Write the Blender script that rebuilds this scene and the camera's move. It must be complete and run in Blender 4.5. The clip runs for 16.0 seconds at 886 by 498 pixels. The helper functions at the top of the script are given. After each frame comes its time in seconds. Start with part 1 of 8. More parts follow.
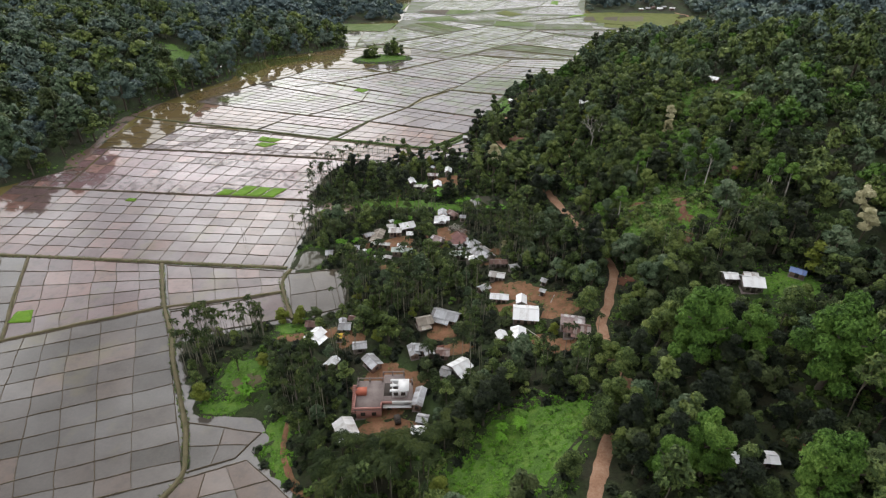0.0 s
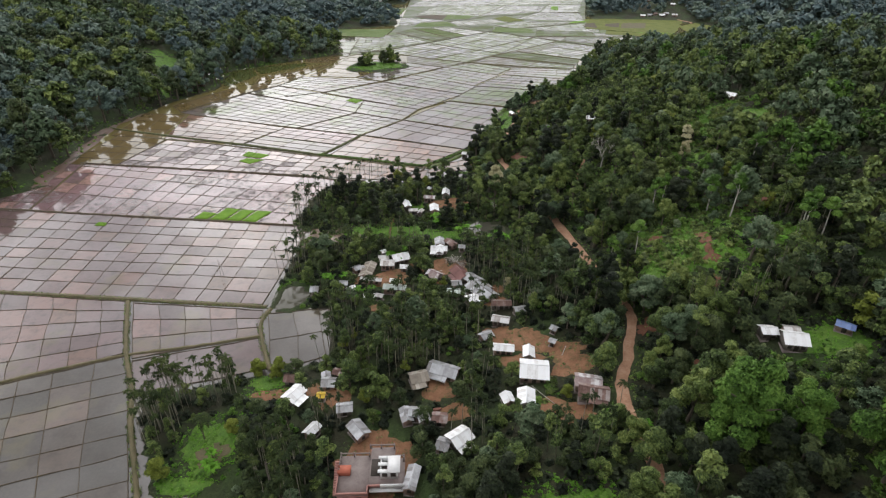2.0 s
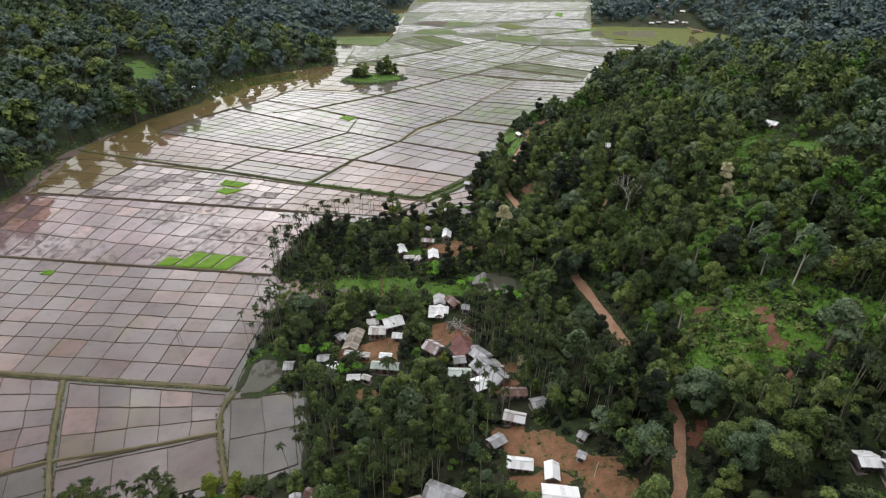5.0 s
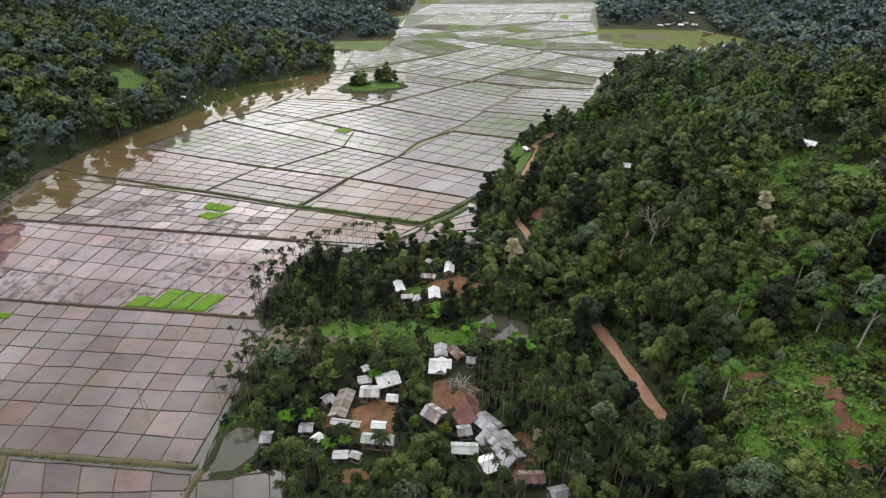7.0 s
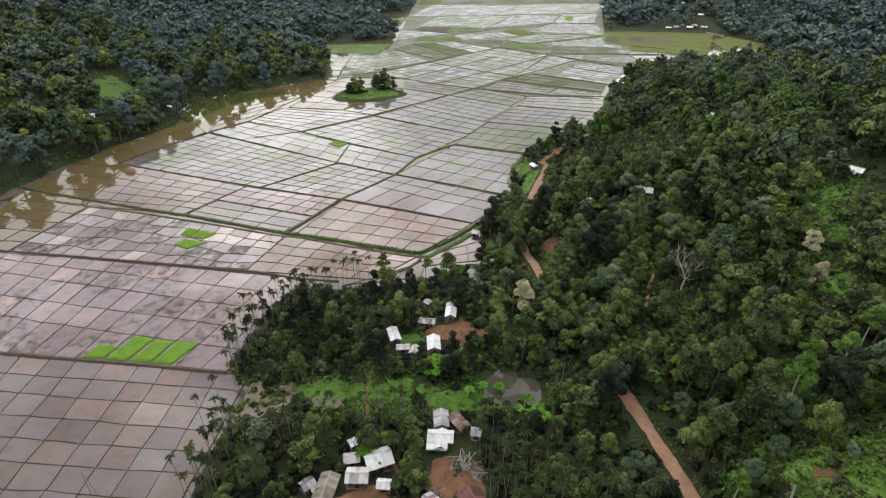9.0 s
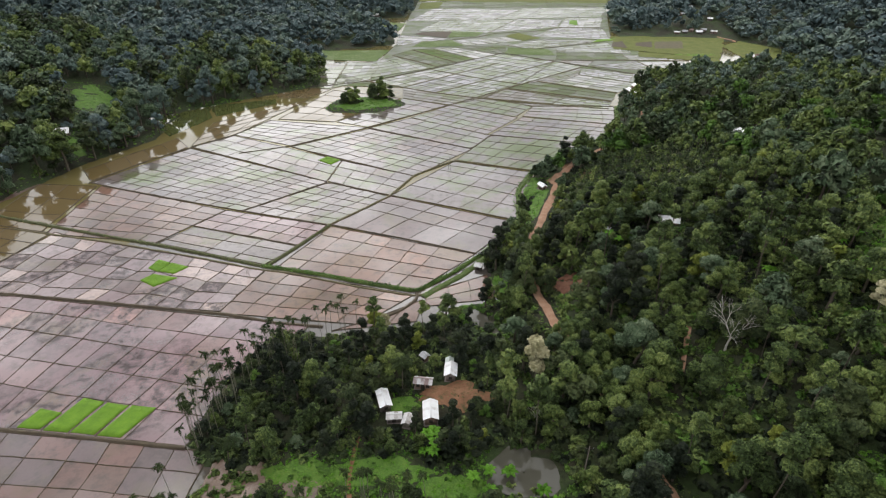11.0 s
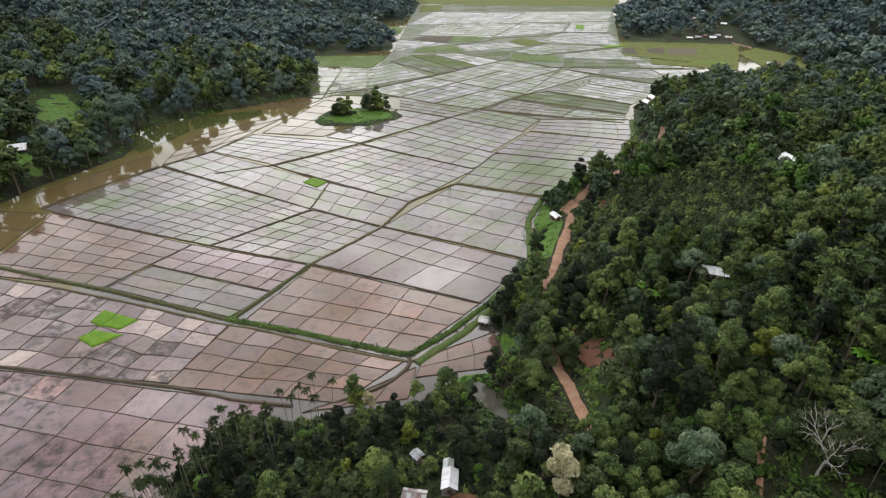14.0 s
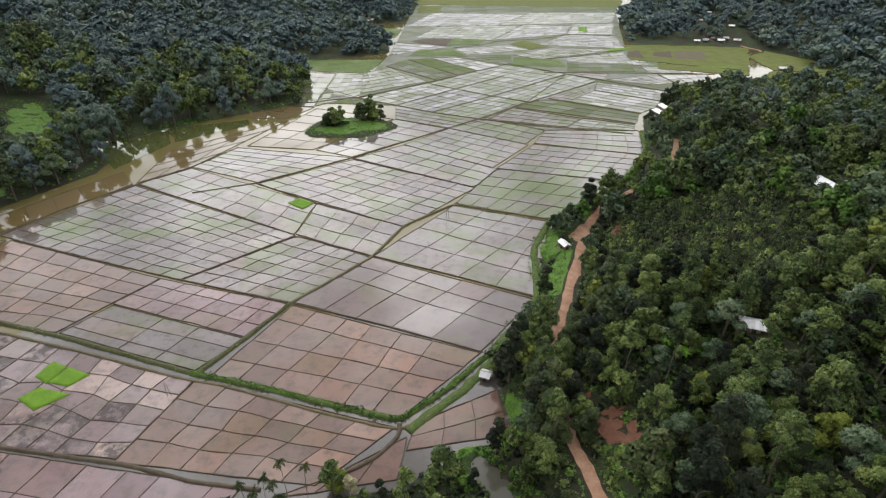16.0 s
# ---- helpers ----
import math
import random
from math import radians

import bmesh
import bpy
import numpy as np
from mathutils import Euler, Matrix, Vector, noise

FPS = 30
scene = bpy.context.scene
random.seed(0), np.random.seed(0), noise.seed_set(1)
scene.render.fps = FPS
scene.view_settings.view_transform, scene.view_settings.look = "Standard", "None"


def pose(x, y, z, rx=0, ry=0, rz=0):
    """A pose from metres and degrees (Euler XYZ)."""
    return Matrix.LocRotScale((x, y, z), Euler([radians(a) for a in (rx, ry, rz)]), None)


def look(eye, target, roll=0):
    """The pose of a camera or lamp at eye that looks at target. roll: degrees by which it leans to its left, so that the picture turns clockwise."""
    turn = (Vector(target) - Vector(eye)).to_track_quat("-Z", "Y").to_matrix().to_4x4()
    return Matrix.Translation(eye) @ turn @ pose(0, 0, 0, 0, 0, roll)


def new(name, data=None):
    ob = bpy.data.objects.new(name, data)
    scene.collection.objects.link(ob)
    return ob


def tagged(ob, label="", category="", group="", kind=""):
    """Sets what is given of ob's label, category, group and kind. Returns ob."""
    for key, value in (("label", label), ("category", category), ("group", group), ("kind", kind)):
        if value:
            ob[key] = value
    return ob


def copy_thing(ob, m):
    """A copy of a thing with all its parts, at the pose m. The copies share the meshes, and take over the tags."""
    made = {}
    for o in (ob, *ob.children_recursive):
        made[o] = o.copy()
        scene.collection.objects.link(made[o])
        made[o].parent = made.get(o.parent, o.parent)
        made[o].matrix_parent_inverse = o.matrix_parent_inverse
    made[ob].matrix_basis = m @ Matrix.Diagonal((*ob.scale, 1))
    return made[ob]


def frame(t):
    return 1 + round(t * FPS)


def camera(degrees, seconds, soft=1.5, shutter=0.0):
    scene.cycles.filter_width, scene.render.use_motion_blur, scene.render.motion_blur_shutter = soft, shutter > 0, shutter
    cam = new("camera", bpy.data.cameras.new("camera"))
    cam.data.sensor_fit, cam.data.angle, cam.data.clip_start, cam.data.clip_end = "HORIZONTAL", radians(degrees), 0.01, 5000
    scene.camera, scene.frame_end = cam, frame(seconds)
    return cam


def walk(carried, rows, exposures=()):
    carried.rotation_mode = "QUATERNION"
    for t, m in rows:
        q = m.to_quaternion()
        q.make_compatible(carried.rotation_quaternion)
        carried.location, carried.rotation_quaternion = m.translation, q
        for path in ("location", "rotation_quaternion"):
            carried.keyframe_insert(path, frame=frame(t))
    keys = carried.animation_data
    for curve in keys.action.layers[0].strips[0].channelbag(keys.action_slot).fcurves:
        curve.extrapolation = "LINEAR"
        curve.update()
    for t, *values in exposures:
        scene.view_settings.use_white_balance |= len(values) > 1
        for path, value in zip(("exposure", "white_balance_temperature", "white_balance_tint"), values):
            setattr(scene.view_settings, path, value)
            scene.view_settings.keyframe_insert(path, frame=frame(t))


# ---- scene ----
cam = camera(78.0, 16.0, soft=1.25)
PATH = [
    (0, (1.295, -1.536, 96.948), (1.282, 0.183, 95.926), -0.0),
    (0.5, (1.244, 3.091, 96.808), (1.234, 4.812, 95.789), 0.1),
    (1, (1.193, 7.96, 96.858), (1.186, 9.681, 95.84), 0.2),
    (1.5, (1.152, 13.113, 96.866), (1.148, 14.836, 95.851), 0.3),
    (2, (0.986, 18.596, 96.886), (0.985, 20.32, 95.872), 0.4),
    (2.5, (0.876, 24.011, 96.909), (0.877, 25.736, 95.896), 0.6),
    (3, (0.743, 29.436, 96.977), (0.746, 31.161, 95.965), 0.6),
    (3.5, (0.749, 34.78, 97.175), (0.752, 36.504, 96.162), 0.6),
    (4, (0.628, 40.113, 97.307), (0.632, 41.839, 96.296), 0.7),
    (6.5, (0.414, 67.724, 97.549), (0.409, 69.452, 96.542), 0.5),
    (7, (0.53, 73.348, 97.511), (0.522, 75.076, 96.504), 0.4),
    (7.5, (0.57, 79.129, 97.634), (0.56, 80.856, 96.625), 0.4),
    (8, (0.611, 84.731, 97.684), (0.6, 86.458, 96.676), 0.4),
    (8.5, (0.515, 90.442, 97.808), (0.503, 92.169, 96.8), 0.4),
    (9, (0.375, 96.093, 97.89), (0.364, 97.819, 96.88), 0.4),
    (11.5, (0.911, 125.981, 95.473), (0.893, 127.713, 94.473), 0.2),
    (12, (0.857, 131.294, 95.108), (0.838, 133.025, 94.106), 0.2),
    (12.5, (0.758, 136.491, 94.673), (0.74, 138.224, 93.675), 0.3),
    (13, (0.854, 141.766, 94.181), (0.838, 143.5, 93.184), 0.4),
    (13.5, (0.898, 146.859, 93.652), (0.881, 148.594, 92.657), 0.4),
    (14, (0.882, 152.134, 93.287), (0.865, 153.869, 92.293), 0.5),
    (14.5, (1.084, 157.703, 93.123), (1.069, 159.437, 92.127), 0.6),
    (15, (1.287, 163.168, 92.962), (1.271, 164.903, 91.968), 0.5),
    (15.5, (1.353, 168.701, 93.044), (1.338, 170.436, 92.049), 0.5),
    (16, (1.5, 174.117, 93.228), (1.484, 175.851, 92.232), 0.5),
]
walk(cam, [(t, look(eye, target, roll)) for t, eye, target, roll in PATH])

# ---- sky and sun: cloud all over, brightest round the veiled sun ahead ----
SUN_UP, SUN_TURN = 34.0, 347.0
world = bpy.data.worlds.new("overcast_sky")
scene.world = world
world.use_nodes = True
wn, wl = world.node_tree.nodes, world.node_tree.links
back = wn["Background"]
back.inputs["Strength"].default_value = 0.1
sky = wn.new("ShaderNodeTexSky")
sky.sky_type, sky.sun_disc = "NISHITA", False
sky.sun_elevation, sky.sun_rotation = radians(SUN_UP), radians(SUN_TURN)
cloud = wn.new("ShaderNodeTexNoise")
cloud.inputs["Scale"].default_value, cloud.inputs["Detail"].default_value = 2.6, 7
shade = wn.new("ShaderNodeValToRGB")
shade.color_ramp.elements[0].position, shade.color_ramp.elements[0].color = 0.4, (4.8, 4.9, 5.3, 1)
shade.color_ramp.elements[1].position, shade.color_ramp.elements[1].color = 0.6, (14.0, 13.9, 13.9, 1)
where = wn.new("ShaderNodeTexCoord")
cover = wn.new("ShaderNodeMix")
cover.data_type = "RGBA"
cover.inputs["Factor"].default_value = 0.88
wl.new(where.outputs["Generated"], cloud.inputs["Vector"])
wl.new(cloud.outputs["Fac"], shade.inputs["Fac"])
wl.new(sky.outputs["Color"], cover.inputs["A"])
wl.new(shade.outputs["Color"], cover.inputs["B"])
toward = wn.new("ShaderNodeVectorMath")
toward.operation = "DOT_PRODUCT"
toward.inputs[1].default_value = (math.sin(radians(SUN_TURN)) * math.cos(radians(SUN_UP)), math.cos(radians(SUN_TURN)) * math.cos(radians(SUN_UP)), math.sin(radians(SUN_UP)))
veil = wn.new("ShaderNodeValToRGB")
veil.color_ramp.interpolation = "EASE"
for e, (p, c) in zip([veil.color_ramp.elements[0], veil.color_ramp.elements[1], veil.color_ramp.elements.new(0.7), veil.color_ramp.elements.new(0.86)], ((0.3, 0.84), (0.7, 0.92), (0.9, 1.7), (1.0, 2.7))):
    e.position, e.color = p, (c, c, c, 1)
glow = wn.new("ShaderNodeMix")
glow.data_type, glow.blend_type = "RGBA", "MULTIPLY"
glow.inputs["Factor"].default_value = 1.0
wl.new(where.outputs["Generated"], toward.inputs[0])
wl.new(toward.outputs["Value"], veil.inputs["Fac"])
wl.new(cover.outputs["Result"], glow.inputs["A"])
wl.new(veil.outputs["Color"], glow.inputs["B"])
split = wn.new("ShaderNodeSeparateXYZ")
low = wn.new("ShaderNodeValToRGB")
for e, (p, c) in zip(low.color_ramp.elements, ((0.02, 0.6), (0.4, 1.0))):
    e.position, e.color = p, (c, c, c, 1)
dim = wn.new("ShaderNodeMix")
dim.data_type, dim.blend_type = "RGBA", "MULTIPLY"
dim.inputs["Factor"].default_value = 1.0
wl.new(where.outputs["Generated"], split.inputs[0])
wl.new(split.outputs["Z"], low.inputs["Fac"])
wl.new(glow.outputs["Result"], dim.inputs["A"])
wl.new(low.outputs["Color"], dim.inputs["B"])
wl.new(dim.outputs["Result"], back.inputs["Color"])
sun = new("sun", bpy.data.lights.new("sun", "SUN"))
sun.data.energy, sun.data.angle, sun.data.color = 0.6, radians(95), (1.0, 0.96, 0.9)
sun.matrix_world = look((0, 0, 200), (0 - math.sin(radians(SUN_TURN)) * 100, 0 - math.cos(radians(SUN_TURN)) * 100, 200 - 100 * math.tan(radians(SUN_UP))))
scene.view_settings.exposure = 0.23


# ---- materials ----
class Nodes:
    """A small builder for one principled material."""

    def __init__(self, name, rough=0.8, metal=0.0, ior=1.45):
        self.m = bpy.data.materials.new(name)
        self.m.use_nodes = True
        self.n, self.l = self.m.node_tree.nodes, self.m.node_tree.links
        self.b = self.n["Principled BSDF"]
        self.b.inputs["Roughness"].default_value = rough
        self.b.inputs["Metallic"].default_value = metal
        self.b.inputs["IOR"].default_value = ior
        self.geo = self.n.new("ShaderNodeNewGeometry")
        self.ob = self.n.new("ShaderNodeObjectInfo")

    def noise(self, scale, detail=3.0, rough=0.55, stretch=None):
        t = self.n.new("ShaderNodeTexNoise")
        t.inputs["Scale"].default_value, t.inputs["Detail"].default_value, t.inputs["Roughness"].default_value = scale, detail, rough
        if stretch:
            v = self.n.new("ShaderNodeVectorMath")
            v.operation = "MULTIPLY"
            v.inputs[1].default_value = stretch
            self.l.new(self.geo.outputs["Position"], v.inputs[0])
            self.l.new(v.outputs[0], t.inputs["Vector"])
        else:
            self.l.new(self.geo.outputs["Position"], t.inputs["Vector"])
        return t.outputs["Fac"]

    def ramp(self, fac, *stops):
        r = self.n.new("ShaderNodeValToRGB")
        while len(r.color_ramp.elements) < len(stops):
            r.color_ramp.elements.new(0.5)
        for e, (p, c) in zip(r.color_ramp.elements, stops):
            e.position, e.color = p, (*c, 1) if len(c) == 3 else c
        self.l.new(fac, r.inputs["Fac"])
        return r.outputs["Color"]

    def math(self, op, a, b, clamp=False):
        m = self.n.new("ShaderNodeMath")
        m.operation, m.use_clamp = op, clamp
        for i, v in enumerate((a, b)):
            if isinstance(v, (int, float)):
                m.inputs[i].default_value = v
            else:
                self.l.new(v, m.inputs[i])
        return m.outputs[0]

    def mix(self, fac, a, b, blend="MIX"):
        m = self.n.new("ShaderNodeMix")
        m.data_type, m.blend_type = "RGBA", blend
        for key, v in (("Factor", fac), ("A", a), ("B", b)):
            s = m.inputs[key] if key == "Factor" else [i for i in m.inputs if i.name == key and i.type == "RGBA"][0]
            if isinstance(v, (int, float)):
                s.default_value = v
            elif isinstance(v, tuple):
                s.default_value = (*v, 1)
            else:
                self.l.new(v, s)
        return [o for o in m.outputs if o.type == "RGBA"][0]

    def chance(self):
        """One random number a piece, whether the piece is an object or an island of a joined mesh."""
        return self.math("FRACT", self.math("ADD", self.ob.outputs["Random"], self.geo.outputs["Random Per Island"]), 0)

    def done(self, color, bump=None, depth=0.1, strength=0.5, rough=None):
        self.l.new(color, self.b.inputs["Base Color"])
        if bump is not None:
            k = self.n.new("ShaderNodeBump")
            k.inputs["Distance"].default_value, k.inputs["Strength"].default_value = depth, strength
            self.l.new(bump, k.inputs["Height"])
            self.l.new(k.outputs["Normal"], self.b.inputs["Normal"])
        if rough is not None:
            self.l.new(rough, self.b.inputs["Roughness"])
        return self.m


def foliage(name, dark, mid, light, rough=0.58):
    k = Nodes(name, rough)
    k.b.inputs["Specular IOR Level"].default_value = 0.16
    stand = k.ramp(k.noise(0.022, 3), (0.36, (0, 0, 0)), (0.64, (1, 1, 1)))
    one = k.ramp(k.noise(0.17, 1), (0.34, (0, 0, 0)), (0.66, (1, 1, 1)))
    tree = k.math("ADD", k.math("MULTIPLY", k.ob.outputs["Random"], 0.3), k.math("ADD", k.math("MULTIPLY", one, 0.45), k.math("MULTIPLY", stand, 0.25)))
    leaf = k.math("ADD", k.math("MULTIPLY", tree, 0.72), k.math("MULTIPLY", k.geo.outputs["Random Per Island"], 0.36))
    spray = k.noise(4.2, 3, 0.7)
    leaf = k.math("ADD", leaf, k.math("MULTIPLY", k.math("SUBTRACT", spray, 0.5), 1.2))
    return k.done(k.ramp(leaf, (0.14, dark), (0.52, mid), (0.95, light)), spray, 0.35, 1.0)


def plain(name, *stops, scale=1.5, fine=14.0, rough=0.85, metal=0.0, depth=0.05, per_piece=0.0, spec=0.5):
    k = Nodes(name, rough, metal)
    k.b.inputs["Specular IOR Level"].default_value = spec
    mixed = k.math("ADD", k.math("MULTIPLY", k.noise(scale, 5, 0.65), 0.65), k.math("MULTIPLY", k.noise(fine, 3), 0.35))
    if per_piece:
        mixed = k.math("ADD", k.math("MULTIPLY", mixed, 1 - per_piece), k.math("MULTIPLY", k.chance(), per_piece))
    return k.done(k.ramp(mixed, *stops), k.noise(fine, 4), depth)


def make_ground():
    k = Nodes("meadow_and_leaf_litter", 0.95)
    broad = k.noise(0.07, 5, 0.6)
    fine = k.noise(0.9, 6, 0.7)
    grass = k.ramp(fine, (0.3, (0.02, 0.034, 0.01)), (0.55, (0.036, 0.06, 0.015)), (0.75, (0.06, 0.088, 0.025)))
    litter = k.ramp(fine, (0.3, (0.014, 0.016, 0.008)), (0.55, (0.032, 0.032, 0.015)), (0.75, (0.062, 0.056, 0.026)))
    return k.done(k.mix(k.ramp(broad, (0.42, (0, 0, 0)), (0.6, (1, 1, 1))), litter, grass), k.noise(3.0, 6), 0.4, 0.8)


def make_water(name, tones, rough=0.05, green=0.0, bare=0.0, sown=0.0, silty=True, spec=1.0, murky=0.35):
    """Shallow water over mud: one tone a plot, drifting silt and growth, gloss by plot."""
    k = Nodes(name, rough, 0.0, 1.38)
    color = k.ramp(k.chance(), *tones)
    if silty:
        color = k.mix(k.math("MULTIPLY", k.noise(0.16, 4, 0.6), 0.35), color, (0.11, 0.085, 0.07))
        color = k.mix(k.math("MULTIPLY", k.ramp(k.noise(1.6, 5, 0.7), (0.4, (0, 0, 0)), (0.7, (1, 1, 1))), 0.16), color, (0.2, 0.155, 0.135))
        color = k.mix(k.math("MULTIPLY", k.ramp(k.noise(0.3, 5, 0.65), (0.48, (0, 0, 0)), (0.7, (1, 1, 1))), 0.62), color, (0.056, 0.046, 0.038))
        murk = k.ramp(k.noise(0.021, 3, 0.55), (0.44, (0, 0, 0)), (0.6, (1, 1, 1)))
        color = k.mix(k.math("MULTIPLY", murk, murky), color, (0.125, 0.117, 0.108))
        algae = k.ramp(k.noise(0.06, 4, 0.6), (0.55, (0, 0, 0)), (0.68, (1, 1, 1)))
        color = k.mix(k.math("MULTIPLY", algae, 0.5), color, (0.13, 0.112, 0.055))
    if sown:
        pick = k.math("FRACT", k.math("MULTIPLY", k.chance(), 7.31), 0)
        color = k.mix(k.ramp(pick, (0.94 - sown, (0, 0, 0)), (1.0 - sown, (0.8, 0.8, 0.8))), color, (0.1, 0.14, 0.035))
    if green:
        color = k.mix(k.ramp(k.noise(0.05, 5, 0.6), (0.5 - green * 0.2, (0, 0, 0)), (0.68 - green * 0.2, (0.85, 0.85, 0.85))), color, (0.1, 0.14, 0.035))
    gloss = k.ramp(k.math("FRACT", k.math("MULTIPLY", k.chance(), 5.37), 0), (0.0, (0.4, 0.4, 0.4)), (1.0, (0.72, 0.72, 0.72)))
    gloss = k.math("MULTIPLY", gloss, k.ramp(k.noise(0.036, 4, 0.6), (0.32, (0.5, 0.5, 0.5)), (0.68, (1.6, 1.6, 1.6))))
    k.l.new(k.math("MULTIPLY", gloss, spec), k.b.inputs["Specular IOR Level"])
    roughness = None
    if bare:
        spots = k.ramp(k.noise(0.33, 6, 0.75), (0.56 - bare * 0.1, (0, 0, 0)), (0.68 - bare * 0.1, (1, 1, 1)))
        spots = k.math("MULTIPLY", spots, k.ramp(k.noise(0.03, 3), (0.62 - bare * 0.16, (0, 0, 0)), (0.72 - bare * 0.16, (1, 1, 1))))
        if bare > 1:  # some plots drained, others still under water
            spots = k.math("MULTIPLY", spots, k.ramp(k.math("FRACT", k.math("MULTIPLY", k.chance(), 3.7), 0), (0.38, (0, 0, 0)), (0.5, (1, 1, 1))))
        color = k.mix(k.math("MULTIPLY", spots, 0.93), color, (0.046, 0.029, 0.028))
        roughness = k.math("ADD", k.math("MULTIPLY", spots, 0.5), rough)
    return k.done(color, k.noise(1.6, 3, 0.5), 0.01, 0.15, roughness)


def make_tin(name, *stops, rough=0.4, metal=0.08):
    k = Nodes(name, rough, metal)
    wear = k.math("ADD", k.math("MULTIPLY", k.noise(1.1, 6, 0.7, (1, 1, 0.4)), 0.6), k.math("MULTIPLY", k.chance(), 0.4))
    return k.done(k.ramp(wear, *stops), k.noise(9, 3), 0.01)


GROUND = make_ground()
MUD_TONES = ((0, (0.1926, 0.1202, 0.1337)), (0.5, (0.2386, 0.1418, 0.1515)), (0.74, (0.2675, 0.1546, 0.1584)), (0.8, (0.1701, 0.09545, 0.08276)), (0.88, (0.1926, 0.1074, 0.09593)), (0.93, (0.3627, 0.2059, 0.1822)), (1, (0.4537, 0.2807, 0.2525)))
DEEP_TONES = ((0.0, (0.05, 0.05, 0.043)), (0.5, (0.066, 0.062, 0.054)), (0.8, (0.08, 0.071, 0.061)), (0.86, (0.105, 0.073, 0.054)), (1.0, (0.125, 0.085, 0.062)))
BROAD_TONES = ((0, (0.1022, 0.07161, 0.07267)), (0.55, (0.1327, 0.08589, 0.08633)), (0.74, (0.1434, 0.08757, 0.08544)), (0.8, (0.1733, 0.09092, 0.07633)), (0.92, (0.2044, 0.1093, 0.09088)), (1, (0.122, 0.07998, 0.05455)))
BROWN_TONES = ((0, (0.1487, 0.08422, 0.06366)), (0.5, (0.2022, 0.1103, 0.08177)), (0.8, (0.2386, 0.129, 0.09088)), (0.86, (0.2985, 0.1546, 0.104)), (1, (0.1787, 0.1074, 0.0591)))
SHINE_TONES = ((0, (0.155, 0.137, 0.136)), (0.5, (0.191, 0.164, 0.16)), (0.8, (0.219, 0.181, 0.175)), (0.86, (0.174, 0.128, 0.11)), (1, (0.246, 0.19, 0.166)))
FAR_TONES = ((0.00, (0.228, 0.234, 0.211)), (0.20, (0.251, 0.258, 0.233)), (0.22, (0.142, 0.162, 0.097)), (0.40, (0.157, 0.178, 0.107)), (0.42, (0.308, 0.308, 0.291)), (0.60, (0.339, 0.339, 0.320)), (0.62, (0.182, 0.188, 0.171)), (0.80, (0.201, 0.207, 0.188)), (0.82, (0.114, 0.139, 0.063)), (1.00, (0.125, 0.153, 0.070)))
PADDY_DEEP = make_water("deeper_grey_paddy_water", DEEP_TONES, murky=0.2, spec=1.36)
PADDY_BROAD = make_water("grey_brown_paddy_water", BROAD_TONES, murky=0.25, spec=1.4)
PADDY_BROWN = make_water("brown_paddy_water", BROWN_TONES)
PADDY = make_water("muddy_paddy_water", MUD_TONES)
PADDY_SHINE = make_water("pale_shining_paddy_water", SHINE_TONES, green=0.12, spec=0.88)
PADDY_BARE = make_water("paddy_water_over_mud", MUD_TONES, bare=1.0, murky=0.1, spec=1.6)
PADDY_CLOD = make_water("drained_plots_with_dark_clods", ((0.0, (0.22, 0.15, 0.155)), (0.45, (0.275, 0.19, 0.19)), (0.6, (0.132, 0.085, 0.08)), (0.8, (0.352, 0.25, 0.22)), (1.0, (0.495, 0.36, 0.3))), bare=1.5, murky=0.05, spec=1.6)
PADDY_GREEN = make_water("paddy_water_with_green_growth", SHINE_TONES, green=0.6, sown=0.1, spec=0.45)
# Cloud reflection on the white and lilac far plots is put into their base tones.
PADDY_WHITE = make_water("white_sheen_toned_far_water", ((0.00, (0.292, 0.286, 0.275)), (0.25, (0.321, 0.315, 0.303)), (0.27, (0.184, 0.189, 0.162)), (0.50, (0.202, 0.208, 0.178)), (0.52, (0.356, 0.346, 0.324)), (0.75, (0.392, 0.380, 0.356)), (0.77, (0.130, 0.140, 0.086)), (1.00, (0.143, 0.154, 0.095))), rough=0.25, green=0.05, silty=False, spec=0.42)
PADDY_LILAC = make_water("lilac_sheen_toned_far_water", ((0.00, (0.249, 0.243, 0.249)), (0.25, (0.273, 0.268, 0.273)), (0.27, (0.158, 0.153, 0.147)), (0.50, (0.174, 0.168, 0.162)), (0.52, (0.316, 0.305, 0.311)), (0.75, (0.348, 0.336, 0.342)), (0.77, (0.124, 0.136, 0.096)), (1.00, (0.137, 0.149, 0.106))), rough=0.25, green=0.05, silty=False, spec=0.4)
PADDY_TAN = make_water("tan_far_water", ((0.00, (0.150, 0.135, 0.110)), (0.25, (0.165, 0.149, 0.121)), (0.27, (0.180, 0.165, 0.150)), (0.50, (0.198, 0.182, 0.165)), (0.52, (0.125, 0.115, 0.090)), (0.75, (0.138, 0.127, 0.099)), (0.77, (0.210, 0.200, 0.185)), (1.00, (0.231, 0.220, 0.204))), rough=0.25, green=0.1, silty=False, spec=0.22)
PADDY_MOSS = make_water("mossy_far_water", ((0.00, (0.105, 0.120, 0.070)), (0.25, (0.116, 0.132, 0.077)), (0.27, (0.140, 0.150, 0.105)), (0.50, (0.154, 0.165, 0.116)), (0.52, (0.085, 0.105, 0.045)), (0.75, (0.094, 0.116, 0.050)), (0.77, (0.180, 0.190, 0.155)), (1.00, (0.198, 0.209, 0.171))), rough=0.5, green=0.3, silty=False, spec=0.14)
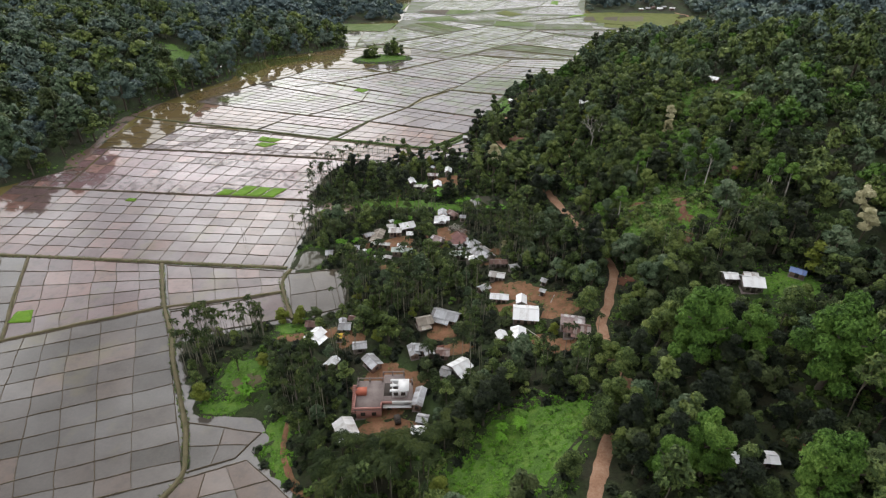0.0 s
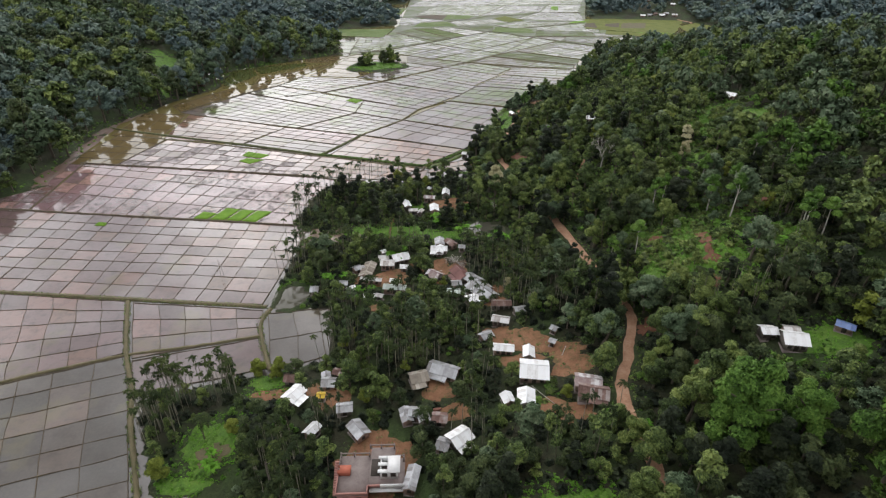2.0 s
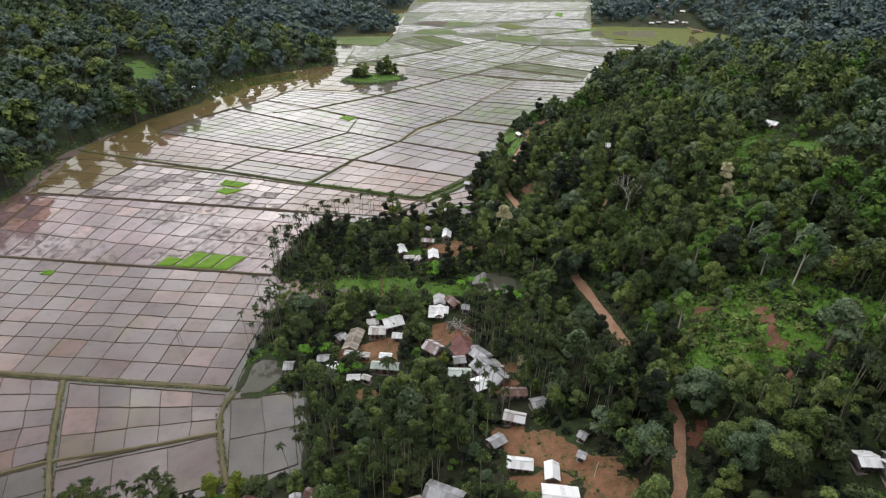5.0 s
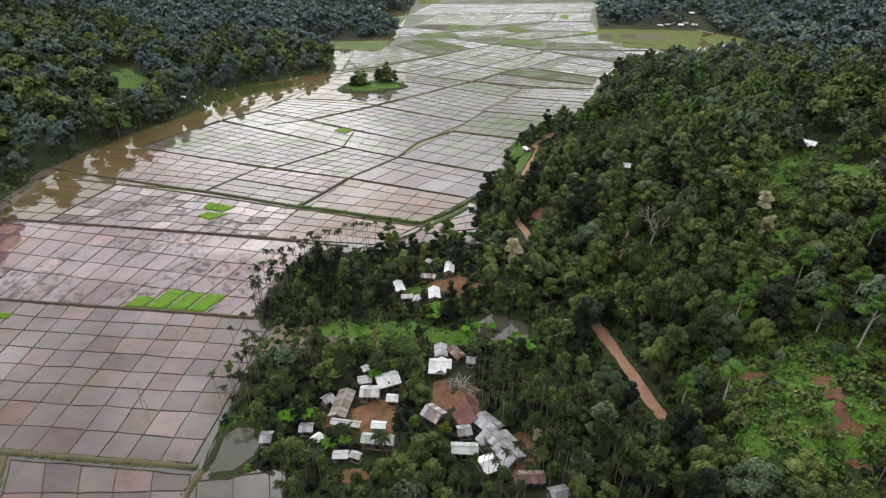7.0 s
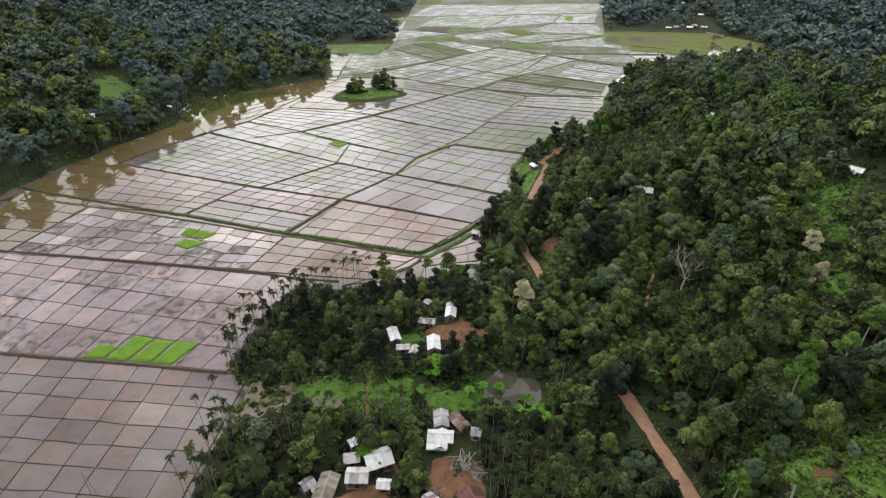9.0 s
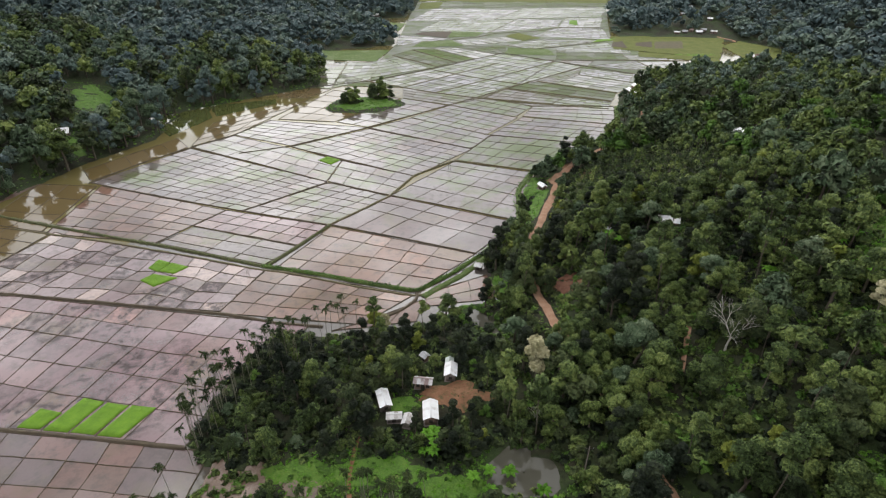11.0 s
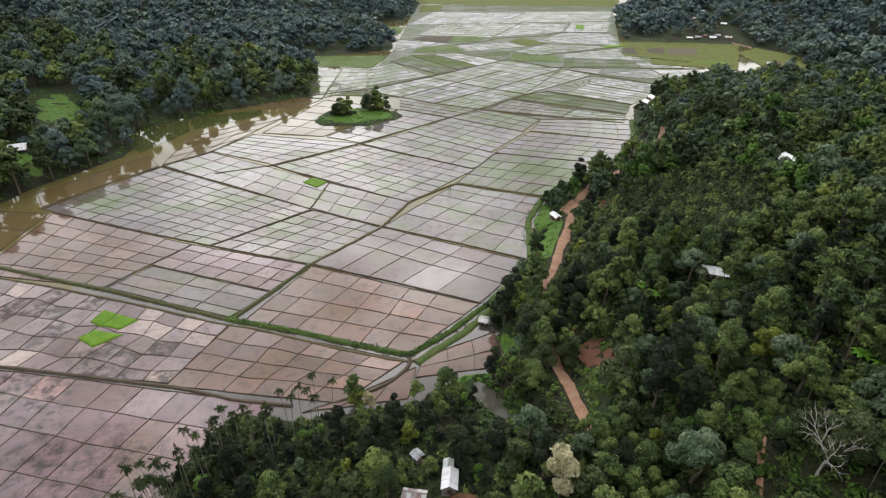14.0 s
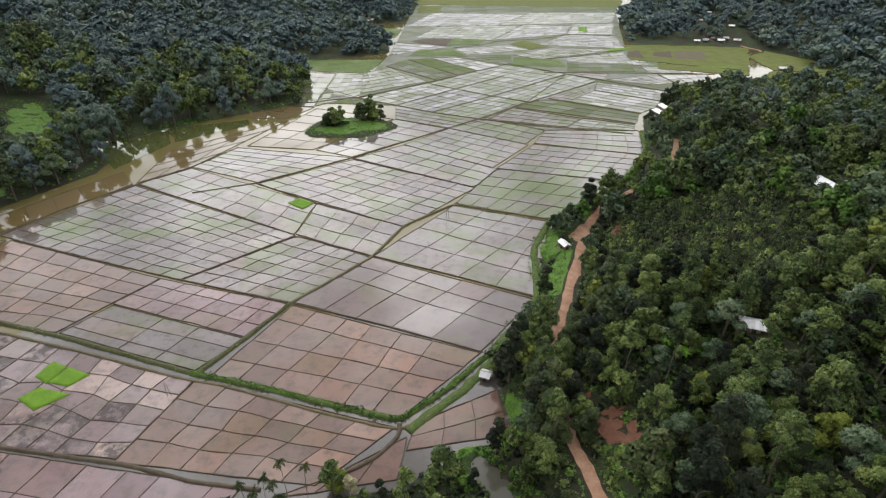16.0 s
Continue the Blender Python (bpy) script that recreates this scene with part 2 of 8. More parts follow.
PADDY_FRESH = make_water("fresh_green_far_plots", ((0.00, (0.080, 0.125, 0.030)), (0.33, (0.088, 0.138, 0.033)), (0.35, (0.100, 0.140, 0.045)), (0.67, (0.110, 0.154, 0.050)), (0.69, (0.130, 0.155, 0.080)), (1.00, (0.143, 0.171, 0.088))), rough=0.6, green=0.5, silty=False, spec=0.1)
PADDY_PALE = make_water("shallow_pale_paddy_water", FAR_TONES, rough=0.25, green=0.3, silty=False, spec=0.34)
LAKE = make_water("brown_flood_water", ((0, (0.15, 0.125, 0.048)), (1, (0.15, 0.125, 0.048))), 0.06, silty=False, spec=0.62)
PADDY_FLOOD = make_water("flooded_brown_plots", ((0.0, (0.13, 0.095, 0.04)), (1.0, (0.155, 0.115, 0.06))), 0.03, silty=False, spec=0.7)
POND = make_water("dark_pond_water", ((0, (0.085, 0.082, 0.062)), (1, (0.09, 0.085, 0.066))), 0.03, silty=False, spec=0.55)
SEDGE = plain("flooded_green_grass", (0.34, (0.06, 0.1, 0.02)), (0.47, (0.09, 0.14, 0.03)), (0.55, (0.125, 0.17, 0.055)), (0.64, (0.2, 0.23, 0.13)), scale=0.06, fine=0.5, rough=0.7, depth=0.1, spec=0.12)
SEDGE_WET = make_water("green_flood_water", ((0, (0.075, 0.085, 0.028)), (1, (0.075, 0.085, 0.028))), rough=0.04, silty=False)
OLIVE_FIELD = plain("olive_grass_field", (0.3, (0.09, 0.11, 0.03)), (0.5, (0.14, 0.16, 0.045)), (0.75, (0.2, 0.2, 0.07)), scale=0.12, fine=1.2, depth=0.3, spec=0.12)
BUND = plain("wet_earth_bund", (0.3, (0.04752, 0.035, 0.02376)), (0.55, (0.09, 0.0686, 0.0429)), (0.75, (0.108, 0.098, 0.0462)), scale=0.5, fine=6)
PATH_EARTH = plain("trodden_grass_path", (0.3, (0.0562, 0.0638, 0.0225)), (0.55, (0.128, 0.105, 0.0562)), (0.8, (0.195, 0.158, 0.0975)), scale=0.35, fine=5)
GRASS_BANK = plain("grass_bank", (0.3, (0.03, 0.055, 0.012)), (0.5, (0.07, 0.11, 0.02)), (0.75, (0.13, 0.15, 0.045)), scale=0.9, fine=4, depth=0.4)
DIKE_SOD = plain("dark_olive_dike_sod", (0.3, (0.03, 0.036, 0.014)), (0.5, (0.07, 0.075, 0.026)), (0.75, (0.12, 0.115, 0.05)), scale=0.9, fine=4, depth=0.4)
MEADOW = plain("bright_green_meadow", (0.3, (0.03, 0.068, 0.008)), (0.5, (0.08, 0.17, 0.018)), (0.75, (0.165, 0.245, 0.04)), scale=0.35, fine=3, depth=0.5)
SEEDLING = plain("rice_seedlings", (0.3, (0.07788, 0.165, 0.00945)), (0.55, (0.1307, 0.2597, 0.0126)), (0.8, (0.1907, 0.3145, 0.0252)), scale=0.4, fine=6, depth=0.15)


def make_yard():
    k = Nodes("red_laterite_earth", 0.95)
    earth = k.ramp(k.math("ADD", k.math("MULTIPLY", k.noise(0.25, 5, 0.65), 0.65), k.math("MULTIPLY", k.noise(3.0, 4), 0.35)), (0.28, (0.115, 0.055, 0.03)), (0.5, (0.22, 0.108, 0.057)), (0.76, (0.34, 0.19, 0.112)))
    weeds = k.ramp(k.noise(0.55, 6, 0.72), (0.5, (0, 0, 0)), (0.66, (0.85, 0.85, 0.85)))
    return k.done(k.mix(weeds, earth, k.ramp(k.noise(4.0, 3), (0.3, (0.03, 0.04, 0.014)), (0.7, (0.085, 0.1, 0.03)))), k.noise(3.0, 5), 0.1)


RED_EARTH = make_yard()
BANK_MUD = plain("dark_red_bank_mud", (0.3, (0.055, 0.034, 0.024)), (0.55, (0.11, 0.062, 0.044)), (0.8, (0.17, 0.105, 0.075)), scale=0.12, fine=1.5, rough=0.5, depth=0.15)
WET_MUD = plain("wet_brown_mud", (0.3, (0.085, 0.055, 0.036)), (0.5, (0.16, 0.105, 0.072)), (0.72, (0.3, 0.225, 0.175)), scale=0.22, fine=3, rough=0.3, depth=0.08)
DARK_RED = plain("raw_red_cut", (0.3, (0.085, 0.035, 0.02)), (0.5, (0.15, 0.062, 0.035)), (0.75, (0.22, 0.115, 0.065)), scale=0.5, fine=4, depth=0.2)
ROAD_EARTH = plain("sandy_road", (0.3, (0.2, 0.1, 0.058)), (0.48, (0.34, 0.19, 0.115)), (0.62, (0.42, 0.26, 0.17)), (0.8, (0.5, 0.34, 0.24)), scale=0.35, fine=3, depth=0.08)
BARK = plain("grey_brown_bark", (0.3, (0.07, 0.055, 0.04)), (0.7, (0.17, 0.145, 0.115)), scale=1.2, fine=9)
PALE_BARK = plain("pale_palm_bark", (0.3, (0.15, 0.135, 0.1)), (0.7, (0.32, 0.3, 0.23)), scale=1.2, fine=9)
DEAD_WOOD = plain("bleached_dead_wood", (0.3, (0.34, 0.31, 0.28)), (0.7, (0.56, 0.53, 0.49)), scale=1.2, fine=9)
LEAF = foliage("forest_leaves", (0.009723, 0.0156, 0.005415), (0.08085, 0.124, 0.04184), (0.2688, 0.334, 0.09724))
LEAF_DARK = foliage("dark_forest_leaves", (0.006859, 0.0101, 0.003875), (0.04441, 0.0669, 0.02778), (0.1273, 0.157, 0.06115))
LEAF_OLIVE = foliage("olive_forest_leaves", (0.01292, 0.0196, 0.006118), (0.1071, 0.157, 0.04262), (0.3097, 0.368, 0.1092))
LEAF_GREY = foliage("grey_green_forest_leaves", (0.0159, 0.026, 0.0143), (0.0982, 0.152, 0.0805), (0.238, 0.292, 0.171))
# Aerial haze over the distant woods is mixed into the next two leaf colours.
LEAF_MISTY = foliage("haze_tinted_forest_leaves", (0.062, 0.098, 0.088), (0.122, 0.176, 0.143), (0.22, 0.275, 0.2))
LEAF_HAZY = foliage("heavy_haze_tinted_forest_leaves", (0.078, 0.12, 0.132), (0.112, 0.162, 0.16), (0.18, 0.232, 0.205))
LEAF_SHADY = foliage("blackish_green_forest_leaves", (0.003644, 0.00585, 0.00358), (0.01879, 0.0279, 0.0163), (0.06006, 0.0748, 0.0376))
LEAF_BRIGHT = foliage("bright_leaves", (0.045, 0.115, 0.01), (0.1, 0.245, 0.02), (0.17, 0.36, 0.04))
LEAF_LIME = foliage("fresh_green_leaves", (0.0224, 0.0499, 0.01167), (0.104, 0.208, 0.03658), (0.237, 0.374, 0.08048))
LEAF_PALM = foliage("palm_leaves", (0.01134, 0.0193, 0.00692), (0.0293, 0.0461, 0.0142), (0.08117, 0.102, 0.0282), 0.75)
LEAF_PALE = foliage("cream_blossom", (0.3, 0.28, 0.14), (0.52, 0.48, 0.28), (0.72, 0.67, 0.43))
LEAF_YELLOW = foliage("yellow_green_leaves", (0.11, 0.14, 0.025), (0.19, 0.23, 0.04), (0.27, 0.3, 0.06))
white = make_tin("white_tin", (0.2, (0.58, 0.56, 0.54)), (0.42, (0.82, 0.82, 0.82)), (0.8, (0.88, 0.89, 0.9)))
pale = make_tin("weathered_pale_tin", (0.22, (0.26, 0.21, 0.18)), (0.45, (0.56, 0.54, 0.52)), (0.8, (0.76, 0.76, 0.76)))
grey = make_tin("grey_tin", (0.22, (0.18, 0.165, 0.155)), (0.5, (0.36, 0.36, 0.37)), (0.8, (0.6, 0.61, 0.63)))
rust = make_tin("rusted_tin", (0.25, (0.09, 0.045, 0.035)), (0.5, (0.2, 0.12, 0.1)), (0.8, (0.4, 0.36, 0.34)), rough=0.7, metal=0.1)
red = make_tin("oxide_red_tin", (0.25, (0.09, 0.035, 0.03)), (0.6, (0.18, 0.075, 0.065)), (0.9, (0.27, 0.17, 0.15)), rough=0.6, metal=0.1)
patch = make_tin("patched_tin", (0.2, (0.2, 0.1, 0.09)), (0.45, (0.34, 0.28, 0.27)), (0.6, (0.62, 0.6, 0.6)), (0.9, (0.72, 0.72, 0.72)), rough=0.6, metal=0.2)
mint = make_tin("pale_green_tin", (0.25, (0.36, 0.4, 0.36)), (0.6, (0.56, 0.62, 0.57)), (0.9, (0.68, 0.73, 0.68)))
blue = make_tin("blue_tin", (0.25, (0.1, 0.15, 0.32)), (0.7, (0.2, 0.28, 0.5)), rough=0.5, metal=0.0)
yellow = make_tin("yellow_sheet", (0.25, (0.5, 0.33, 0.03)), (0.7, (0.75, 0.52, 0.06)), rough=0.6, metal=0.0)
straw = plain("old_thatch_and_boards", (0.3, (0.17, 0.14, 0.11)), (0.6, (0.34, 0.3, 0.25)), (0.8, (0.47, 0.43, 0.38)), scale=0.9, fine=7, per_piece=0.4)
WALL_MUD = plain("earth_plaster_wall", (0.3, (0.2, 0.13, 0.1)), (0.7, (0.36, 0.26, 0.21)), scale=1.0, fine=8)
WALL_BOARD = plain("weathered_board_wall", (0.3, (0.12, 0.1, 0.085)), (0.7, (0.27, 0.24, 0.21)), scale=1.5, fine=9)
DARK_WOOD = plain("dark_timber", (0.3, (0.03, 0.024, 0.02)), (0.7, (0.075, 0.06, 0.05)), scale=2, fine=12)
CONCRETE = plain("stained_concrete", (0.25, (0.148, 0.115, 0.105)), (0.5, (0.244, 0.199, 0.185)), (0.8, (0.318, 0.273, 0.256)), scale=0.5, fine=5)
PINK_PAINT = plain("pink_painted_plaster", (0.3, (0.42, 0.2, 0.17)), (0.7, (0.55, 0.29, 0.25)), scale=0.8, fine=8)
RED_PAINT = plain("red_oxide_paint", (0.3, (0.38, 0.1, 0.06)), (0.7, (0.5, 0.16, 0.1)), scale=0.8, fine=8)
WHITE_PAINT = plain("white_paint", (0.3, (0.66, 0.65, 0.64)), (0.7, (0.8, 0.8, 0.79)), scale=1.2, fine=9)
BRICK = plain("bare_brick", (0.3, (0.2, 0.085, 0.06)), (0.7, (0.34, 0.16, 0.12)), scale=1.5, fine=10)


# ---- mesh tools ----
def mesh_of(name, verts, quads, material, smooth_shade=False):
    """A mesh from arrays; a row whose last two corners are the same is a triangle."""
    verts, quads = np.asarray(verts, np.float32), np.asarray(quads, np.int32)
    me = bpy.data.meshes.new(name)
    me.vertices.add(len(verts))
    me.vertices.foreach_set("co", verts.ravel())
    four = quads[:, 3] != quads[:, 2]
    loops = quads.ravel()[np.stack([four | True, four | True, four | True, four], 1).ravel()]
    me.loops.add(len(loops))
    me.loops.foreach_set("vertex_index", loops)
    me.polygons.add(len(quads))
    me.polygons.foreach_set("loop_start", np.concatenate([[0], np.cumsum(3 + four)[:-1]]).astype(np.int32))
    if smooth_shade:
        me.polygons.foreach_set("use_smooth", np.ones(len(quads), bool))
    me.update(calc_edges=True)
    me.materials.append(material)
    return me


def joined(*pieces):
    verts, quads, n = [], [], 0
    for v, q in pieces:
        verts.append(np.asarray(v, float).reshape(-1, 3))
        quads.append(np.asarray(q, int).reshape(-1, 4) + n)
        n += len(verts[-1])
    return np.concatenate(verts), np.concatenate(quads)


def scattered(template, x, y, z, turn, size, tall=None):
    """One template set down many times, as one set of arrays."""
    v, q = template
    tall = size if tall is None else tall
    c, s = np.cos(turn)[:, None], np.sin(turn)[:, None]
    vx = (v[None, :, 0] * c - v[None, :, 1] * s) * size[:, None] + x[:, None]
    vy = (v[None, :, 0] * s + v[None, :, 1] * c) * size[:, None] + y[:, None]
    vz = v[None, :, 2] * tall[:, None] + z[:, None]
    quads = q[None] + (np.arange(len(x)) * len(v))[:, None, None]
    return np.stack([vx, vy, vz], -1).reshape(-1, 3), quads.reshape(-1, 4)


def part(name, arrays, material, parent, label="", at=None, smooth_shade=False):
    data = arrays if isinstance(arrays, bpy.types.Mesh) else mesh_of(name, *arrays, material, smooth_shade)
    ob = new(name, data)
    ob.parent = parent
    if at is not None:
        ob.matrix_local = at
    if label:
        tagged(ob, label)
    return ob


def box(x0, y0, z0, x1, y1, z1):
    v = [(x, y, z) for z in (z0, z1) for x, y in ((x0, y0), (x1, y0), (x1, y1), (x0, y1))]
    return np.array(v, float), np.array([(3, 2, 1, 0), (4, 5, 6, 7), (0, 1, 5, 4), (1, 2, 6, 5), (2, 3, 7, 6), (3, 0, 4, 7)])


def tube(points, radii, sides=6):
    points = np.asarray(points, float)
    v, q = [], []
    for i, (p, r) in enumerate(zip(points, radii)):
        d = points[min(i + 1, len(points) - 1)] - points[max(i - 1, 0)]
        d = d / np.linalg.norm(d)
        a = np.cross(d, (0.31, 0.95, 0.1))
        a /= np.linalg.norm(a)
        b = np.cross(d, a)
        for k in range(sides):
            w = 2 * math.pi * k / sides
            v.append(p + r * (math.cos(w) * a + math.sin(w) * b))
    for i in range(len(points) - 1):
        for k in range(sides):
            q.append((i * sides + k, i * sides + (k + 1) % sides, (i + 1) * sides + (k + 1) % sides, (i + 1) * sides + k))
    return np.array(v), np.array(q)


def ridge(line, half, top, rise, z=0.0, sink=0.25, rng=None, uneven=0.0):
    """A low bank along a line: foot, shoulder, shoulder, foot."""
    line = np.asarray(line, float)
    d = np.gradient(line, axis=0)
    d /= np.linalg.norm(d, axis=1)[:, None] + 1e-9
    side = np.stack([-d[:, 1], d[:, 0]], 1)
    wob = 1 + (uneven * rng.uniform(-1, 1, (len(line), 4)) if rng is not None else np.zeros((len(line), 4)))
    v = np.zeros((len(line), 4, 3))
    for k, (off, up) in enumerate(((-half, -sink), (-top, rise), (top, rise), (half, -sink))):
        v[:, k, :2] = line + side * (off * wob[:, k])[:, None]
        v[:, k, 2] = z + (up * wob[:, k] if up > 0 else up)
    n = np.arange(len(line) - 1)[:, None] * 4
    q = np.concatenate([n + np.array([k, k + 1, k + 5, k + 4])[None, ::-1] for k in range(3)])
    return v.reshape(-1, 3), q


def finer(line, step):
    """The line cut into pieces of about step metres."""
    out = [np.array(line[0], float)]
    for a, b in zip(line[:-1], line[1:]):
        a, b = np.array(a, float), np.array(b, float)
        n = max(1, int(round(np.linalg.norm((b - a)[:2]) / step)))
        out += [a + (b - a) * (i + 1) / n for i in range(n)]
    return np.array(out)


def rounded(line, step, times=2):
    line = finer(line, step)
    for _ in range(times):
        line[1:-1] = 0.25 * line[:-2] + 0.5 * line[1:-1] + 0.25 * line[2:]
    return line


# ---- the land ----
# The edge of the flooded valley floor: the village bank going north, then the far end and the western bank going south.
EAST_BANK = [(-10, 30), (-25, 62), (-30.5, 66.5), (-35.5, 70.5), (-41.2, 75.6), (-38.2, 79.5), (-40.5, 83.6), (-49.5, 86), (-56.5, 85), (-63, 96), (-69, 106), (-72, 113), (-43, 121.5), (-29, 127), (-33, 147),
             (-48, 150), (-51, 162), (-50, 181), (-49, 194), (-56, 200), (-55, 214), (-51, 234), (-44, 240), (-31, 239), (-18, 242),
             (-8, 243), (1, 250), (16, 257), (14, 270), (12, 283), (18, 288), (29, 309), (32, 337), (42, 361), (60, 377), (79, 398),
             (100, 435), (108, 470), (115, 494), (151, 556), (189, 590), (222, 582), (292, 560), (345, 620), (300, 722), (186, 735)]
WEST_BANK = [(184, 790), (227, 960), (300, 1110), (420, 1500), (-40, 1500), (-50, 1160), (-48, 1000), (-56, 890), (-104, 868), (-126, 820), (-62, 768), (-52, 690),
             (-118, 649), (-90, 518), (-128, 486), (-160, 452), (-154, 400), (-172, 362), (-181, 320), (-176, 279), (-169, 232),
             (-190, 210), (-240, 190), (-270, 120), (-260, 30)]
# Heights of the ground at known spots: the village and its road, then the hill.
VILLAGE_HEIGHTS = [(-35, 100, 3.0), (-9, 85, 3.5), (22, 112, 8), (38, 110, 11), (38, 78, 13.5), (28, 60, 14.5), (12, 152, 3.5), (0, 210, 2.5),
                   (22, 193, 3.5), (43, 178, 9.4), (38, 152, 10), (29, 244, 7.5), (26, 265, 5), (46, 344, 1.8), (-20, 150, 3), (-25, 215, 2), (0, 60, 6)]
HILL_HEIGHTS = [(76, 111, 20), (92, 114, 22), (50, 66, 15), (110, 70, 24), (73, 146, 25), (106, 200, 30), (140, 202, 38), (59, 221, 21),
                (78, 165, 24), (121, 249, 36), (155, 265, 44), (70, 273, 19), (50, 275, 13), (57, 327, 6.5), (82, 326, 15), (118, 331, 27),
                (96, 380, 10), (138, 449, 14), (167, 393, 22), (200, 480, 18), (220, 330, 46), (220, 200, 52), (200, 80, 42), (190, 560, 3)]
PONDS = [(16.5, 192.5, 7.0, 4.6, 3.0, -0.3), (11.4, 243.6, 7.2, 2.6, 0.4, -0.92), (-44.5, 154, 4.0, 5.5, 0.2, 0.0)]  # x, y, half length, half width, level, turn


def in_pond(x, y, pond):
    px, py, rx, ry, _, turn = pond
    u, w = (x - px) * math.cos(turn) + (y - py) * math.sin(turn), (y - py) * math.cos(turn) - (x - px) * math.sin(turn)
    return np.hypot(u / rx, w / ry)


ROAD = [(24, 48, 15.0), (26.5, 58, 14.6), (31, 67, 14.2), (39, 79, 13.4), (40, 90, 12.2), (38.9, 97.5, 11.5), (39.2, 102, 11.3), (40, 106.7, 11.1), (41.4, 111, 11), (44.2, 115.5, 11), (45.2, 119.5, 11), (48, 125, 10.9), (49.5, 132, 10.8), (49, 146, 10.2),
        (45, 160, 9.8), (43, 171, 9.5), (41.5, 179, 9.2), (38, 200, 8.8), (33, 221, 8.4), (29.2, 234, 8.0), (28, 241, 7.5), (27, 247, 7.0), (26, 256, 6.2), (25.5, 266, 5.0),
        (28.5, 282, 4.0), (34, 298, 3.2), (41, 319, 2.5), (50.5, 348, 2.2), (62, 368, 2.4), (82, 385, 4), (101, 405, 5), (116, 441, 5)]


def smooth(a, b, v):
    s = np.clip((v - a) / (b - a), 0, 1)
    return s * s * (3 - 2 * s)


def to_line(x, y, line):
    """Distance to a polyline, and the share of the nearest point along its pieces."""
    best, place = np.full(np.shape(x), 1e9), np.zeros(np.shape(x))
    for i in range(len(line) - 1):
        ax, ay, bx, by = *line[i][:2], *line[i + 1][:2]
        s = np.clip(((x - ax) * (bx - ax) + (y - ay) * (by - ay)) / ((bx - ax) ** 2 + (by - ay) ** 2), 0, 1)
        d = np.hypot(x - ax - s * (bx - ax), y - ay - s * (by - ay))
        place = np.where(d < best, i + s, place)
        best = np.minimum(d, best)
    return best, place


def from_bank(x, y):
    """Metres outside the valley floor; negative on it."""
    ring = EAST_BANK + WEST_BANK
    d, _ = to_line(x, y, ring + ring[:1])
    inside = np.zeros(np.shape(x), bool)
    for (ax, ay), (bx, by) in zip(ring, ring[1:] + ring[:1]):
        if ay != by:
            inside ^= ((ay > y) != (by > y)) & (x < ax + (y - ay) * (bx - ax) / (by - ay))
    return np.where(inside, -d, d)


KNOWN = np.array(VILLAGE_HEIGHTS + HILL_HEIGHTS, float)
REACH = np.hypot(KNOWN[:, None, 0] - KNOWN[None, :, 0], KNOWN[:, None, 1] - KNOWN[None, :, 1])
WEIGHTS = np.linalg.solve(REACH + 4.0 * np.eye(len(KNOWN)), KNOWN[:, 2] - 12)


def height_of_land(x, y):
    d = from_bank(x, y)
    near = 12 + sum(w * np.hypot(x - px, y - py) for w, (px, py, _) in zip(WEIGHTS, KNOWN))
    far = 1.5 + 0.13 * np.clip(d - 12, 0, 420) + 5.0 * np.sin(x * 0.021 + 1) * np.sin(y * 0.017) * smooth(20, 90, d)
    east = smooth(-20, 20, x + 60) * smooth(640, 560, y + 0.3 * np.clip(x - 200, 0, 400)) * smooth(330, 250, x) * smooth(20, 50, y)
    h = np.clip(near, 1.0, 60) * east + far * (1 - east)
    h = h + 0.5 * np.sin(x * 0.23 + np.sin(y * 0.11) * 2) * np.sin(y * 0.19 + 1.3) * smooth(6, 20, d)
    h = -0.5 + (h + 0.5) * smooth(2, 15, d) + 1.0 * smooth(0, 2.2, d) * (1 - smooth(2, 15, d))
    for pond in PONDS:
        r, z = in_pond(x, y, pond), pond[4]
        h = h + (z + 0.4 - h) * smooth(1.9, 1.1, r) - 1.4 * smooth(1.1, 0.85, r)
    dr, place = to_line(x, y, ROAD)
    level = np.interp(place, np.arange(len(ROAD)), [r[2] for r in ROAD])
    return h + (level - h) * smooth(7.5, 3.0, dr)


ISLE = (-53, 471, 25, 19, 0.33)


def with_isle(x, y, h):
    cx, cy, rx, ry, turn = ISLE
    u, w = (x - cx) * math.cos(turn) + (y - cy) * math.sin(turn), -(x - cx) * math.sin(turn) + (y - cy) * math.cos(turn)
    r = np.hypot(u / rx, w / ry) + 0.08 * np.sin(np.arctan2(w, u) * 5)
    return np.maximum(h, -0.5 + 1.3 * smooth(1.1, 0.85, r))


def steps(*runs):
    out = [runs[0][0]]
    for a, b, s in runs:
        n = max(1, int(round((b - a) / s)))
        out += [a + (b - a) * (i + 1) / n for i in range(n)]
    return np.array(out, float)


GX = steps((-4000, -900, 620), (-900, -420, 24), (-420, -215, 9), (-215, 175, 2.6), (175, 330, 6), (330, 900, 24), (900, 4000, 620))
GY = steps((-3000, -100, 580), (-100, 30, 13), (30, 400, 2.6), (400, 660, 5), (660, 1300, 18), (1300, 4600, 550))
MX, MY = np.meshgrid(GX, GY)
MZ = with_isle(MX, MY, height_of_land(MX, MY))


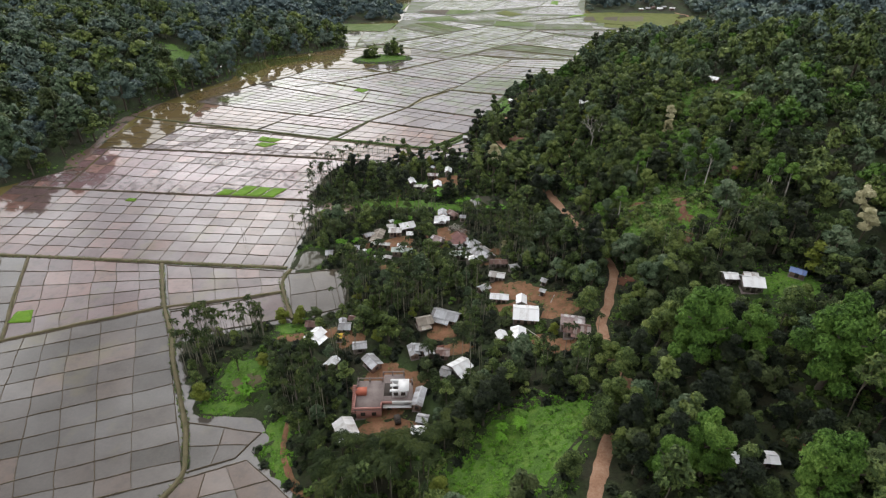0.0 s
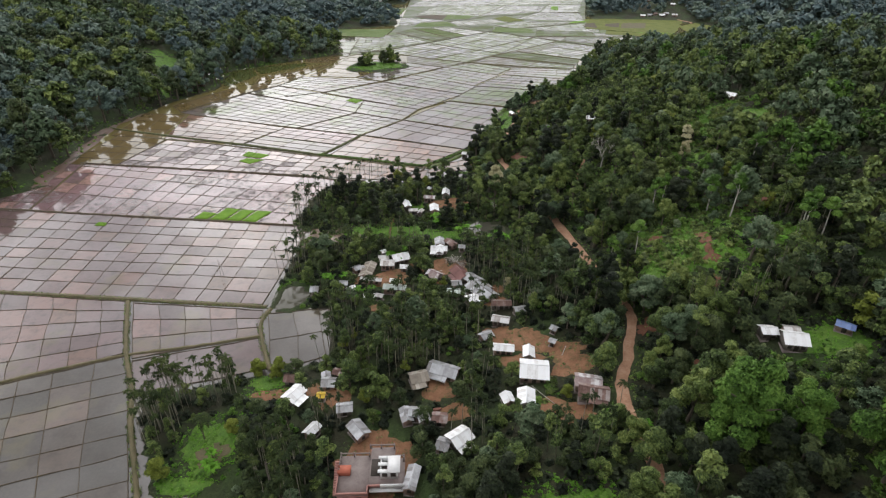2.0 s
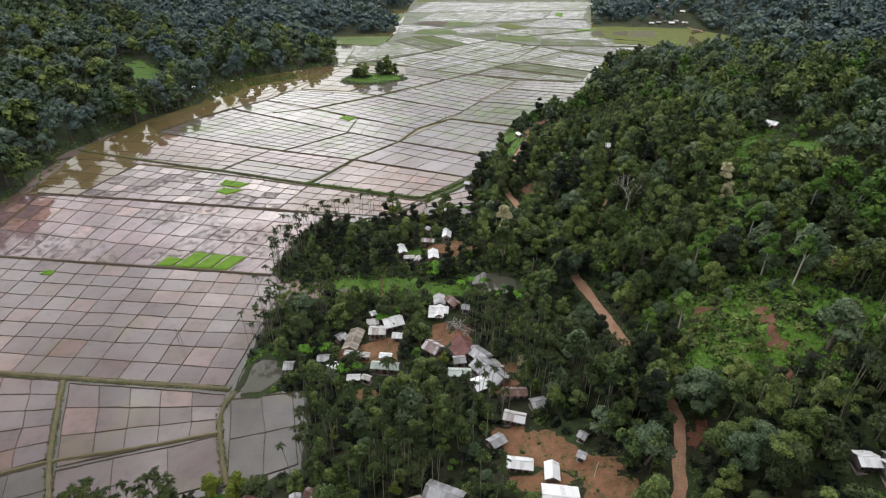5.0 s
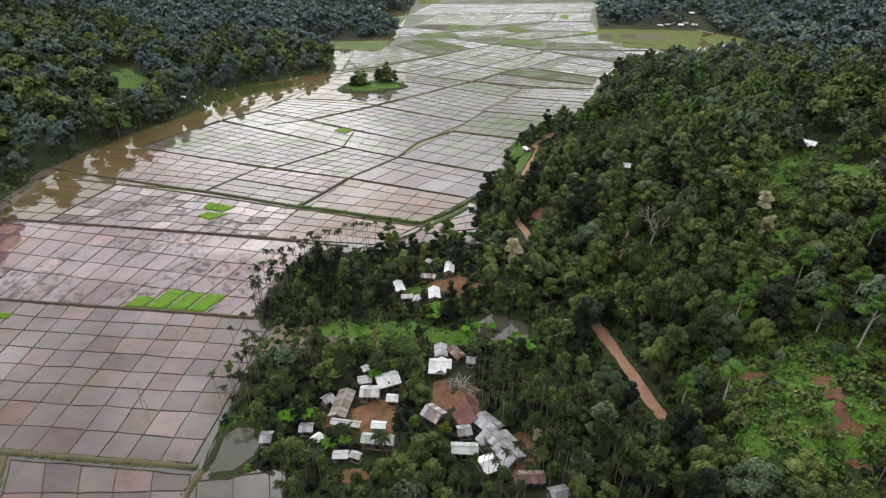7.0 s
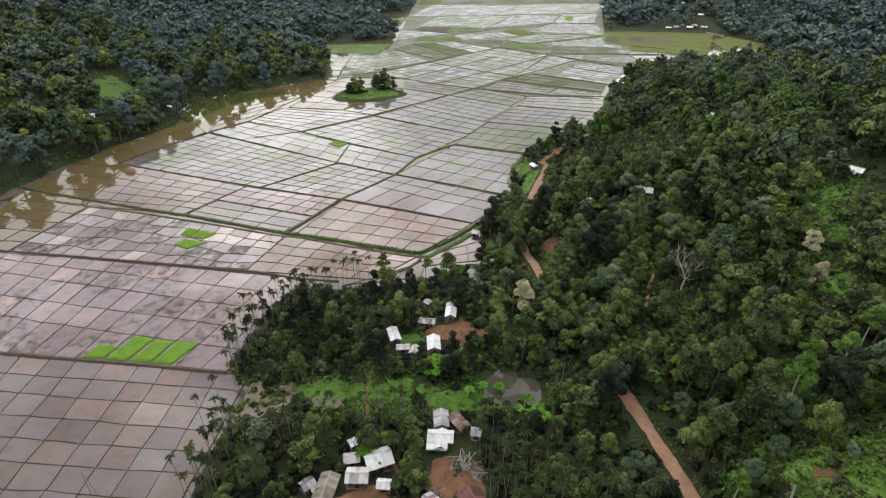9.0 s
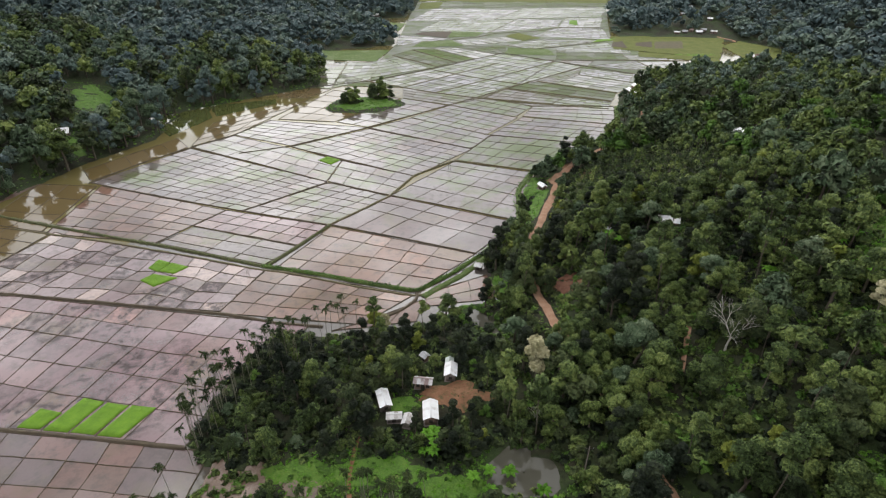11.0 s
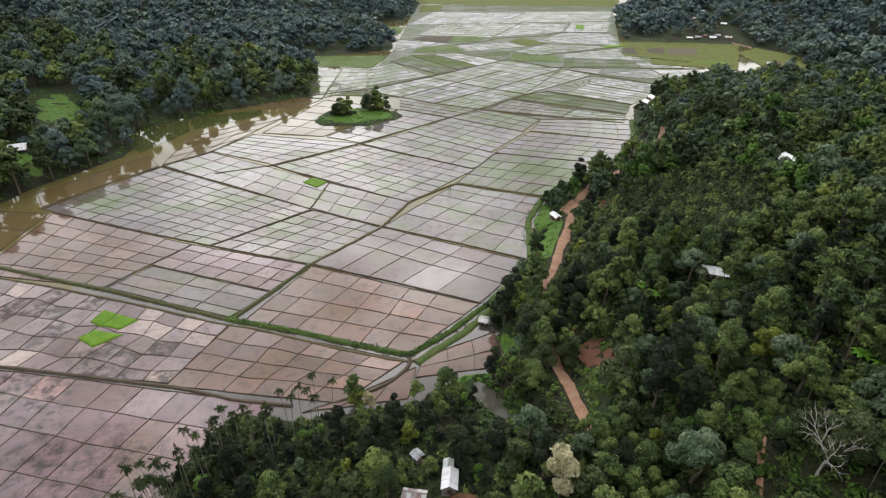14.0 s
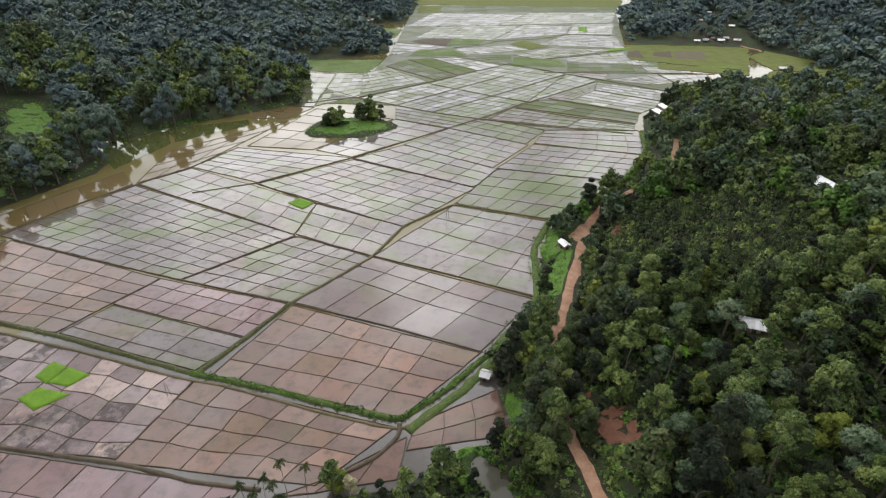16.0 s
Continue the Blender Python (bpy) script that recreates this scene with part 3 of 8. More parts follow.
def ground_z(x, y):
    """The height of the ground's mesh at places."""
    x, y = np.asarray(x, float), np.asarray(y, float)
    i = np.clip(np.searchsorted(GX, x) - 1, 0, len(GX) - 2)
    j = np.clip(np.searchsorted(GY, y) - 1, 0, len(GY) - 2)
    u, w = (x - GX[i]) / (GX[i + 1] - GX[i]), (y - GY[j]) / (GY[j + 1] - GY[j])
    return MZ[j, i] * (1 - u) * (1 - w) + MZ[j, i + 1] * u * (1 - w) + MZ[j + 1, i] * (1 - u) * w + MZ[j + 1, i + 1] * u * w


def sheet(rows, cols):
    n = np.arange(rows * cols).reshape(rows, cols)
    return np.stack([n[:-1, :-1], n[:-1, 1:], n[1:, 1:], n[1:, :-1]], -1).reshape(-1, 4)


ground = new("ground", mesh_of("ground", np.stack([MX, MY, MZ], -1).reshape(-1, 3), sheet(len(GY), len(GX)), GROUND, True))
tagged(ground, "grassy and leaf-strewn ground of valley and wooded hills", "ground", kind="structure")

water = new("water", mesh_of("water", [(-420, -60, -0.06), (520, -60, -0.06), (520, 1520, -0.06), (-420, 1520, -0.06)], [(0, 1, 2, 3)], LAKE))
tagged(water, "still brown flood water covering the valley floor", "water", kind="structure")

shallows = new("water", mesh_of("water", [(-128, 62, -0.03), (-20, 56, -0.03), (30, 300, -0.03), (-112, 296, -0.03)], [(0, 1, 2, 3)], PADDY_DEEP))
tagged(shallows, "shallow muddy water between rice plots", "water", kind="structure")


for quad in (((-58, 538), (118, 505), (188, 590), (-60, 602)), ((-60, 602), (188, 590), (170, 730), (-52, 690)), ((-52, 690), (170, 730), (250, 1080), (-52, 1080))):
    soaked = new("water", mesh_of("water", [(*c, -0.03) for c in quad], [(0, 1, 2, 3)], PADDY_MOSS))
    tagged(soaked, "shallow greenish water between distant plots", "water", kind="structure")


def disc(x, y, rx, ry, turn, rng, rings=6, spokes=22, lift=0.07, z=None, rough=0.16):
    """An uneven patch laid on the ground."""
    ang = np.linspace(0, 2 * math.pi, spokes, endpoint=False)
    edge = 1 + rough * (np.sin(ang * 3 + rng.uniform(0, 6)) * 0.6 + np.sin(ang * 5 + rng.uniform(0, 6)) * 0.5 + rng.uniform(-0.5, 0.5, spokes))
    v = []
    for k in range(rings + 1):
        r = edge * (k / rings if k else 0.02)
        u, w = rx * r * np.cos(ang), ry * r * np.sin(ang)
        px, py = x + u * math.cos(turn) - w * math.sin(turn), y + u * math.sin(turn) + w * math.cos(turn)
        pz = ground_z(px, py) + lift * (1 if k < rings else -1.5) if z is None else np.full(spokes, z)
        v.append(np.stack([px, py, pz], 1))
    q = [(k * spokes + s, k * spokes + (s + 1) % spokes, (k + 1) * spokes + (s + 1) % spokes, (k + 1) * spokes + s) for k in range(rings) for s in range(spokes)]
    return np.concatenate(v), np.array(q)


rng = np.random.default_rng(7)
for px, py, rx, ry, z, turn in PONDS:
    tagged(new("pond", mesh_of("pond", *disc(px, py, rx * 1.35, ry * 1.35, turn, rng, z=z, rough=0.05), POND)), "small grey-green pond among trees", "pond", kind="structure")

BUSHY = []  # open places grown over with herbs and bushes
MEADOWS = []
OPEN = [(20, 105, 3), (24, 108, 3), (49, 204, 3), (52, 209, 3), (54, 214, 3), (56, 219, 3), (47, 199, 3), (45, 195, 2.6), (21, 208, 3), (58, 148, 4.5), (64, 144, 5), (62, 156, 5.5), (70, 152, 6), (70, 163, 5.5), (78, 160, 6), (66, 168, 3.5), (56, 163, 4.5), (76, 148, 5), (82, 168, 4)]  # places kept free of trees: x, y, radius
OPEN += [(-47, 188, 4), (-40, 188, 4), (-50, 191, 3.5), (-20, 187, 4), (-11, 187, 4), (0, 184.5, 3), (-28, 188, 3.5), (66, 133, 4), (75, 133, 4), (84, 138, 4), (60, 137, 4), (92, 140, 4), (14, 238, 4.5), (17, 233, 3), (33, 243, 3.6), (36.5, 242, 3.2), (33, 236, 2.6), (59, 206, 4), (59, 212, 2.5), (47, 60, 3), (76, 104, 4), (71, 107, 3), (68, 263, 3.5), (113, 324, 4)]


OPEN += [(-21, 67, 5.5), (-12, 66.5, 5.5), (-4, 68, 5.0)]
OPEN += [(59.5, 209, 4), (57.5, 203.5, 3.6), (56, 199, 3), (123, 247, 5), (120, 241, 4), (95, 210, 3.5), (17, 185.5, 3.4), (29, 237, 4.0), (29, 231, 3.6)]
BUSHY += OPEN
OPEN += [(-194, 420, 12), (-204, 434, 13), (-212, 446, 14), (-222, 458, 14), (-229, 469, 12)]
OPEN += [(-50, 101, 4.5), (-45, 94, 4.5), (-51, 93, 4), (-47, 88, 3.5), (-42, 90, 3)]
CUTS = []
EDGES = []  # rims of the yards, where weeds grow


def patch_of(name, label, material, x, y, rx, ry, turn=0.0, free=True, rings=7, rough=0.2, lift=0.07):
    ob = new(name, mesh_of(name, *disc(x, y, rx, ry, radians(turn), rng, rings=rings, spokes=40, rough=rough, lift=lift), material, True))
    if free:
        n = max(1, int(max(rx, ry) / min(rx, ry) + 0.5))
        for i in range(n):
            f = (i + 0.5) / n * 2 - 1 if n > 1 else 0
            big, a = max(rx, ry) - min(rx, ry) * 0.7 if n > 1 else 0, radians(turn) + (0 if rx >= ry else math.pi / 2)
            OPEN.append((x + f * big * math.cos(a), y + f * big * math.sin(a), min(rx, ry) * 1.05))
    return tagged(ob, label, "earth" if "earth" in name else "grass", kind="structure")


def yard(x, y, rx, ry, turn=0.0):
    EDGES.append((x, y, rx * 0.88, ry * 0.88))
    return patch_of("bare_earth", "swept red earth yard between houses", RED_EARTH, x, y, rx * 0.9, ry * 0.9, turn, rough=0.24)


def cut(x, y, rx, ry, turn=0.0):
    BUSHY.append((x, y, max(rx, ry) * 1.2)), CUTS.append((x, y, rx, ry, radians(turn)))
    return patch_of("bare_earth", "raw red laterite slope cut into hillside", DARK_RED, x, y, rx, ry, turn, rough=0.5, lift=0.2)


def meadow(x, y, rx, ry, turn=0.0):
    MEADOWS.append((x, y, (rx + ry) / 2))
    return patch_of("meadow", "bright green overgrown clearing", MEADOW, x, y, rx, ry, turn)


yard(-12.5, 78.5, 9, 4.5), yard(-12, 90, 10, 9), yard(21, 126, 7, 6), yard(15, 130, 4.5, 5), yard(31, 116, 6, 6.5), yard(27, 101, 7, 4, -20), yard(20, 118, 7, 3.5), yard(28, 122, 9, 2.5, -12)
yard(-24, 110, 4.5, 4), yard(0, 111, 4, 4.5), yard(-18, 161, 11, 4.5, 10), yard(-15, 158, 6, 4), yard(0, 168, 4, 6), yard(6, 167, 3.5, 6), yard(15, 147, 4, 4), yard(17, 153, 3, 3)
yard(2, 213.5, 8.5, 5), yard(9, 213, 7, 1.6, -15), yard(-13, 96, 6, 5), yard(4, 104, 5, 3), yard(-30, 113, 3, 3)
for x, y, rx, ry, turn in ((-45.5, 189, 4.6, 7.5, 12), (-39, 191, 4.6, 5.0, 0), (-27, 189.3, 5.2, 2.4, -12)):
    patch_of("bare_earth", "wet brown mud of drained plot at wood's edge", WET_MUD, x, y, rx, ry, turn, rough=0.24)
yard(56, 359, 3.5, 6, -20), yard(-39, 112, 6, 2.5), yard(66, 66, 4, 2.5), yard(-17, 145, 4, 2)
cut(34, 250.5, 2.6, 4.5, 20), cut(37.5, 247.5, 1.6, 4.5, -15), cut(30.5, 254, 2.2, 2.6, 10), cut(36, 255, 2.4, 2, 0), cut(72.3, 150.4, 2.6, 1.6, -20), cut(71.6, 146.3, 1.5, 3.4, -12), cut(70.9, 140.8, 1.7, 3.2, 10), cut(68.9, 133, 1.4, 2.6, 0), cut(62.6, 156.4, 3.4, 1.4, -4), cut(52, 126, 2.5, 3), cut(56, 108, 2, 2), cut(94, 166, 5, 3), cut(31.5, 260, 1.5, 3), cut(60, 341, 2.5, 6, -25), cut(59, 121, 2, 2)
patch_of("bare_earth", "dark reddish mud of flood bank beside brown water", BANK_MUD, -177, 322, 7, 26, -10)
patch_of("bare_earth", "dark reddish mud of flood bank beside brown water", BANK_MUD, -172, 247, 7, 22, 8)
patch_of("bare_earth", "dark reddish mud of flood bank beside brown water", BANK_MUD, -178, 284, 5, 16, 0)
patch_of("bare_earth", "bare orange earth widening the dirt road", ROAD_EARTH, 48.8, 345, 3.8, 8, -25)
patch_of("bare_earth", "worn olive-brown ground in grass clearing", PATH_EARTH, -47, 95, 3.8, 3.2, 20, lift=0.16)
meadow(17, 70, 12, 10, 35), meadow(7, 63, 8, 6, 20), meadow(26, 76, 6, 5), meadow(-48.5, 97.5, 6, 7, 20), meadow(-41, 117, 5.5, 3), meadow(-35.5, 80, 3, 6, 8), meadow(-51, 88.5, 6, 2), meadow(-33, 72.5, 2.2, 3.5, 30)
meadow(-13, 193, 12, 4, 3), meadow(-29, 193, 8, 3.5), meadow(3, 189, 8, 4), meadow(70, 140, 9, 6, 10), meadow(59, 144, 5, 6), meadow(89, 147, 10, 7), meadow(68, 156, 9, 7, -20), meadow(82, 159, 7, 6), meadow(80, 171, 6, 3)
meadow(91, 203, 6, 5), meadow(98, 229, 7, 6), meadow(86, 212, 4, 4), meadow(-214, 450, 12, 24, 36), meadow(-136, 462, 20, 8, 40), meadow(110.5, 240, 6, 6), meadow(122, 229, 7, 5), meadow(103, 221, 6, 5), meadow(104, 232, 5, 5), meadow(70, 178, 4, 4), meadow(-9, 211, 4, 3), meadow(110, 196, 5, 5), meadow(-196, 385, 20, 8, -30), meadow(36, 318, 3, 20, -18)
meadow(ISLE[0], ISLE[1], ISLE[2] * 0.8, ISLE[3] * 0.8, math.degrees(ISLE[4])), meadow(37, 340, 4, 12, -10), meadow(16, 260, 3, 9, -10), meadow(6, 252, 8, 2, 15), meadow(85, 110, 9, 5)


def ribbon(name, label, material, line, half, lift=0.12, cols=5, uneven=0.18):
    line = rounded(line, 1.6, 3)
    d = np.gradient(line[:, :2], axis=0)
    d /= np.linalg.norm(d, axis=1)[:, None]
    side = np.stack([-d[:, 1], d[:, 0]], 1)
    v = np.zeros((len(line), cols, 3))
    wob = [np.convolve(rng.uniform(-1, 1, len(line) + 4), np.ones(5) / 5, "valid") * uneven * 2.2 for _ in range(2)]
    for k in range(cols):
        f = k / (cols - 1) * 2 - 1
        v[:, k, :2] = line[:, :2] + side * (f * half * (1 + (wob[0] if f < 0 else wob[1])))[:, None]
        v[:, k, 2] = ground_z(v[:, k, 0], v[:, k, 1]) + (lift if 0 < k < cols - 1 else -0.15)
    return tagged(new(name, mesh_of(name, v.reshape(-1, 3), sheet(len(line), cols), material, True)), label, "road", kind="structure")


ribbon("road", "sandy orange dirt road through village and woods", ROAD_EARTH, ROAD, 1.9, uneven=0.3)
ribbon("road", "pale dirt track on valley floor", ROAD_EARTH, [(208, 577), (221, 590.7), (246.5, 616.5), (259.6, 629.4), (275.4, 663.7), (296, 723), (284, 737)], 2.0)
ribbon("path", "narrow trodden earth path between fields and grove", RED_EARTH, [(-34, 84), (-33.5, 76), (-30, 69), (-24, 63), (-18, 54)], 1.1)
ribbon("path", "narrow earth footpath on wooded slope", ROAD_EARTH, [(50.5, 208), (52, 211.5), (54, 216), (55.5, 219)], 0.8)
ribbon("path", "trodden earth path across village clearing", RED_EARTH, [(-18, 203), (-18.5, 192), (-17, 184), (-13, 176), (-8, 168)], 0.7)
ribbon("path", "trodden earth path across village clearing", RED_EARTH, [(-6, 168), (-3, 160), (2, 157)], 0.9)


# ---- rice fields ----
field_rng = np.random.default_rng(21)


def paddy(a, b, c, d, nu, nv, material=PADDY, label="flooded rice field in small plots between thin earth bunds", single=False, wide=0.27, cols=None, rows=None, wob=1.0):
    """Plots between four corners; cols and rows, where given, are the shares at which bunds meet the near and far, left and right edges."""
    r = field_rng
    a, b, c, d = (np.array(p, float) for p in (a, b, c, d))
    nu, nv = len(cols) - 1 if cols else nu, len(rows) - 1 if rows else nv
    cu = np.array(cols, float) if cols else np.stack([np.linspace(0, 1, nu + 1)] * 2, 1)
    rv = np.array(rows, float) if rows else np.stack([np.linspace(0, 1, nv + 1)] * 2, 1)
    u, w = np.meshgrid(cu.mean(1), rv.mean(1))
    for _ in range(4):
        u, w = cu[None, :, 0] * (1 - w) + cu[None, :, 1] * w, rv[:, None, 0] * (1 - u) + rv[:, None, 1] * u
    cell = min(np.linalg.norm(b - a) / nu, np.linalg.norm(d - a) / nv)
    g = (a[None, None] * (1 - u)[..., None] * (1 - w)[..., None] + b * u[..., None] * (1 - w)[..., None] + c * (u * w)[..., None] + d * ((1 - u) * w)[..., None])
    move = r.normal(0, 0.032 * cell * wob, g.shape)
    slide = np.linalg.norm(b - a) / nu * 0.06 * r.uniform(-1, 1, nv + 1)
    along = (b - a) / np.linalg.norm(b - a)
    move[1:-1, 1:-1] += (slide[1:-1, None, None] * along) * (0.3 if cols else 1.0)
    move[0], move[-1], move[:, 0], move[:, -1] = move[0] * 0.3, move[-1] * 0.3, move[:, 0] * 0.3, move[:, -1] * 0.3
    g = g + move * (0.6 if cols else 1.0)
    far = float(g[..., 1].mean()) > 420
    root = tagged(new("paddy_field"), label, "rice field", "flooded rice fields")
    root.location = (*g.mean((0, 1)), 0)
    base = Matrix.Translation((-root.location[0], -root.location[1], 0))
    pieces = []

    def bow(p, q, n):
        s = np.linspace(0, 1, n + 1)[:, None]
        side = np.array([-(q - p)[1], (q - p)[0]])
        return p + (q - p) * s + side * np.sin(s * math.pi) * r.normal(0, 0.013)

    for j in range(nv + 1):
        line = np.concatenate([bow(g[j, i], g[j, i + 1], 1 if far else 3)[(0 if i == 0 else 1):] for i in range(nu)])
        edge = j in (0, nv)
        pieces.append(ridge(line, wide * (0.5 if edge else 0.42), wide * (0.26 if edge else 0.22), 0.2 if edge else 0.17, 0, rng=r, uneven=0.3))
    for i in range(nu + 1):
        line = np.concatenate([bow(g[j, i], g[j + 1, i], 1 if far else 3)[(0 if j == 0 else 1):] for j in range(nv)])
        edge = i in (0, nu)
        pieces.append(ridge(line, wide * (0.48 if edge else 0.4), wide * (0.25 if edge else 0.21), 0.19 if edge else 0.15, 0, rng=r, uneven=0.3))
    part("bund", joined(*pieces), PATH_EARTH if far else BUND, root, at=base)
    plots = []
    for j in range(nv):
        for i in range(nu):
            k = [g[j, i], g[j, i + 1], g[j + 1, i + 1], g[j + 1, i]]
            mid, z = sum(k) / 4, 0.0 + 0.07 * r.random()
            if single:
                v = np.array([(*(p - mid), 0.0) for p in k])
                part("plot", (v, [(0, 1, 2, 3)]), material, root, at=base @ Matrix.Translation((*mid, z)))
            else:
                plots.append((np.array([(*p, z) for p in k]), np.array([(0, 1, 2, 3)])))
    if plots:
        tagged(part("plots", joined(*plots), material, root, at=base), kind="stuff")
    return root


BARE_FIELD = "flooded rice field with dark mud showing through"
GREEN_FIELD = "flooded rice field tinged green with young growth"
FLOOD_FIELD = "rice plots drowned under brown flood water"
FAR_FIELD = "distant flooded rice plots shining pale under cloud"
paddy((-91.1, 57.3), (-52.4, 70.1), (-81.3, 127.1), (-130.3, 106.4), 0, 0, PADDY_DEEP, single=True,
      cols=[(-0.3, 0), (-0.2, 0.118), (-0.11, 0.235), (0.07, 0.338), (0.252, 0.441), (0.432, 0.549), (0.606, 0.687), (0.767, 0.862), (1, 1)],
      rows=[(0, 0), (0.089, 0.068), (0.158, 0.16), (0.275, 0.25), (0.354, 0.348), (0.466, 0.461), (0.588, 0.553), (0.69, 0.674), (0.806, 0.78), (0.924, 0.889), (1, 1)])
paddy((-56.2, 56.5), (-28.3, 64.6), (-40.5, 74.3), (-52.0, 69.8), 3, 2, PADDY_DEEP, single=True)
paddy((-52.2, 71.2), (-43.2, 74.8), (-39.6, 81.6), (-56.8, 84.2), 2, 2, PADDY_DEEP, single=True)
paddy((-118.7, 112.2), (-82.2, 128.2), (-93.3, 150.9), (-139.7, 154.9), 6, 5, PADDY_BROAD, single=True)
paddy((-135.5, 103.8), (-119.6, 111.9), (-140.6, 154.9), (-176.2, 156.8), 4, 5, PADDY_DEEP, single=True)
paddy((-79.5, 126.1), (-49.0, 135.7), (-51.6, 147.1), (-91.1, 150.3), 5, 3, PADDY_BROAD, single=True)
paddy((-73.4, 113.2), (-43.2, 122.9), (-48.4, 134.8), (-79.1, 125.0), 3, 1, PADDY_BROAD, single=True)
paddy((-42.2, 122.1), (-29.4, 127.5), (-35.6, 147.9), (-49.7, 145.5), 2, 2, PADDY_DEEP, single=True)
paddy((-177.5, 158.3), (-52.6, 149.9), (-42.2, 198.2), (-184.6, 212.4), 0, 0, PADDY_BROAD, single=True,
      cols=[(0, 0), (0.06, 0.06), (0.125, 0.125), (0.19, 0.185), (0.25, 0.245), (0.31, 0.3), (0.37, 0.355), (0.43, 0.41), (0.494, 0.465), (0.557, 0.514), (0.597, 0.573), (0.659, 0.624), (0.714, 0.68), (0.78, 0.744), (0.835, 0.792), (0.886, 0.847), (0.946, 0.894), (1, 0.95)],
      rows=[(0, 0), (0.15, 0.125), (0.255, 0.28), (0.365, 0.41), (0.49, 0.52), (0.63, 0.635), (0.75, 0.768), (0.87, 0.89), (1, 1)])
paddy((-161.5, 211), (-55.2, 200.4), (-43, 243.2), (-167.9, 260.4), 0, 0, PADDY_BARE, BARE_FIELD, single=True,
      cols=[(0, 0), (0.06, 0.065), (0.12, 0.13), (0.18, 0.195), (0.245, 0.26), (0.31, 0.325), (0.37, 0.39), (0.43, 0.45), (0.49, 0.51), (0.55, 0.575), (0.609, 0.64), (0.681, 0.716), (0.744, 0.78), (0.803, 0.85), (0.865, 0.906), (0.932, 1.0), (1.0, 1.04)],
      rows=[(0, 0), (0.36, 0.19), (0.55, 0.385), (0.78, 0.59), (0.925, 0.787), (1, 1)])
paddy((-152, 257.5), (-65.5, 248.5), (-59.0, 271.1), (-144.1, 295.6), 13, 5, PADDY_CLOD, BARE_FIELD, single=True, wob=3.2)
paddy((-65.5, 248), (-23.6, 243), (-9.3, 258.0), (-58.6, 271.4), 6, 4, PADDY_BROWN, single=True)
paddy((-6.4, 251.9), (15.2, 256.5), (13.7, 269.9), (-5.0, 259.2), 3, 2, PADDY_BROWN)
paddy((-31.3, 240.0), (-8.1, 244.8), (-6.6, 255.3), (-22.5, 244.5), 3, 1, PADDY_BROWN)
paddy((-55.3, 273.2), (-8.3, 260.8), (10.3, 283.0), (-43.1, 302.5), 0, 0, PADDY_BROWN, single=True,
      cols=[(0, 0), (0.142, 0.144), (0.319, 0.316), (0.523, 0.454), (0.713, 0.613), (0.86, 0.771), (1, 1)], rows=[(0, 0), (0.203, 0.279), (0.463, 0.533), (0.781, 0.76), (1, 1)])
paddy((-43.1, 304.2), (10.4, 283.6), (27.3, 307.3), (-23.2, 330.1), 0, 0, PADDY_BROAD, single=True,
      cols=[(0, 0), (0.178, 0.18), (0.359, 0.379), (0.552, 0.581), (0.76, 0.79), (1, 1)], rows=[(0, 0), (0.54, 0.437), (0.79, 0.707), (1, 1)])
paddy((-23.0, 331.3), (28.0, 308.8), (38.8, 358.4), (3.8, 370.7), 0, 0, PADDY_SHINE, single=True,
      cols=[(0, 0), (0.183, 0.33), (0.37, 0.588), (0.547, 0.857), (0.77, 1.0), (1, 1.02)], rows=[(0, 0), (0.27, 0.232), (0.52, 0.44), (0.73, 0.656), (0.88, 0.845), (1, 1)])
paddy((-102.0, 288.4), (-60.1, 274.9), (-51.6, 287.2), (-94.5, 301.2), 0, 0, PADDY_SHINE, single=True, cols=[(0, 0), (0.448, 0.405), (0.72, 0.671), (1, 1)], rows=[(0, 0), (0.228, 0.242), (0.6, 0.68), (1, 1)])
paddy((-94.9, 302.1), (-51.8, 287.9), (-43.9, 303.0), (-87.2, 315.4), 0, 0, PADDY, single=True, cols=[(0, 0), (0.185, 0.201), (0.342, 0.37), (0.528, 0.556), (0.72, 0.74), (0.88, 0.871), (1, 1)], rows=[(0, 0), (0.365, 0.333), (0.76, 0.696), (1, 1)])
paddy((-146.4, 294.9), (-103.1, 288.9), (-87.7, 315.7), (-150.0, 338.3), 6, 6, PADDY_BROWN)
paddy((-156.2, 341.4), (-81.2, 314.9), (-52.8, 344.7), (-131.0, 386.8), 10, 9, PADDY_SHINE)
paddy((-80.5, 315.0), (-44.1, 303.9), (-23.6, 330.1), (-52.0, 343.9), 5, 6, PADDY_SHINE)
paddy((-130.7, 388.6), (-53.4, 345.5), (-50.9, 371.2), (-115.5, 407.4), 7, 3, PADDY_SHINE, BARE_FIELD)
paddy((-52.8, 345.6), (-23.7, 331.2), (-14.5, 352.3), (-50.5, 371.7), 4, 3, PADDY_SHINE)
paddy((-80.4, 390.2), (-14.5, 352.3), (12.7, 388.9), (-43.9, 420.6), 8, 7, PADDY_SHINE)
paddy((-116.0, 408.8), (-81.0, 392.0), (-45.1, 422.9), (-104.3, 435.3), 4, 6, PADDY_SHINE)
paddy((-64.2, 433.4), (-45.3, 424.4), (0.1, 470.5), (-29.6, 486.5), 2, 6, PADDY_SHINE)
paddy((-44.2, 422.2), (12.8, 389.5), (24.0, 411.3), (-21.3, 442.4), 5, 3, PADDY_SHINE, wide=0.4)
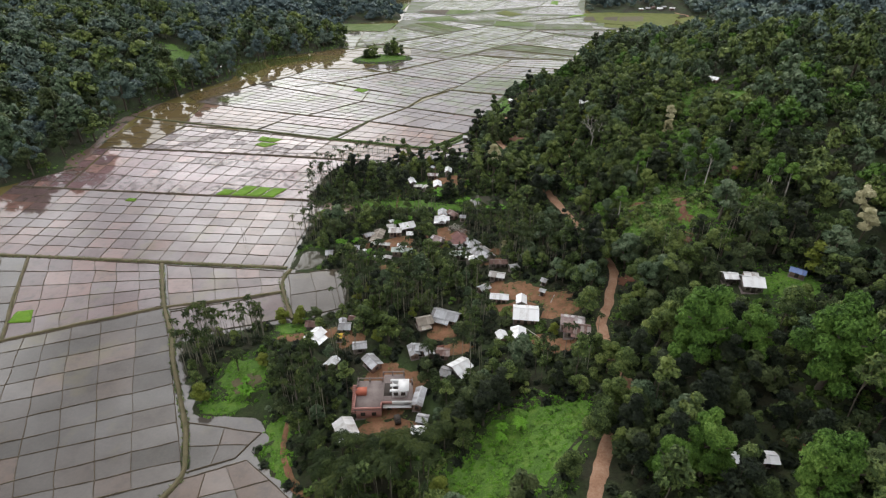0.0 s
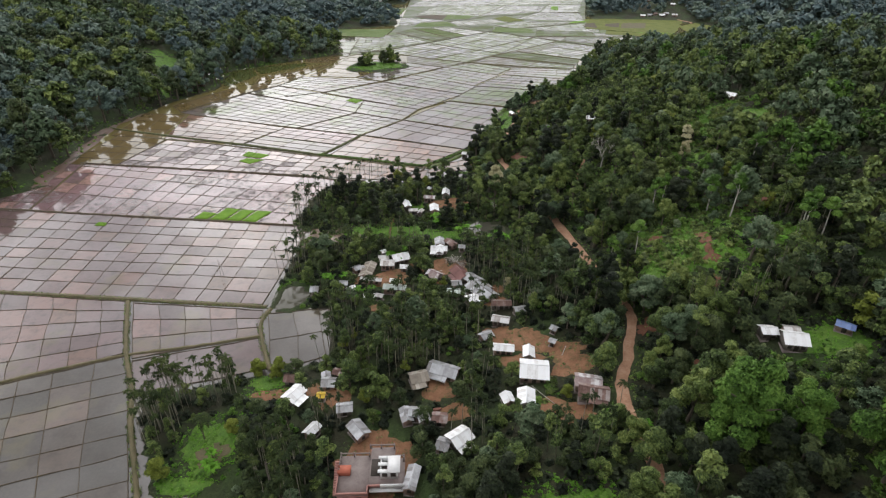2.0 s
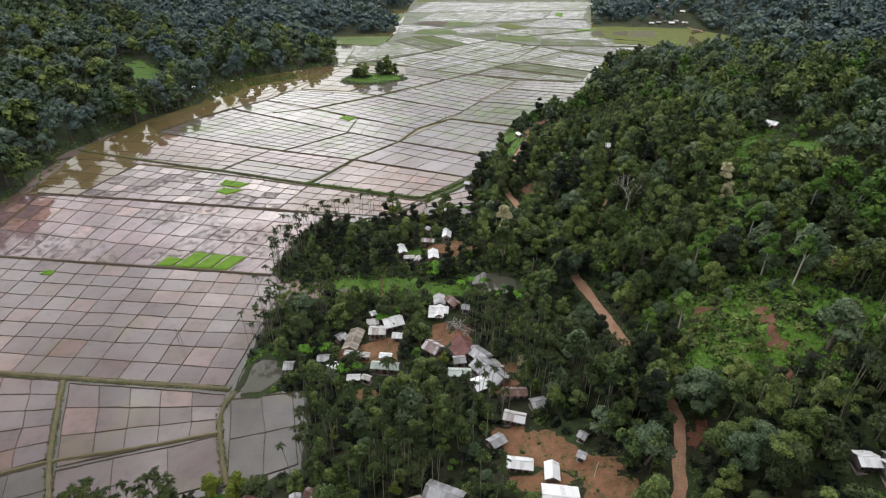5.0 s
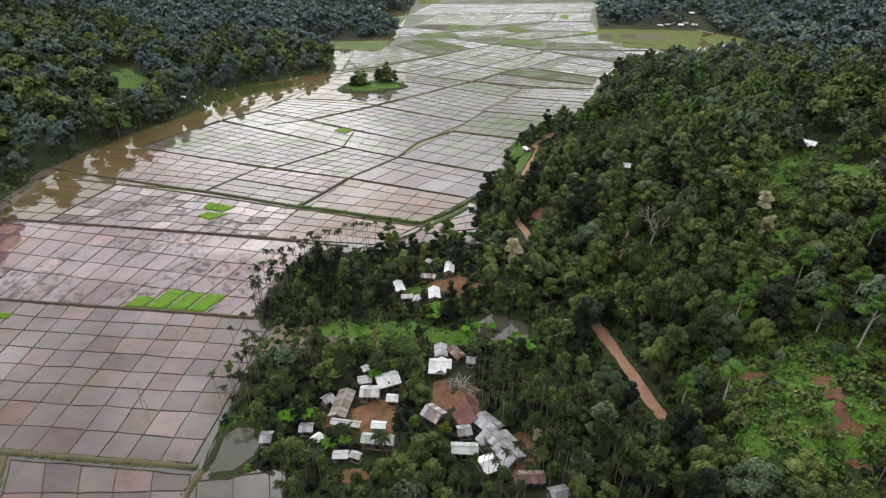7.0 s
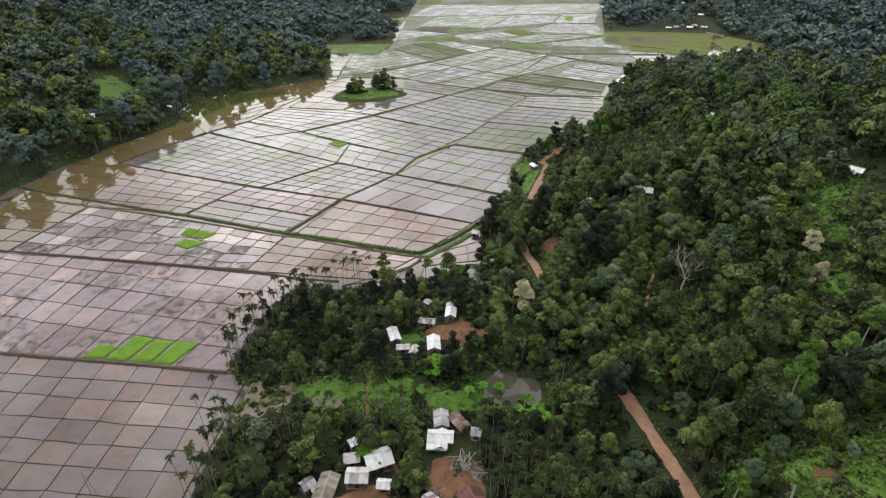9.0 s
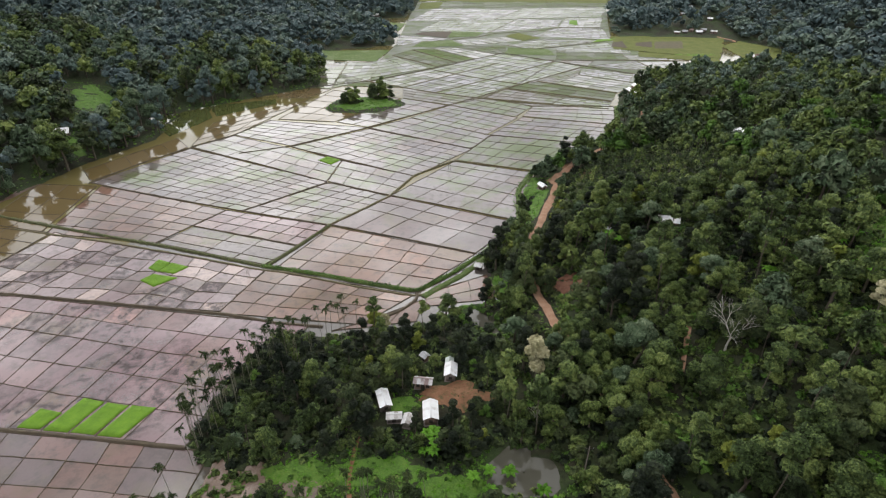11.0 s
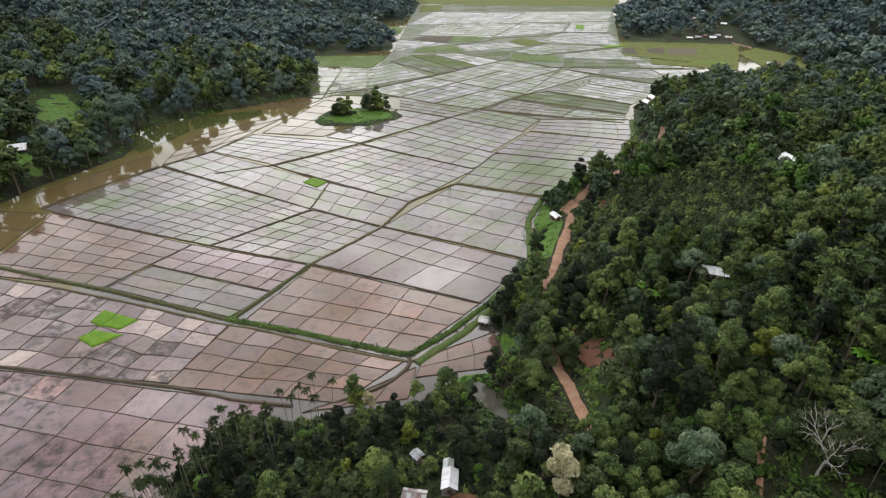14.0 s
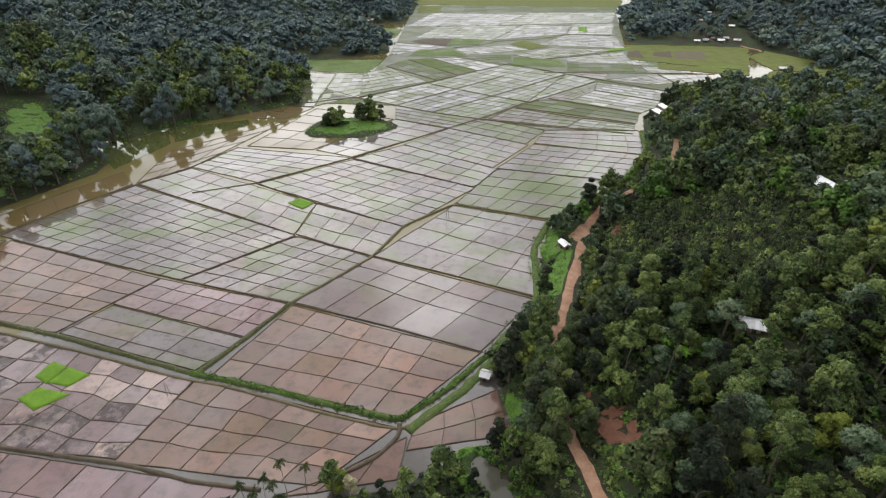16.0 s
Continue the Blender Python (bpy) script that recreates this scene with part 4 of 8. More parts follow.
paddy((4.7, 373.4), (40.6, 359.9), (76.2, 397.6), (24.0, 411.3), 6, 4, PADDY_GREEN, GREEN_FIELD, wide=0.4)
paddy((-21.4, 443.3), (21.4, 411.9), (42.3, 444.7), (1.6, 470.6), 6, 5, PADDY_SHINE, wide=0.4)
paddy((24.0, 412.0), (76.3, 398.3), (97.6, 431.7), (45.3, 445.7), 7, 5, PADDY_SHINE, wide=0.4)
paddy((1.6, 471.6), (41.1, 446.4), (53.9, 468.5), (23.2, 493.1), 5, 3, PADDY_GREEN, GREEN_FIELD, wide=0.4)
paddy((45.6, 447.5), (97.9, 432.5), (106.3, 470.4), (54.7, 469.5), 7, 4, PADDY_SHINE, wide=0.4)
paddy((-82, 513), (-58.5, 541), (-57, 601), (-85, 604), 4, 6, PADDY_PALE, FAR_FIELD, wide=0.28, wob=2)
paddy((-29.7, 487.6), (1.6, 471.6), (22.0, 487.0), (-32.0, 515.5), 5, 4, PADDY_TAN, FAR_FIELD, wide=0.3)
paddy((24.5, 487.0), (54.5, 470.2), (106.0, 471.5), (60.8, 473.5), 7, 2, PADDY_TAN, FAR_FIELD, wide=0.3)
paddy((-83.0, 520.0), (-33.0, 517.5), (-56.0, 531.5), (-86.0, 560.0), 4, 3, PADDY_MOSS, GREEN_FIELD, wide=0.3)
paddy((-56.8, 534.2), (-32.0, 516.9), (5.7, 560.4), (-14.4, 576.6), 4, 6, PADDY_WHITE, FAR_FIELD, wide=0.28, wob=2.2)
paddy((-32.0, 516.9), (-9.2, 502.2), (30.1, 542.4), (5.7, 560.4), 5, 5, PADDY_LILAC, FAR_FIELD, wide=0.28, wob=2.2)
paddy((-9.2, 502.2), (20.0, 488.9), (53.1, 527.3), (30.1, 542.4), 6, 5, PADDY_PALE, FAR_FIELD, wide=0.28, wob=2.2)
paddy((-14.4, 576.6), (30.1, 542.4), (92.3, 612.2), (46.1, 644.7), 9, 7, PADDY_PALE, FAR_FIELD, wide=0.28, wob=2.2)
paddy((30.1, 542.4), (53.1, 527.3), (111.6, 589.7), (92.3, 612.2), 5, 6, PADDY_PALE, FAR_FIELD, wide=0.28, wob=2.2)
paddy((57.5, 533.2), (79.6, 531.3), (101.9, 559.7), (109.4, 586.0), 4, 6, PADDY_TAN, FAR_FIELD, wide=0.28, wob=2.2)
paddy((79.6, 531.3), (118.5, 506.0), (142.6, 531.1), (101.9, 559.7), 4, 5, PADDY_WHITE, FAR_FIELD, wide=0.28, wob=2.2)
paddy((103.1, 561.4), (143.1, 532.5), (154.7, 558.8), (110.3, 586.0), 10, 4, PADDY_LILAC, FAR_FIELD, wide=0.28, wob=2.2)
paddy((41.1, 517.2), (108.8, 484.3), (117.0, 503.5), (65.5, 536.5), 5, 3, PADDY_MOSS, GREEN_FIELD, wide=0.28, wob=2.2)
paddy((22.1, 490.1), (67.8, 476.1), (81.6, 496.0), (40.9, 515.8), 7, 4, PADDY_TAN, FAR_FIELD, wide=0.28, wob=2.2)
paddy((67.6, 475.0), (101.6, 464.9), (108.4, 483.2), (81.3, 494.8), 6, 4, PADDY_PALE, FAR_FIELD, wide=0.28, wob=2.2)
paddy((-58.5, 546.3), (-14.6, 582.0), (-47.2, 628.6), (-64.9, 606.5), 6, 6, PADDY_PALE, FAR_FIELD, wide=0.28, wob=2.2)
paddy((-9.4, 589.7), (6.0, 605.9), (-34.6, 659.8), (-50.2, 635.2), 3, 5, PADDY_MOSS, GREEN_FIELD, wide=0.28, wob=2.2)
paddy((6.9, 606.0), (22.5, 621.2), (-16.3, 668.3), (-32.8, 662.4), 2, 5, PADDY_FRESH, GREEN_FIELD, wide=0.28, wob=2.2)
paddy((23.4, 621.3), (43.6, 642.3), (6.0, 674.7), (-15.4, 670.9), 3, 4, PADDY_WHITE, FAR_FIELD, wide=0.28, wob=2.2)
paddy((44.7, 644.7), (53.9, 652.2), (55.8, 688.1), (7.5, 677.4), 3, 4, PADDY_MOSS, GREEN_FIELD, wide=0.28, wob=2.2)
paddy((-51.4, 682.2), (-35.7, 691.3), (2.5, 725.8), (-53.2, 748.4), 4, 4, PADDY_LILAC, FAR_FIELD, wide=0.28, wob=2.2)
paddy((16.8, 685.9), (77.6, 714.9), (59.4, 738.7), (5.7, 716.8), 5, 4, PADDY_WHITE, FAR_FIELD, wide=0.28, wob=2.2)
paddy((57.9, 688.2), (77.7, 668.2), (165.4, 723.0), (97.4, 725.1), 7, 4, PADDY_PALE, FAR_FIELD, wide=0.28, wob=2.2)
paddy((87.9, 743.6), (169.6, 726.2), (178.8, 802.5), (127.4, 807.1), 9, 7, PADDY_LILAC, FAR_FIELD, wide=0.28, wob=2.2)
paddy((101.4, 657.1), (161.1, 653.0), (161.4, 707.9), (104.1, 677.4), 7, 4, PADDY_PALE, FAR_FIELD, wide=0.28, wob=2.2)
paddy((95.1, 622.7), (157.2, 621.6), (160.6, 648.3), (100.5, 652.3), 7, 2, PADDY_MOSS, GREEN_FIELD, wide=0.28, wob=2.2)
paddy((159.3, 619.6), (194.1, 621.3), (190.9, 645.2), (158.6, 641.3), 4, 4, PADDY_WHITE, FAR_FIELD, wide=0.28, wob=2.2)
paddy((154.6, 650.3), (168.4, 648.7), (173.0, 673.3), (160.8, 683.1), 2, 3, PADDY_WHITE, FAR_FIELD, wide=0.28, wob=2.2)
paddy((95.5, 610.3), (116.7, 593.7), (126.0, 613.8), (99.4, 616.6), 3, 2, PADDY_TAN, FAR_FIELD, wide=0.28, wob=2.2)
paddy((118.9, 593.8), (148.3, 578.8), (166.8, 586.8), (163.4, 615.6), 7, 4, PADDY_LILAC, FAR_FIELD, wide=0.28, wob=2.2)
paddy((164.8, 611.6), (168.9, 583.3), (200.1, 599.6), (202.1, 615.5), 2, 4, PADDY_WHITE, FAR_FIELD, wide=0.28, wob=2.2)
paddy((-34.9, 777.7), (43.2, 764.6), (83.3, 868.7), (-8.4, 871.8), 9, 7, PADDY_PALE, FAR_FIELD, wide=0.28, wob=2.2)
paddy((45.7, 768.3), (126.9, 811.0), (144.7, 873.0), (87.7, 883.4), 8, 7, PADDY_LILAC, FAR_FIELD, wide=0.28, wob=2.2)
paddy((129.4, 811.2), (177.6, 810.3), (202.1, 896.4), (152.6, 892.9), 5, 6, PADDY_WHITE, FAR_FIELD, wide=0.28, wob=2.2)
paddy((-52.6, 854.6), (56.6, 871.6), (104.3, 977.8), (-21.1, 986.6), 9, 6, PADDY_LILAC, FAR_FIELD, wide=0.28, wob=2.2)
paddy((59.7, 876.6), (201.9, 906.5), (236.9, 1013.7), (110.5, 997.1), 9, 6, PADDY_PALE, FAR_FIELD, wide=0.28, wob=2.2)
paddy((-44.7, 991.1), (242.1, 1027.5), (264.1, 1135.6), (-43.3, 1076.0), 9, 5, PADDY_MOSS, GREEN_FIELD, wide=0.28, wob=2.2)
paddy((-131.9, 389.5), (-115.5, 409.8), (-91.1, 482.9), (-135.6, 429.2), 3, 4, PADDY_FLOOD, FLOOD_FIELD, wide=0.32)
paddy((-157.5, 343.5), (-133, 388.5), (-144, 402), (-168, 356), 5, 1, PADDY_FLOOD, FLOOD_FIELD, wide=0.32)
paddy((-176, 300), (-149, 296), (-152, 338), (-178, 340), 2, 3, PADDY_FLOOD, FLOOD_FIELD, wide=0.32)
paddy((-100, 438), (-66, 434), (-31, 487), (-80, 508), 3, 5, PADDY_FLOOD, FLOOD_FIELD, wide=0.4)

paddy((-130, 516), (-83, 512), (-86, 605), (-126, 612), 4, 6, PADDY_GREEN, GREEN_FIELD, wide=0.4)
paddy((-113, 486), (-93, 485), (-82, 510), (-126, 515), 3, 2, PADDY_FLOOD, FLOOD_FIELD, wide=0.3)

paddy((-178, 259.5), (-152.6, 257.7), (-144.7, 295.3), (-172, 302), 3, 5, PADDY_FLOOD, FLOOD_FIELD, wide=0.4)
paddy((-184, 212), (-162, 209.2), (-168.4, 258.5), (-188, 260), 3, 6, PADDY_BARE, BARE_FIELD, wide=0.4)


def bank(label, material, line, half, rise, top=0.55, step=2.2, name="dike"):
    line = rounded(line, step, 2)
    ob = new(name, mesh_of(name, *ridge(line, half, half * top, rise, 0, 0.3, field_rng, 0.22), material, True))
    return tagged(ob, label, "dike", "dikes between fields", kind="structure")


MAIN_DIKE = [(-200, 318), (-164, 305.5), (-121, 292.6), (-98, 286.2), (-77, 279.3), (-60.5, 273.9), (-39.5, 268.8), (-22.6, 263.6), (-8.4, 260), (1.7, 269.7), (14, 284.5)]
EAST_DIKE = [(14, 284.5), (20, 293), (28.8, 309), (31, 337), (40, 359), (57.7, 375.4), (77, 396), (99, 434), (108, 470)]
DIAGONAL = [(-58.9, 274), (-51.2, 288.4), (-43.8, 303.6), (-33.8, 316.5), (-23.4, 330.5), (-14.6, 353.2), (3.8, 372.3), (21, 366.5), (40, 360)]
bank("broad grassy dike beside a narrow ditch", GRASS_BANK, MAIN_DIKE[5:], 1.0, 0.55)
bank("grassy dike beside a narrow ditch", DIKE_SOD, MAIN_DIKE[:6], 0.85, 0.5)
bank("grassy dike along wooded bank", GRASS_BANK, EAST_DIKE, 1.5, 0.5)
bank("low olive-brown dike running between rice fields", PATH_EARTH, DIAGONAL[2:], 0.6, 0.4)
bank("grassy dike branching off between fields", DIKE_SOD, DIAGONAL[:3], 0.8, 0.45)
bank("trodden path on dike", PATH_EARTH, [(-206, 160), (-177, 158.3), (-139, 155.6), (-93, 152.2), (-70, 150.3), (-51, 149)], 0.85, 0.4)
bank("trodden path on dike", PATH_EARTH, [(-93, 151), (-86, 136), (-81.5, 127), (-74, 115), (-69, 104), (-62, 92), (-56.5, 82), (-52, 70.5), (-57, 60), (-61, 50)], 0.75, 0.4)
bank("trodden path on dike", PATH_EARTH, [(-135.5, 104), (-119, 112), (-101, 120), (-81.5, 127.6), (-65, 131), (-49, 135.5)], 0.55, 0.35)
bank("trodden path on dike", PATH_EARTH, [(-49.5, 148), (-51, 142), (-48.6, 135), (-45.5, 128), (-42.6, 122)], 0.7, 0.4)
bank("trodden path on dike", PATH_EARTH, [(-119, 112), (-130, 133), (-140, 155)], 0.55, 0.35)
bank("dark earth dike between fields", BUND, [(-185, 213), (-161, 210.6), (-110, 205.4), (-82, 202.7), (-55, 199.8)], 0.6, 0.4)
bank("dark earth dike between fields", BUND, [(-170, 260.8), (-130, 256), (-92, 251.2), (-61.5, 247), (-47, 243.3), (-34, 242)], 0.55, 0.4)
bank("earth footpath beside ditch", PATH_EARTH, [(-160, 298), (-117.8, 288.3), (-85.5, 279.3), (-61.5, 271.7), (-50.8, 269.8), (-27.5, 262.2), (-9.5, 257.3), (-5, 258.5), (5, 268), (12, 277)], 0.5, 0.3)
bank("grassy slope beside broad dike", GRASS_BANK, [(-6.5, 257), (-2, 262), (4.5, 268), (13, 279.5), (18, 287.5)], 1.5, 0.34)
bank("earth bund beside woods", BUND, [(-23, 244), (-14, 248.5), (-8, 255.5), (-8.5, 259)], 0.6, 0.35)
bank("low bund in flood water", BUND, [(-157, 341), (-146, 366), (-131, 388), (-116, 408.5), (-104, 436)], 0.24, 0.3)
bank("low bund in flood water", BUND, [(-150, 339), (-120, 328), (-81, 315), (-44, 303.5)], 0.24, 0.3)
bank("low bund between fields", BUND, [(-81, 315), (-52.5, 344.5), (-23.4, 331)], 0.24, 0.3)
bank("low bund between fields", BUND, [(-43, 303.4), (-16, 294), (11, 283.3)], 0.24, 0.3)
bank("low bund between fields", BUND, [(-23, 330.8), (3, 320), (28, 308.3)], 0.24, 0.3)
bank("low bund between fields", BUND, [(-131, 388), (-90, 366), (-53, 345)], 0.24, 0.3)
bank("low bund between fields", BUND, [(-81, 391), (-50, 371), (-14.5, 352.5)], 0.24, 0.3)
bank("low bund between fields", BUND, [(-104, 380), (-81, 391), (-45, 423), (0.5, 471), (23, 494.5), (52, 529), (92, 612)], 0.3, 0.3)
bank("low bund between fields", BUND, [(-45, 423), (12.7, 389.3), (24, 411.5), (76, 398)], 0.3, 0.3)
bank("low bund between fields", BUND, [(-90, 520), (-57, 536), (-17, 576), (50.6, 648.5), (92, 612), (150, 562)], 0.4, 0.35)
bank("olive-brown dike between far fields", PATH_EARTH, [(-56.6, 532.7), (-32.0, 516.9), (-9.2, 502.2), (23.3, 487.8), (62.7, 474.9), (101.6, 464.9)], 0.6, 0.35)
bank("olive-brown dike between far fields", PATH_EARTH, [(-32.0, 516.9), (5.7, 560.4), (42.8, 603.7)], 0.6, 0.35)
bank("olive-brown dike between far fields", PATH_EARTH, [(-9.2, 502.2), (30.1, 542.4), (92.3, 612.2)], 0.6, 0.35)
bank("olive-brown dike between far fields", PATH_EARTH, [(23.3, 487.8), (40.8, 514.5), (59.6, 534.8), (109.0, 587.8)], 0.6, 0.35)
bank("olive-brown dike between far fields", PATH_EARTH, [(-14.4, 576.6), (5.7, 560.4), (30.1, 542.4), (54.9, 527.4)], 0.6, 0.35)
bank("olive-brown dike between far fields", PATH_EARTH, [(66.9, 538.0), (93.9, 520.7), (118.1, 504.8)], 0.6, 0.35)
bank("olive-brown dike between far fields", PATH_EARTH, [(75.3, 617.5), (158.2, 617.4), (209.8, 617.9)], 0.6, 0.35)
bank("olive-brown dike between far fields", PATH_EARTH, [(-9.3, 587.8), (-49.9, 632.9)], 0.6, 0.35)
bank("olive-brown dike between far fields", PATH_EARTH, [(6.9, 604.0), (-33.8, 662.3)], 0.6, 0.35)
bank("olive-brown dike between far fields", PATH_EARTH, [(57.4, 688.2), (78.7, 668.3), (104.5, 680.0), (163.8, 716.9)], 0.6, 0.35)
bank("olive-brown dike between far fields", PATH_EARTH, [(3.6, 719.7), (31.4, 737.0), (49.9, 761.5), (98.6, 778.7), (127.4, 807.1), (182.9, 806.7)], 0.6, 0.35)
bank("olive-brown dike between far fields", PATH_EARTH, [(44.6, 768.2), (89.7, 883.5)], 0.6, 0.35)
bank("olive-brown dike between far fields", PATH_EARTH, [(40.8, 514.5), (74.7, 495.7), (107.5, 482.0)], 0.6, 0.35)
bank("olive-brown dike between far fields", PATH_EARTH, [(163.7, 613.6), (168.2, 581.5)], 0.6, 0.35)

CARPET = np.concatenate([np.array([[-0.03, 0, 0], [0.03, 0, 0], [0.05, 0.12, 0.3], [0.02, 0.12, 0.3]]), np.array([[0, -0.03, 0], [0, 0.03, 0], [-0.12, 0.05, 0.27], [-0.12, 0.02, 0.27]])]), np.array([[0, 1, 2, 3], [4, 5, 6, 7]])


def seedbed(*corners):
    """A plot sown thick with seedlings: a low carpet with an uneven top and blades standing out of it."""
    k = np.array(corners, float)
    mid = k.mean(0)
    k = mid + (k - mid) * 1.05
    root = tagged(new("seedling_bed"), "vivid green bed of young rice seedlings in flooded plot", "seedlings", "rice seedling beds")
    root.location = (*mid, 0.05)
    n = 9
    steps_in = np.concatenate([[0], np.linspace(0.012, 0.988, n - 2), [1]])
    u, w = np.meshgrid(steps_in, steps_in)
    f = [(1 - u) * (1 - w), u * (1 - w), u * w, (1 - u) * w]
    x, y = (sum(f[i] * (k[i, c] - mid[c]) for i in range(4)) for c in (0, 1))
    z = 0.16 + 0.05 * field_rng.random(u.shape)
    rim = (u == 0) | (u == 1) | (w == 0) | (w == 1)
    z[rim] = -0.1
    part("seedling_carpet", (np.stack([x, y, z], -1).reshape(-1, 3), sheet(n, n)), SEEDLING, root)
    m = 420
    uu, ww = field_rng.uniform(0.03, 0.97, m), field_rng.uniform(0.03, 0.97, m)
    ff = [(1 - uu) * (1 - ww), uu * (1 - ww), uu * ww, (1 - uu) * ww]
    bx, by = (sum(ff[i] * (k[i, c] - mid[c]) for i in range(4)) for c in (0, 1))
    tagged(part("sward", scattered(CARPET, bx, by, np.full(m, 0.1), field_rng.uniform(0, 6.28, m), field_rng.uniform(0.4, 0.8, m)), SEEDLING, root), kind="stuff")


seedbed((-94.8, 205), (-89.6, 204.6), (-87.6, 209.2), (-93, 210.4)), seedbed((-88.4, 204.4), (-82.9, 203.9), (-79.7, 212.6), (-85, 213.8)), seedbed((-82, 203.9), (-76.6, 203.3), (-73.4, 211.6), (-78.6, 212.4))
seedbed((-75.6, 203.1), (-70.4, 202.6), (-66.6, 211), (-72.4, 211.6)), seedbed((-97.4, 271.8), (-93.2, 269.6), (-92, 275.3), (-96.5, 277.1)), seedbed((-92.9, 270), (-87.6, 268.8), (-84.8, 272.7), (-91.3, 275.2))
seedbed((-96.5, 264.6), (-90.8, 261.2), (-85.7, 266.2), (-94.1, 268.1)), seedbed((-62.2, 371.4), (-55.2, 365.9), (-51.9, 371.7), (-58.9, 376.3)), seedbed((-122.5, 119.7), (-116.5, 120.2), (-119.3, 125.6), (-123.3, 124.6)), seedbed((-129.4, 198.8), (-125.5, 198.4), (-125.8, 200.7), (-129, 201.2))


def grass_field(name, label, material, a, b, c, d, rise=0.16):
    """A far field under grass or flooded sedge, with an uneven rim."""
    n = 14
    u, w = np.meshgrid(np.linspace(0, 1, n), np.linspace(0, 1, n))
    k = [np.array(p, float) for p in (a, b, c, d)]
    g = k[0] * ((1 - u) * (1 - w))[..., None] + k[1] * (u * (1 - w))[..., None] + k[2] * (u * w)[..., None] + k[3] * ((1 - u) * w)[..., None]
    g = g + field_rng.normal(0, 0.007 * np.linalg.norm(k[0] - k[2]), g.shape) * ((u == 0) | (u == 1) | (w == 0) | (w == 1))[..., None]
    z = np.maximum(ground_z(g[..., 0], g[..., 1]), 0.0) + rise
    tagged(new(name, mesh_of(name, np.dstack([g, z]).reshape(-1, 3), sheet(n, n), material, True)), label, "grass", kind="structure")


SEDGE_LABEL = "green grass standing in shallow flood water"
for quad in (((-104, 790), (-56, 776), (-52, 835), (-96, 850)), ((-130, 652), (-55, 661), (-62, 607), (-109, 613)), ((-175, 433), (-151.6, 465), (-140, 440), (-150, 405)), ((-151.6, 465), (-114, 483), (-110.6, 472), (-138.7, 442.6))):
    grass_field("meadow", SEDGE_LABEL, SEDGE if quad[0][1] > 500 else SEDGE_WET, *quad, rise=0.16 if quad[0][1] > 500 else 0.03)
for quad in (((-35.6, 675.0), (14.7, 683.1), (3.6, 716.7), (-27.2, 706.0)), ((-0.8, 731.9), (29.3, 740.1), (39.9, 767.9), (3.6, 776.4)), ((51.6, 642.7), (97.0, 638.2), (95.2, 669.2), (57.9, 677.5))):
    grass_field("meadow", SEDGE_LABEL, SEDGE, *quad, rise=0.2)
for quad in (((61.1, 745.3), (76.5, 714.9), (96.2, 731.3), (77.1, 766.7)), ((158.9, 672.6), (242.3, 630.0), (288.8, 730.0), (174.8, 745.5)), ((-44.1, 978.5), (-15.7, 993.5), (-8.8, 1071.3), (-45.1, 1060.6)), ((170.7, 635.2), (234.3, 613.0), (242.3, 630.0), (178.2, 658.7))):
    grass_field("meadow", "olive-green grass field on valley floor", OLIVE_FIELD, *quad, rise=0.24)
for quad in (((-38.7, 752.7), (-1.9, 728.7), (3.6, 772.8), (-28.5, 767.2)), ((159.5, 685.6), (172.8, 675.9), (178.2, 714.7), (166.8, 708.2)), ((184.2, 689.7), (198.1, 679.8), (207.7, 713.5), (189.5, 706.7))):
    grass_field("bare_earth", "dark wet ploughed plot among flooded fields", BUND, *quad, rise=0.3)
grass_field("meadow", "olive-green grass field on valley floor", OLIVE_FIELD, (-52, 1085), (262, 1075), (370, 1470), (-42, 1480), rise=0.2)
grass_field("meadow", "olive-green grass field on valley floor", OLIVE_FIELD, (222, 585), (291, 563), (342, 622), (262, 632), rise=0.2)
grass_field("meadow", "olive-green grass field on valley floor", OLIVE_FIELD, (263, 633), (342, 624), (300, 720), (270, 690), rise=0.22)
grass_field("bare_earth", "pale tan stubble plot in grass field", PATH_EARTH, *((198.4, 674.7), (226.3, 676.2), (239.2, 715.2), (210.9, 713.6)), rise=0.3)
for n in range(5):
    seedbed(*[(208.4 + (n + e) * 7.2, 639.3 + d) for e, d in ((0, 0), (0.9, 0), (0.9, 10), (0, 10))])
seedbed((147.0, 837.1), (155.0, 829.2), (162.9, 869.5), (153.4, 868.9)); seedbed((147.1, 710.0), (171.2, 720.3), (175.8, 732.8), (156.3, 725.5))


# ---- trees ----
ICO = np.array([(0, a, b * 1.618) for a in (-1, 1) for b in (-1, 1)], float)
UNIT = np.concatenate([ICO[:, k] for k in ((0, 1, 2), (2, 0, 1), (1, 2, 0))]) / 1.902


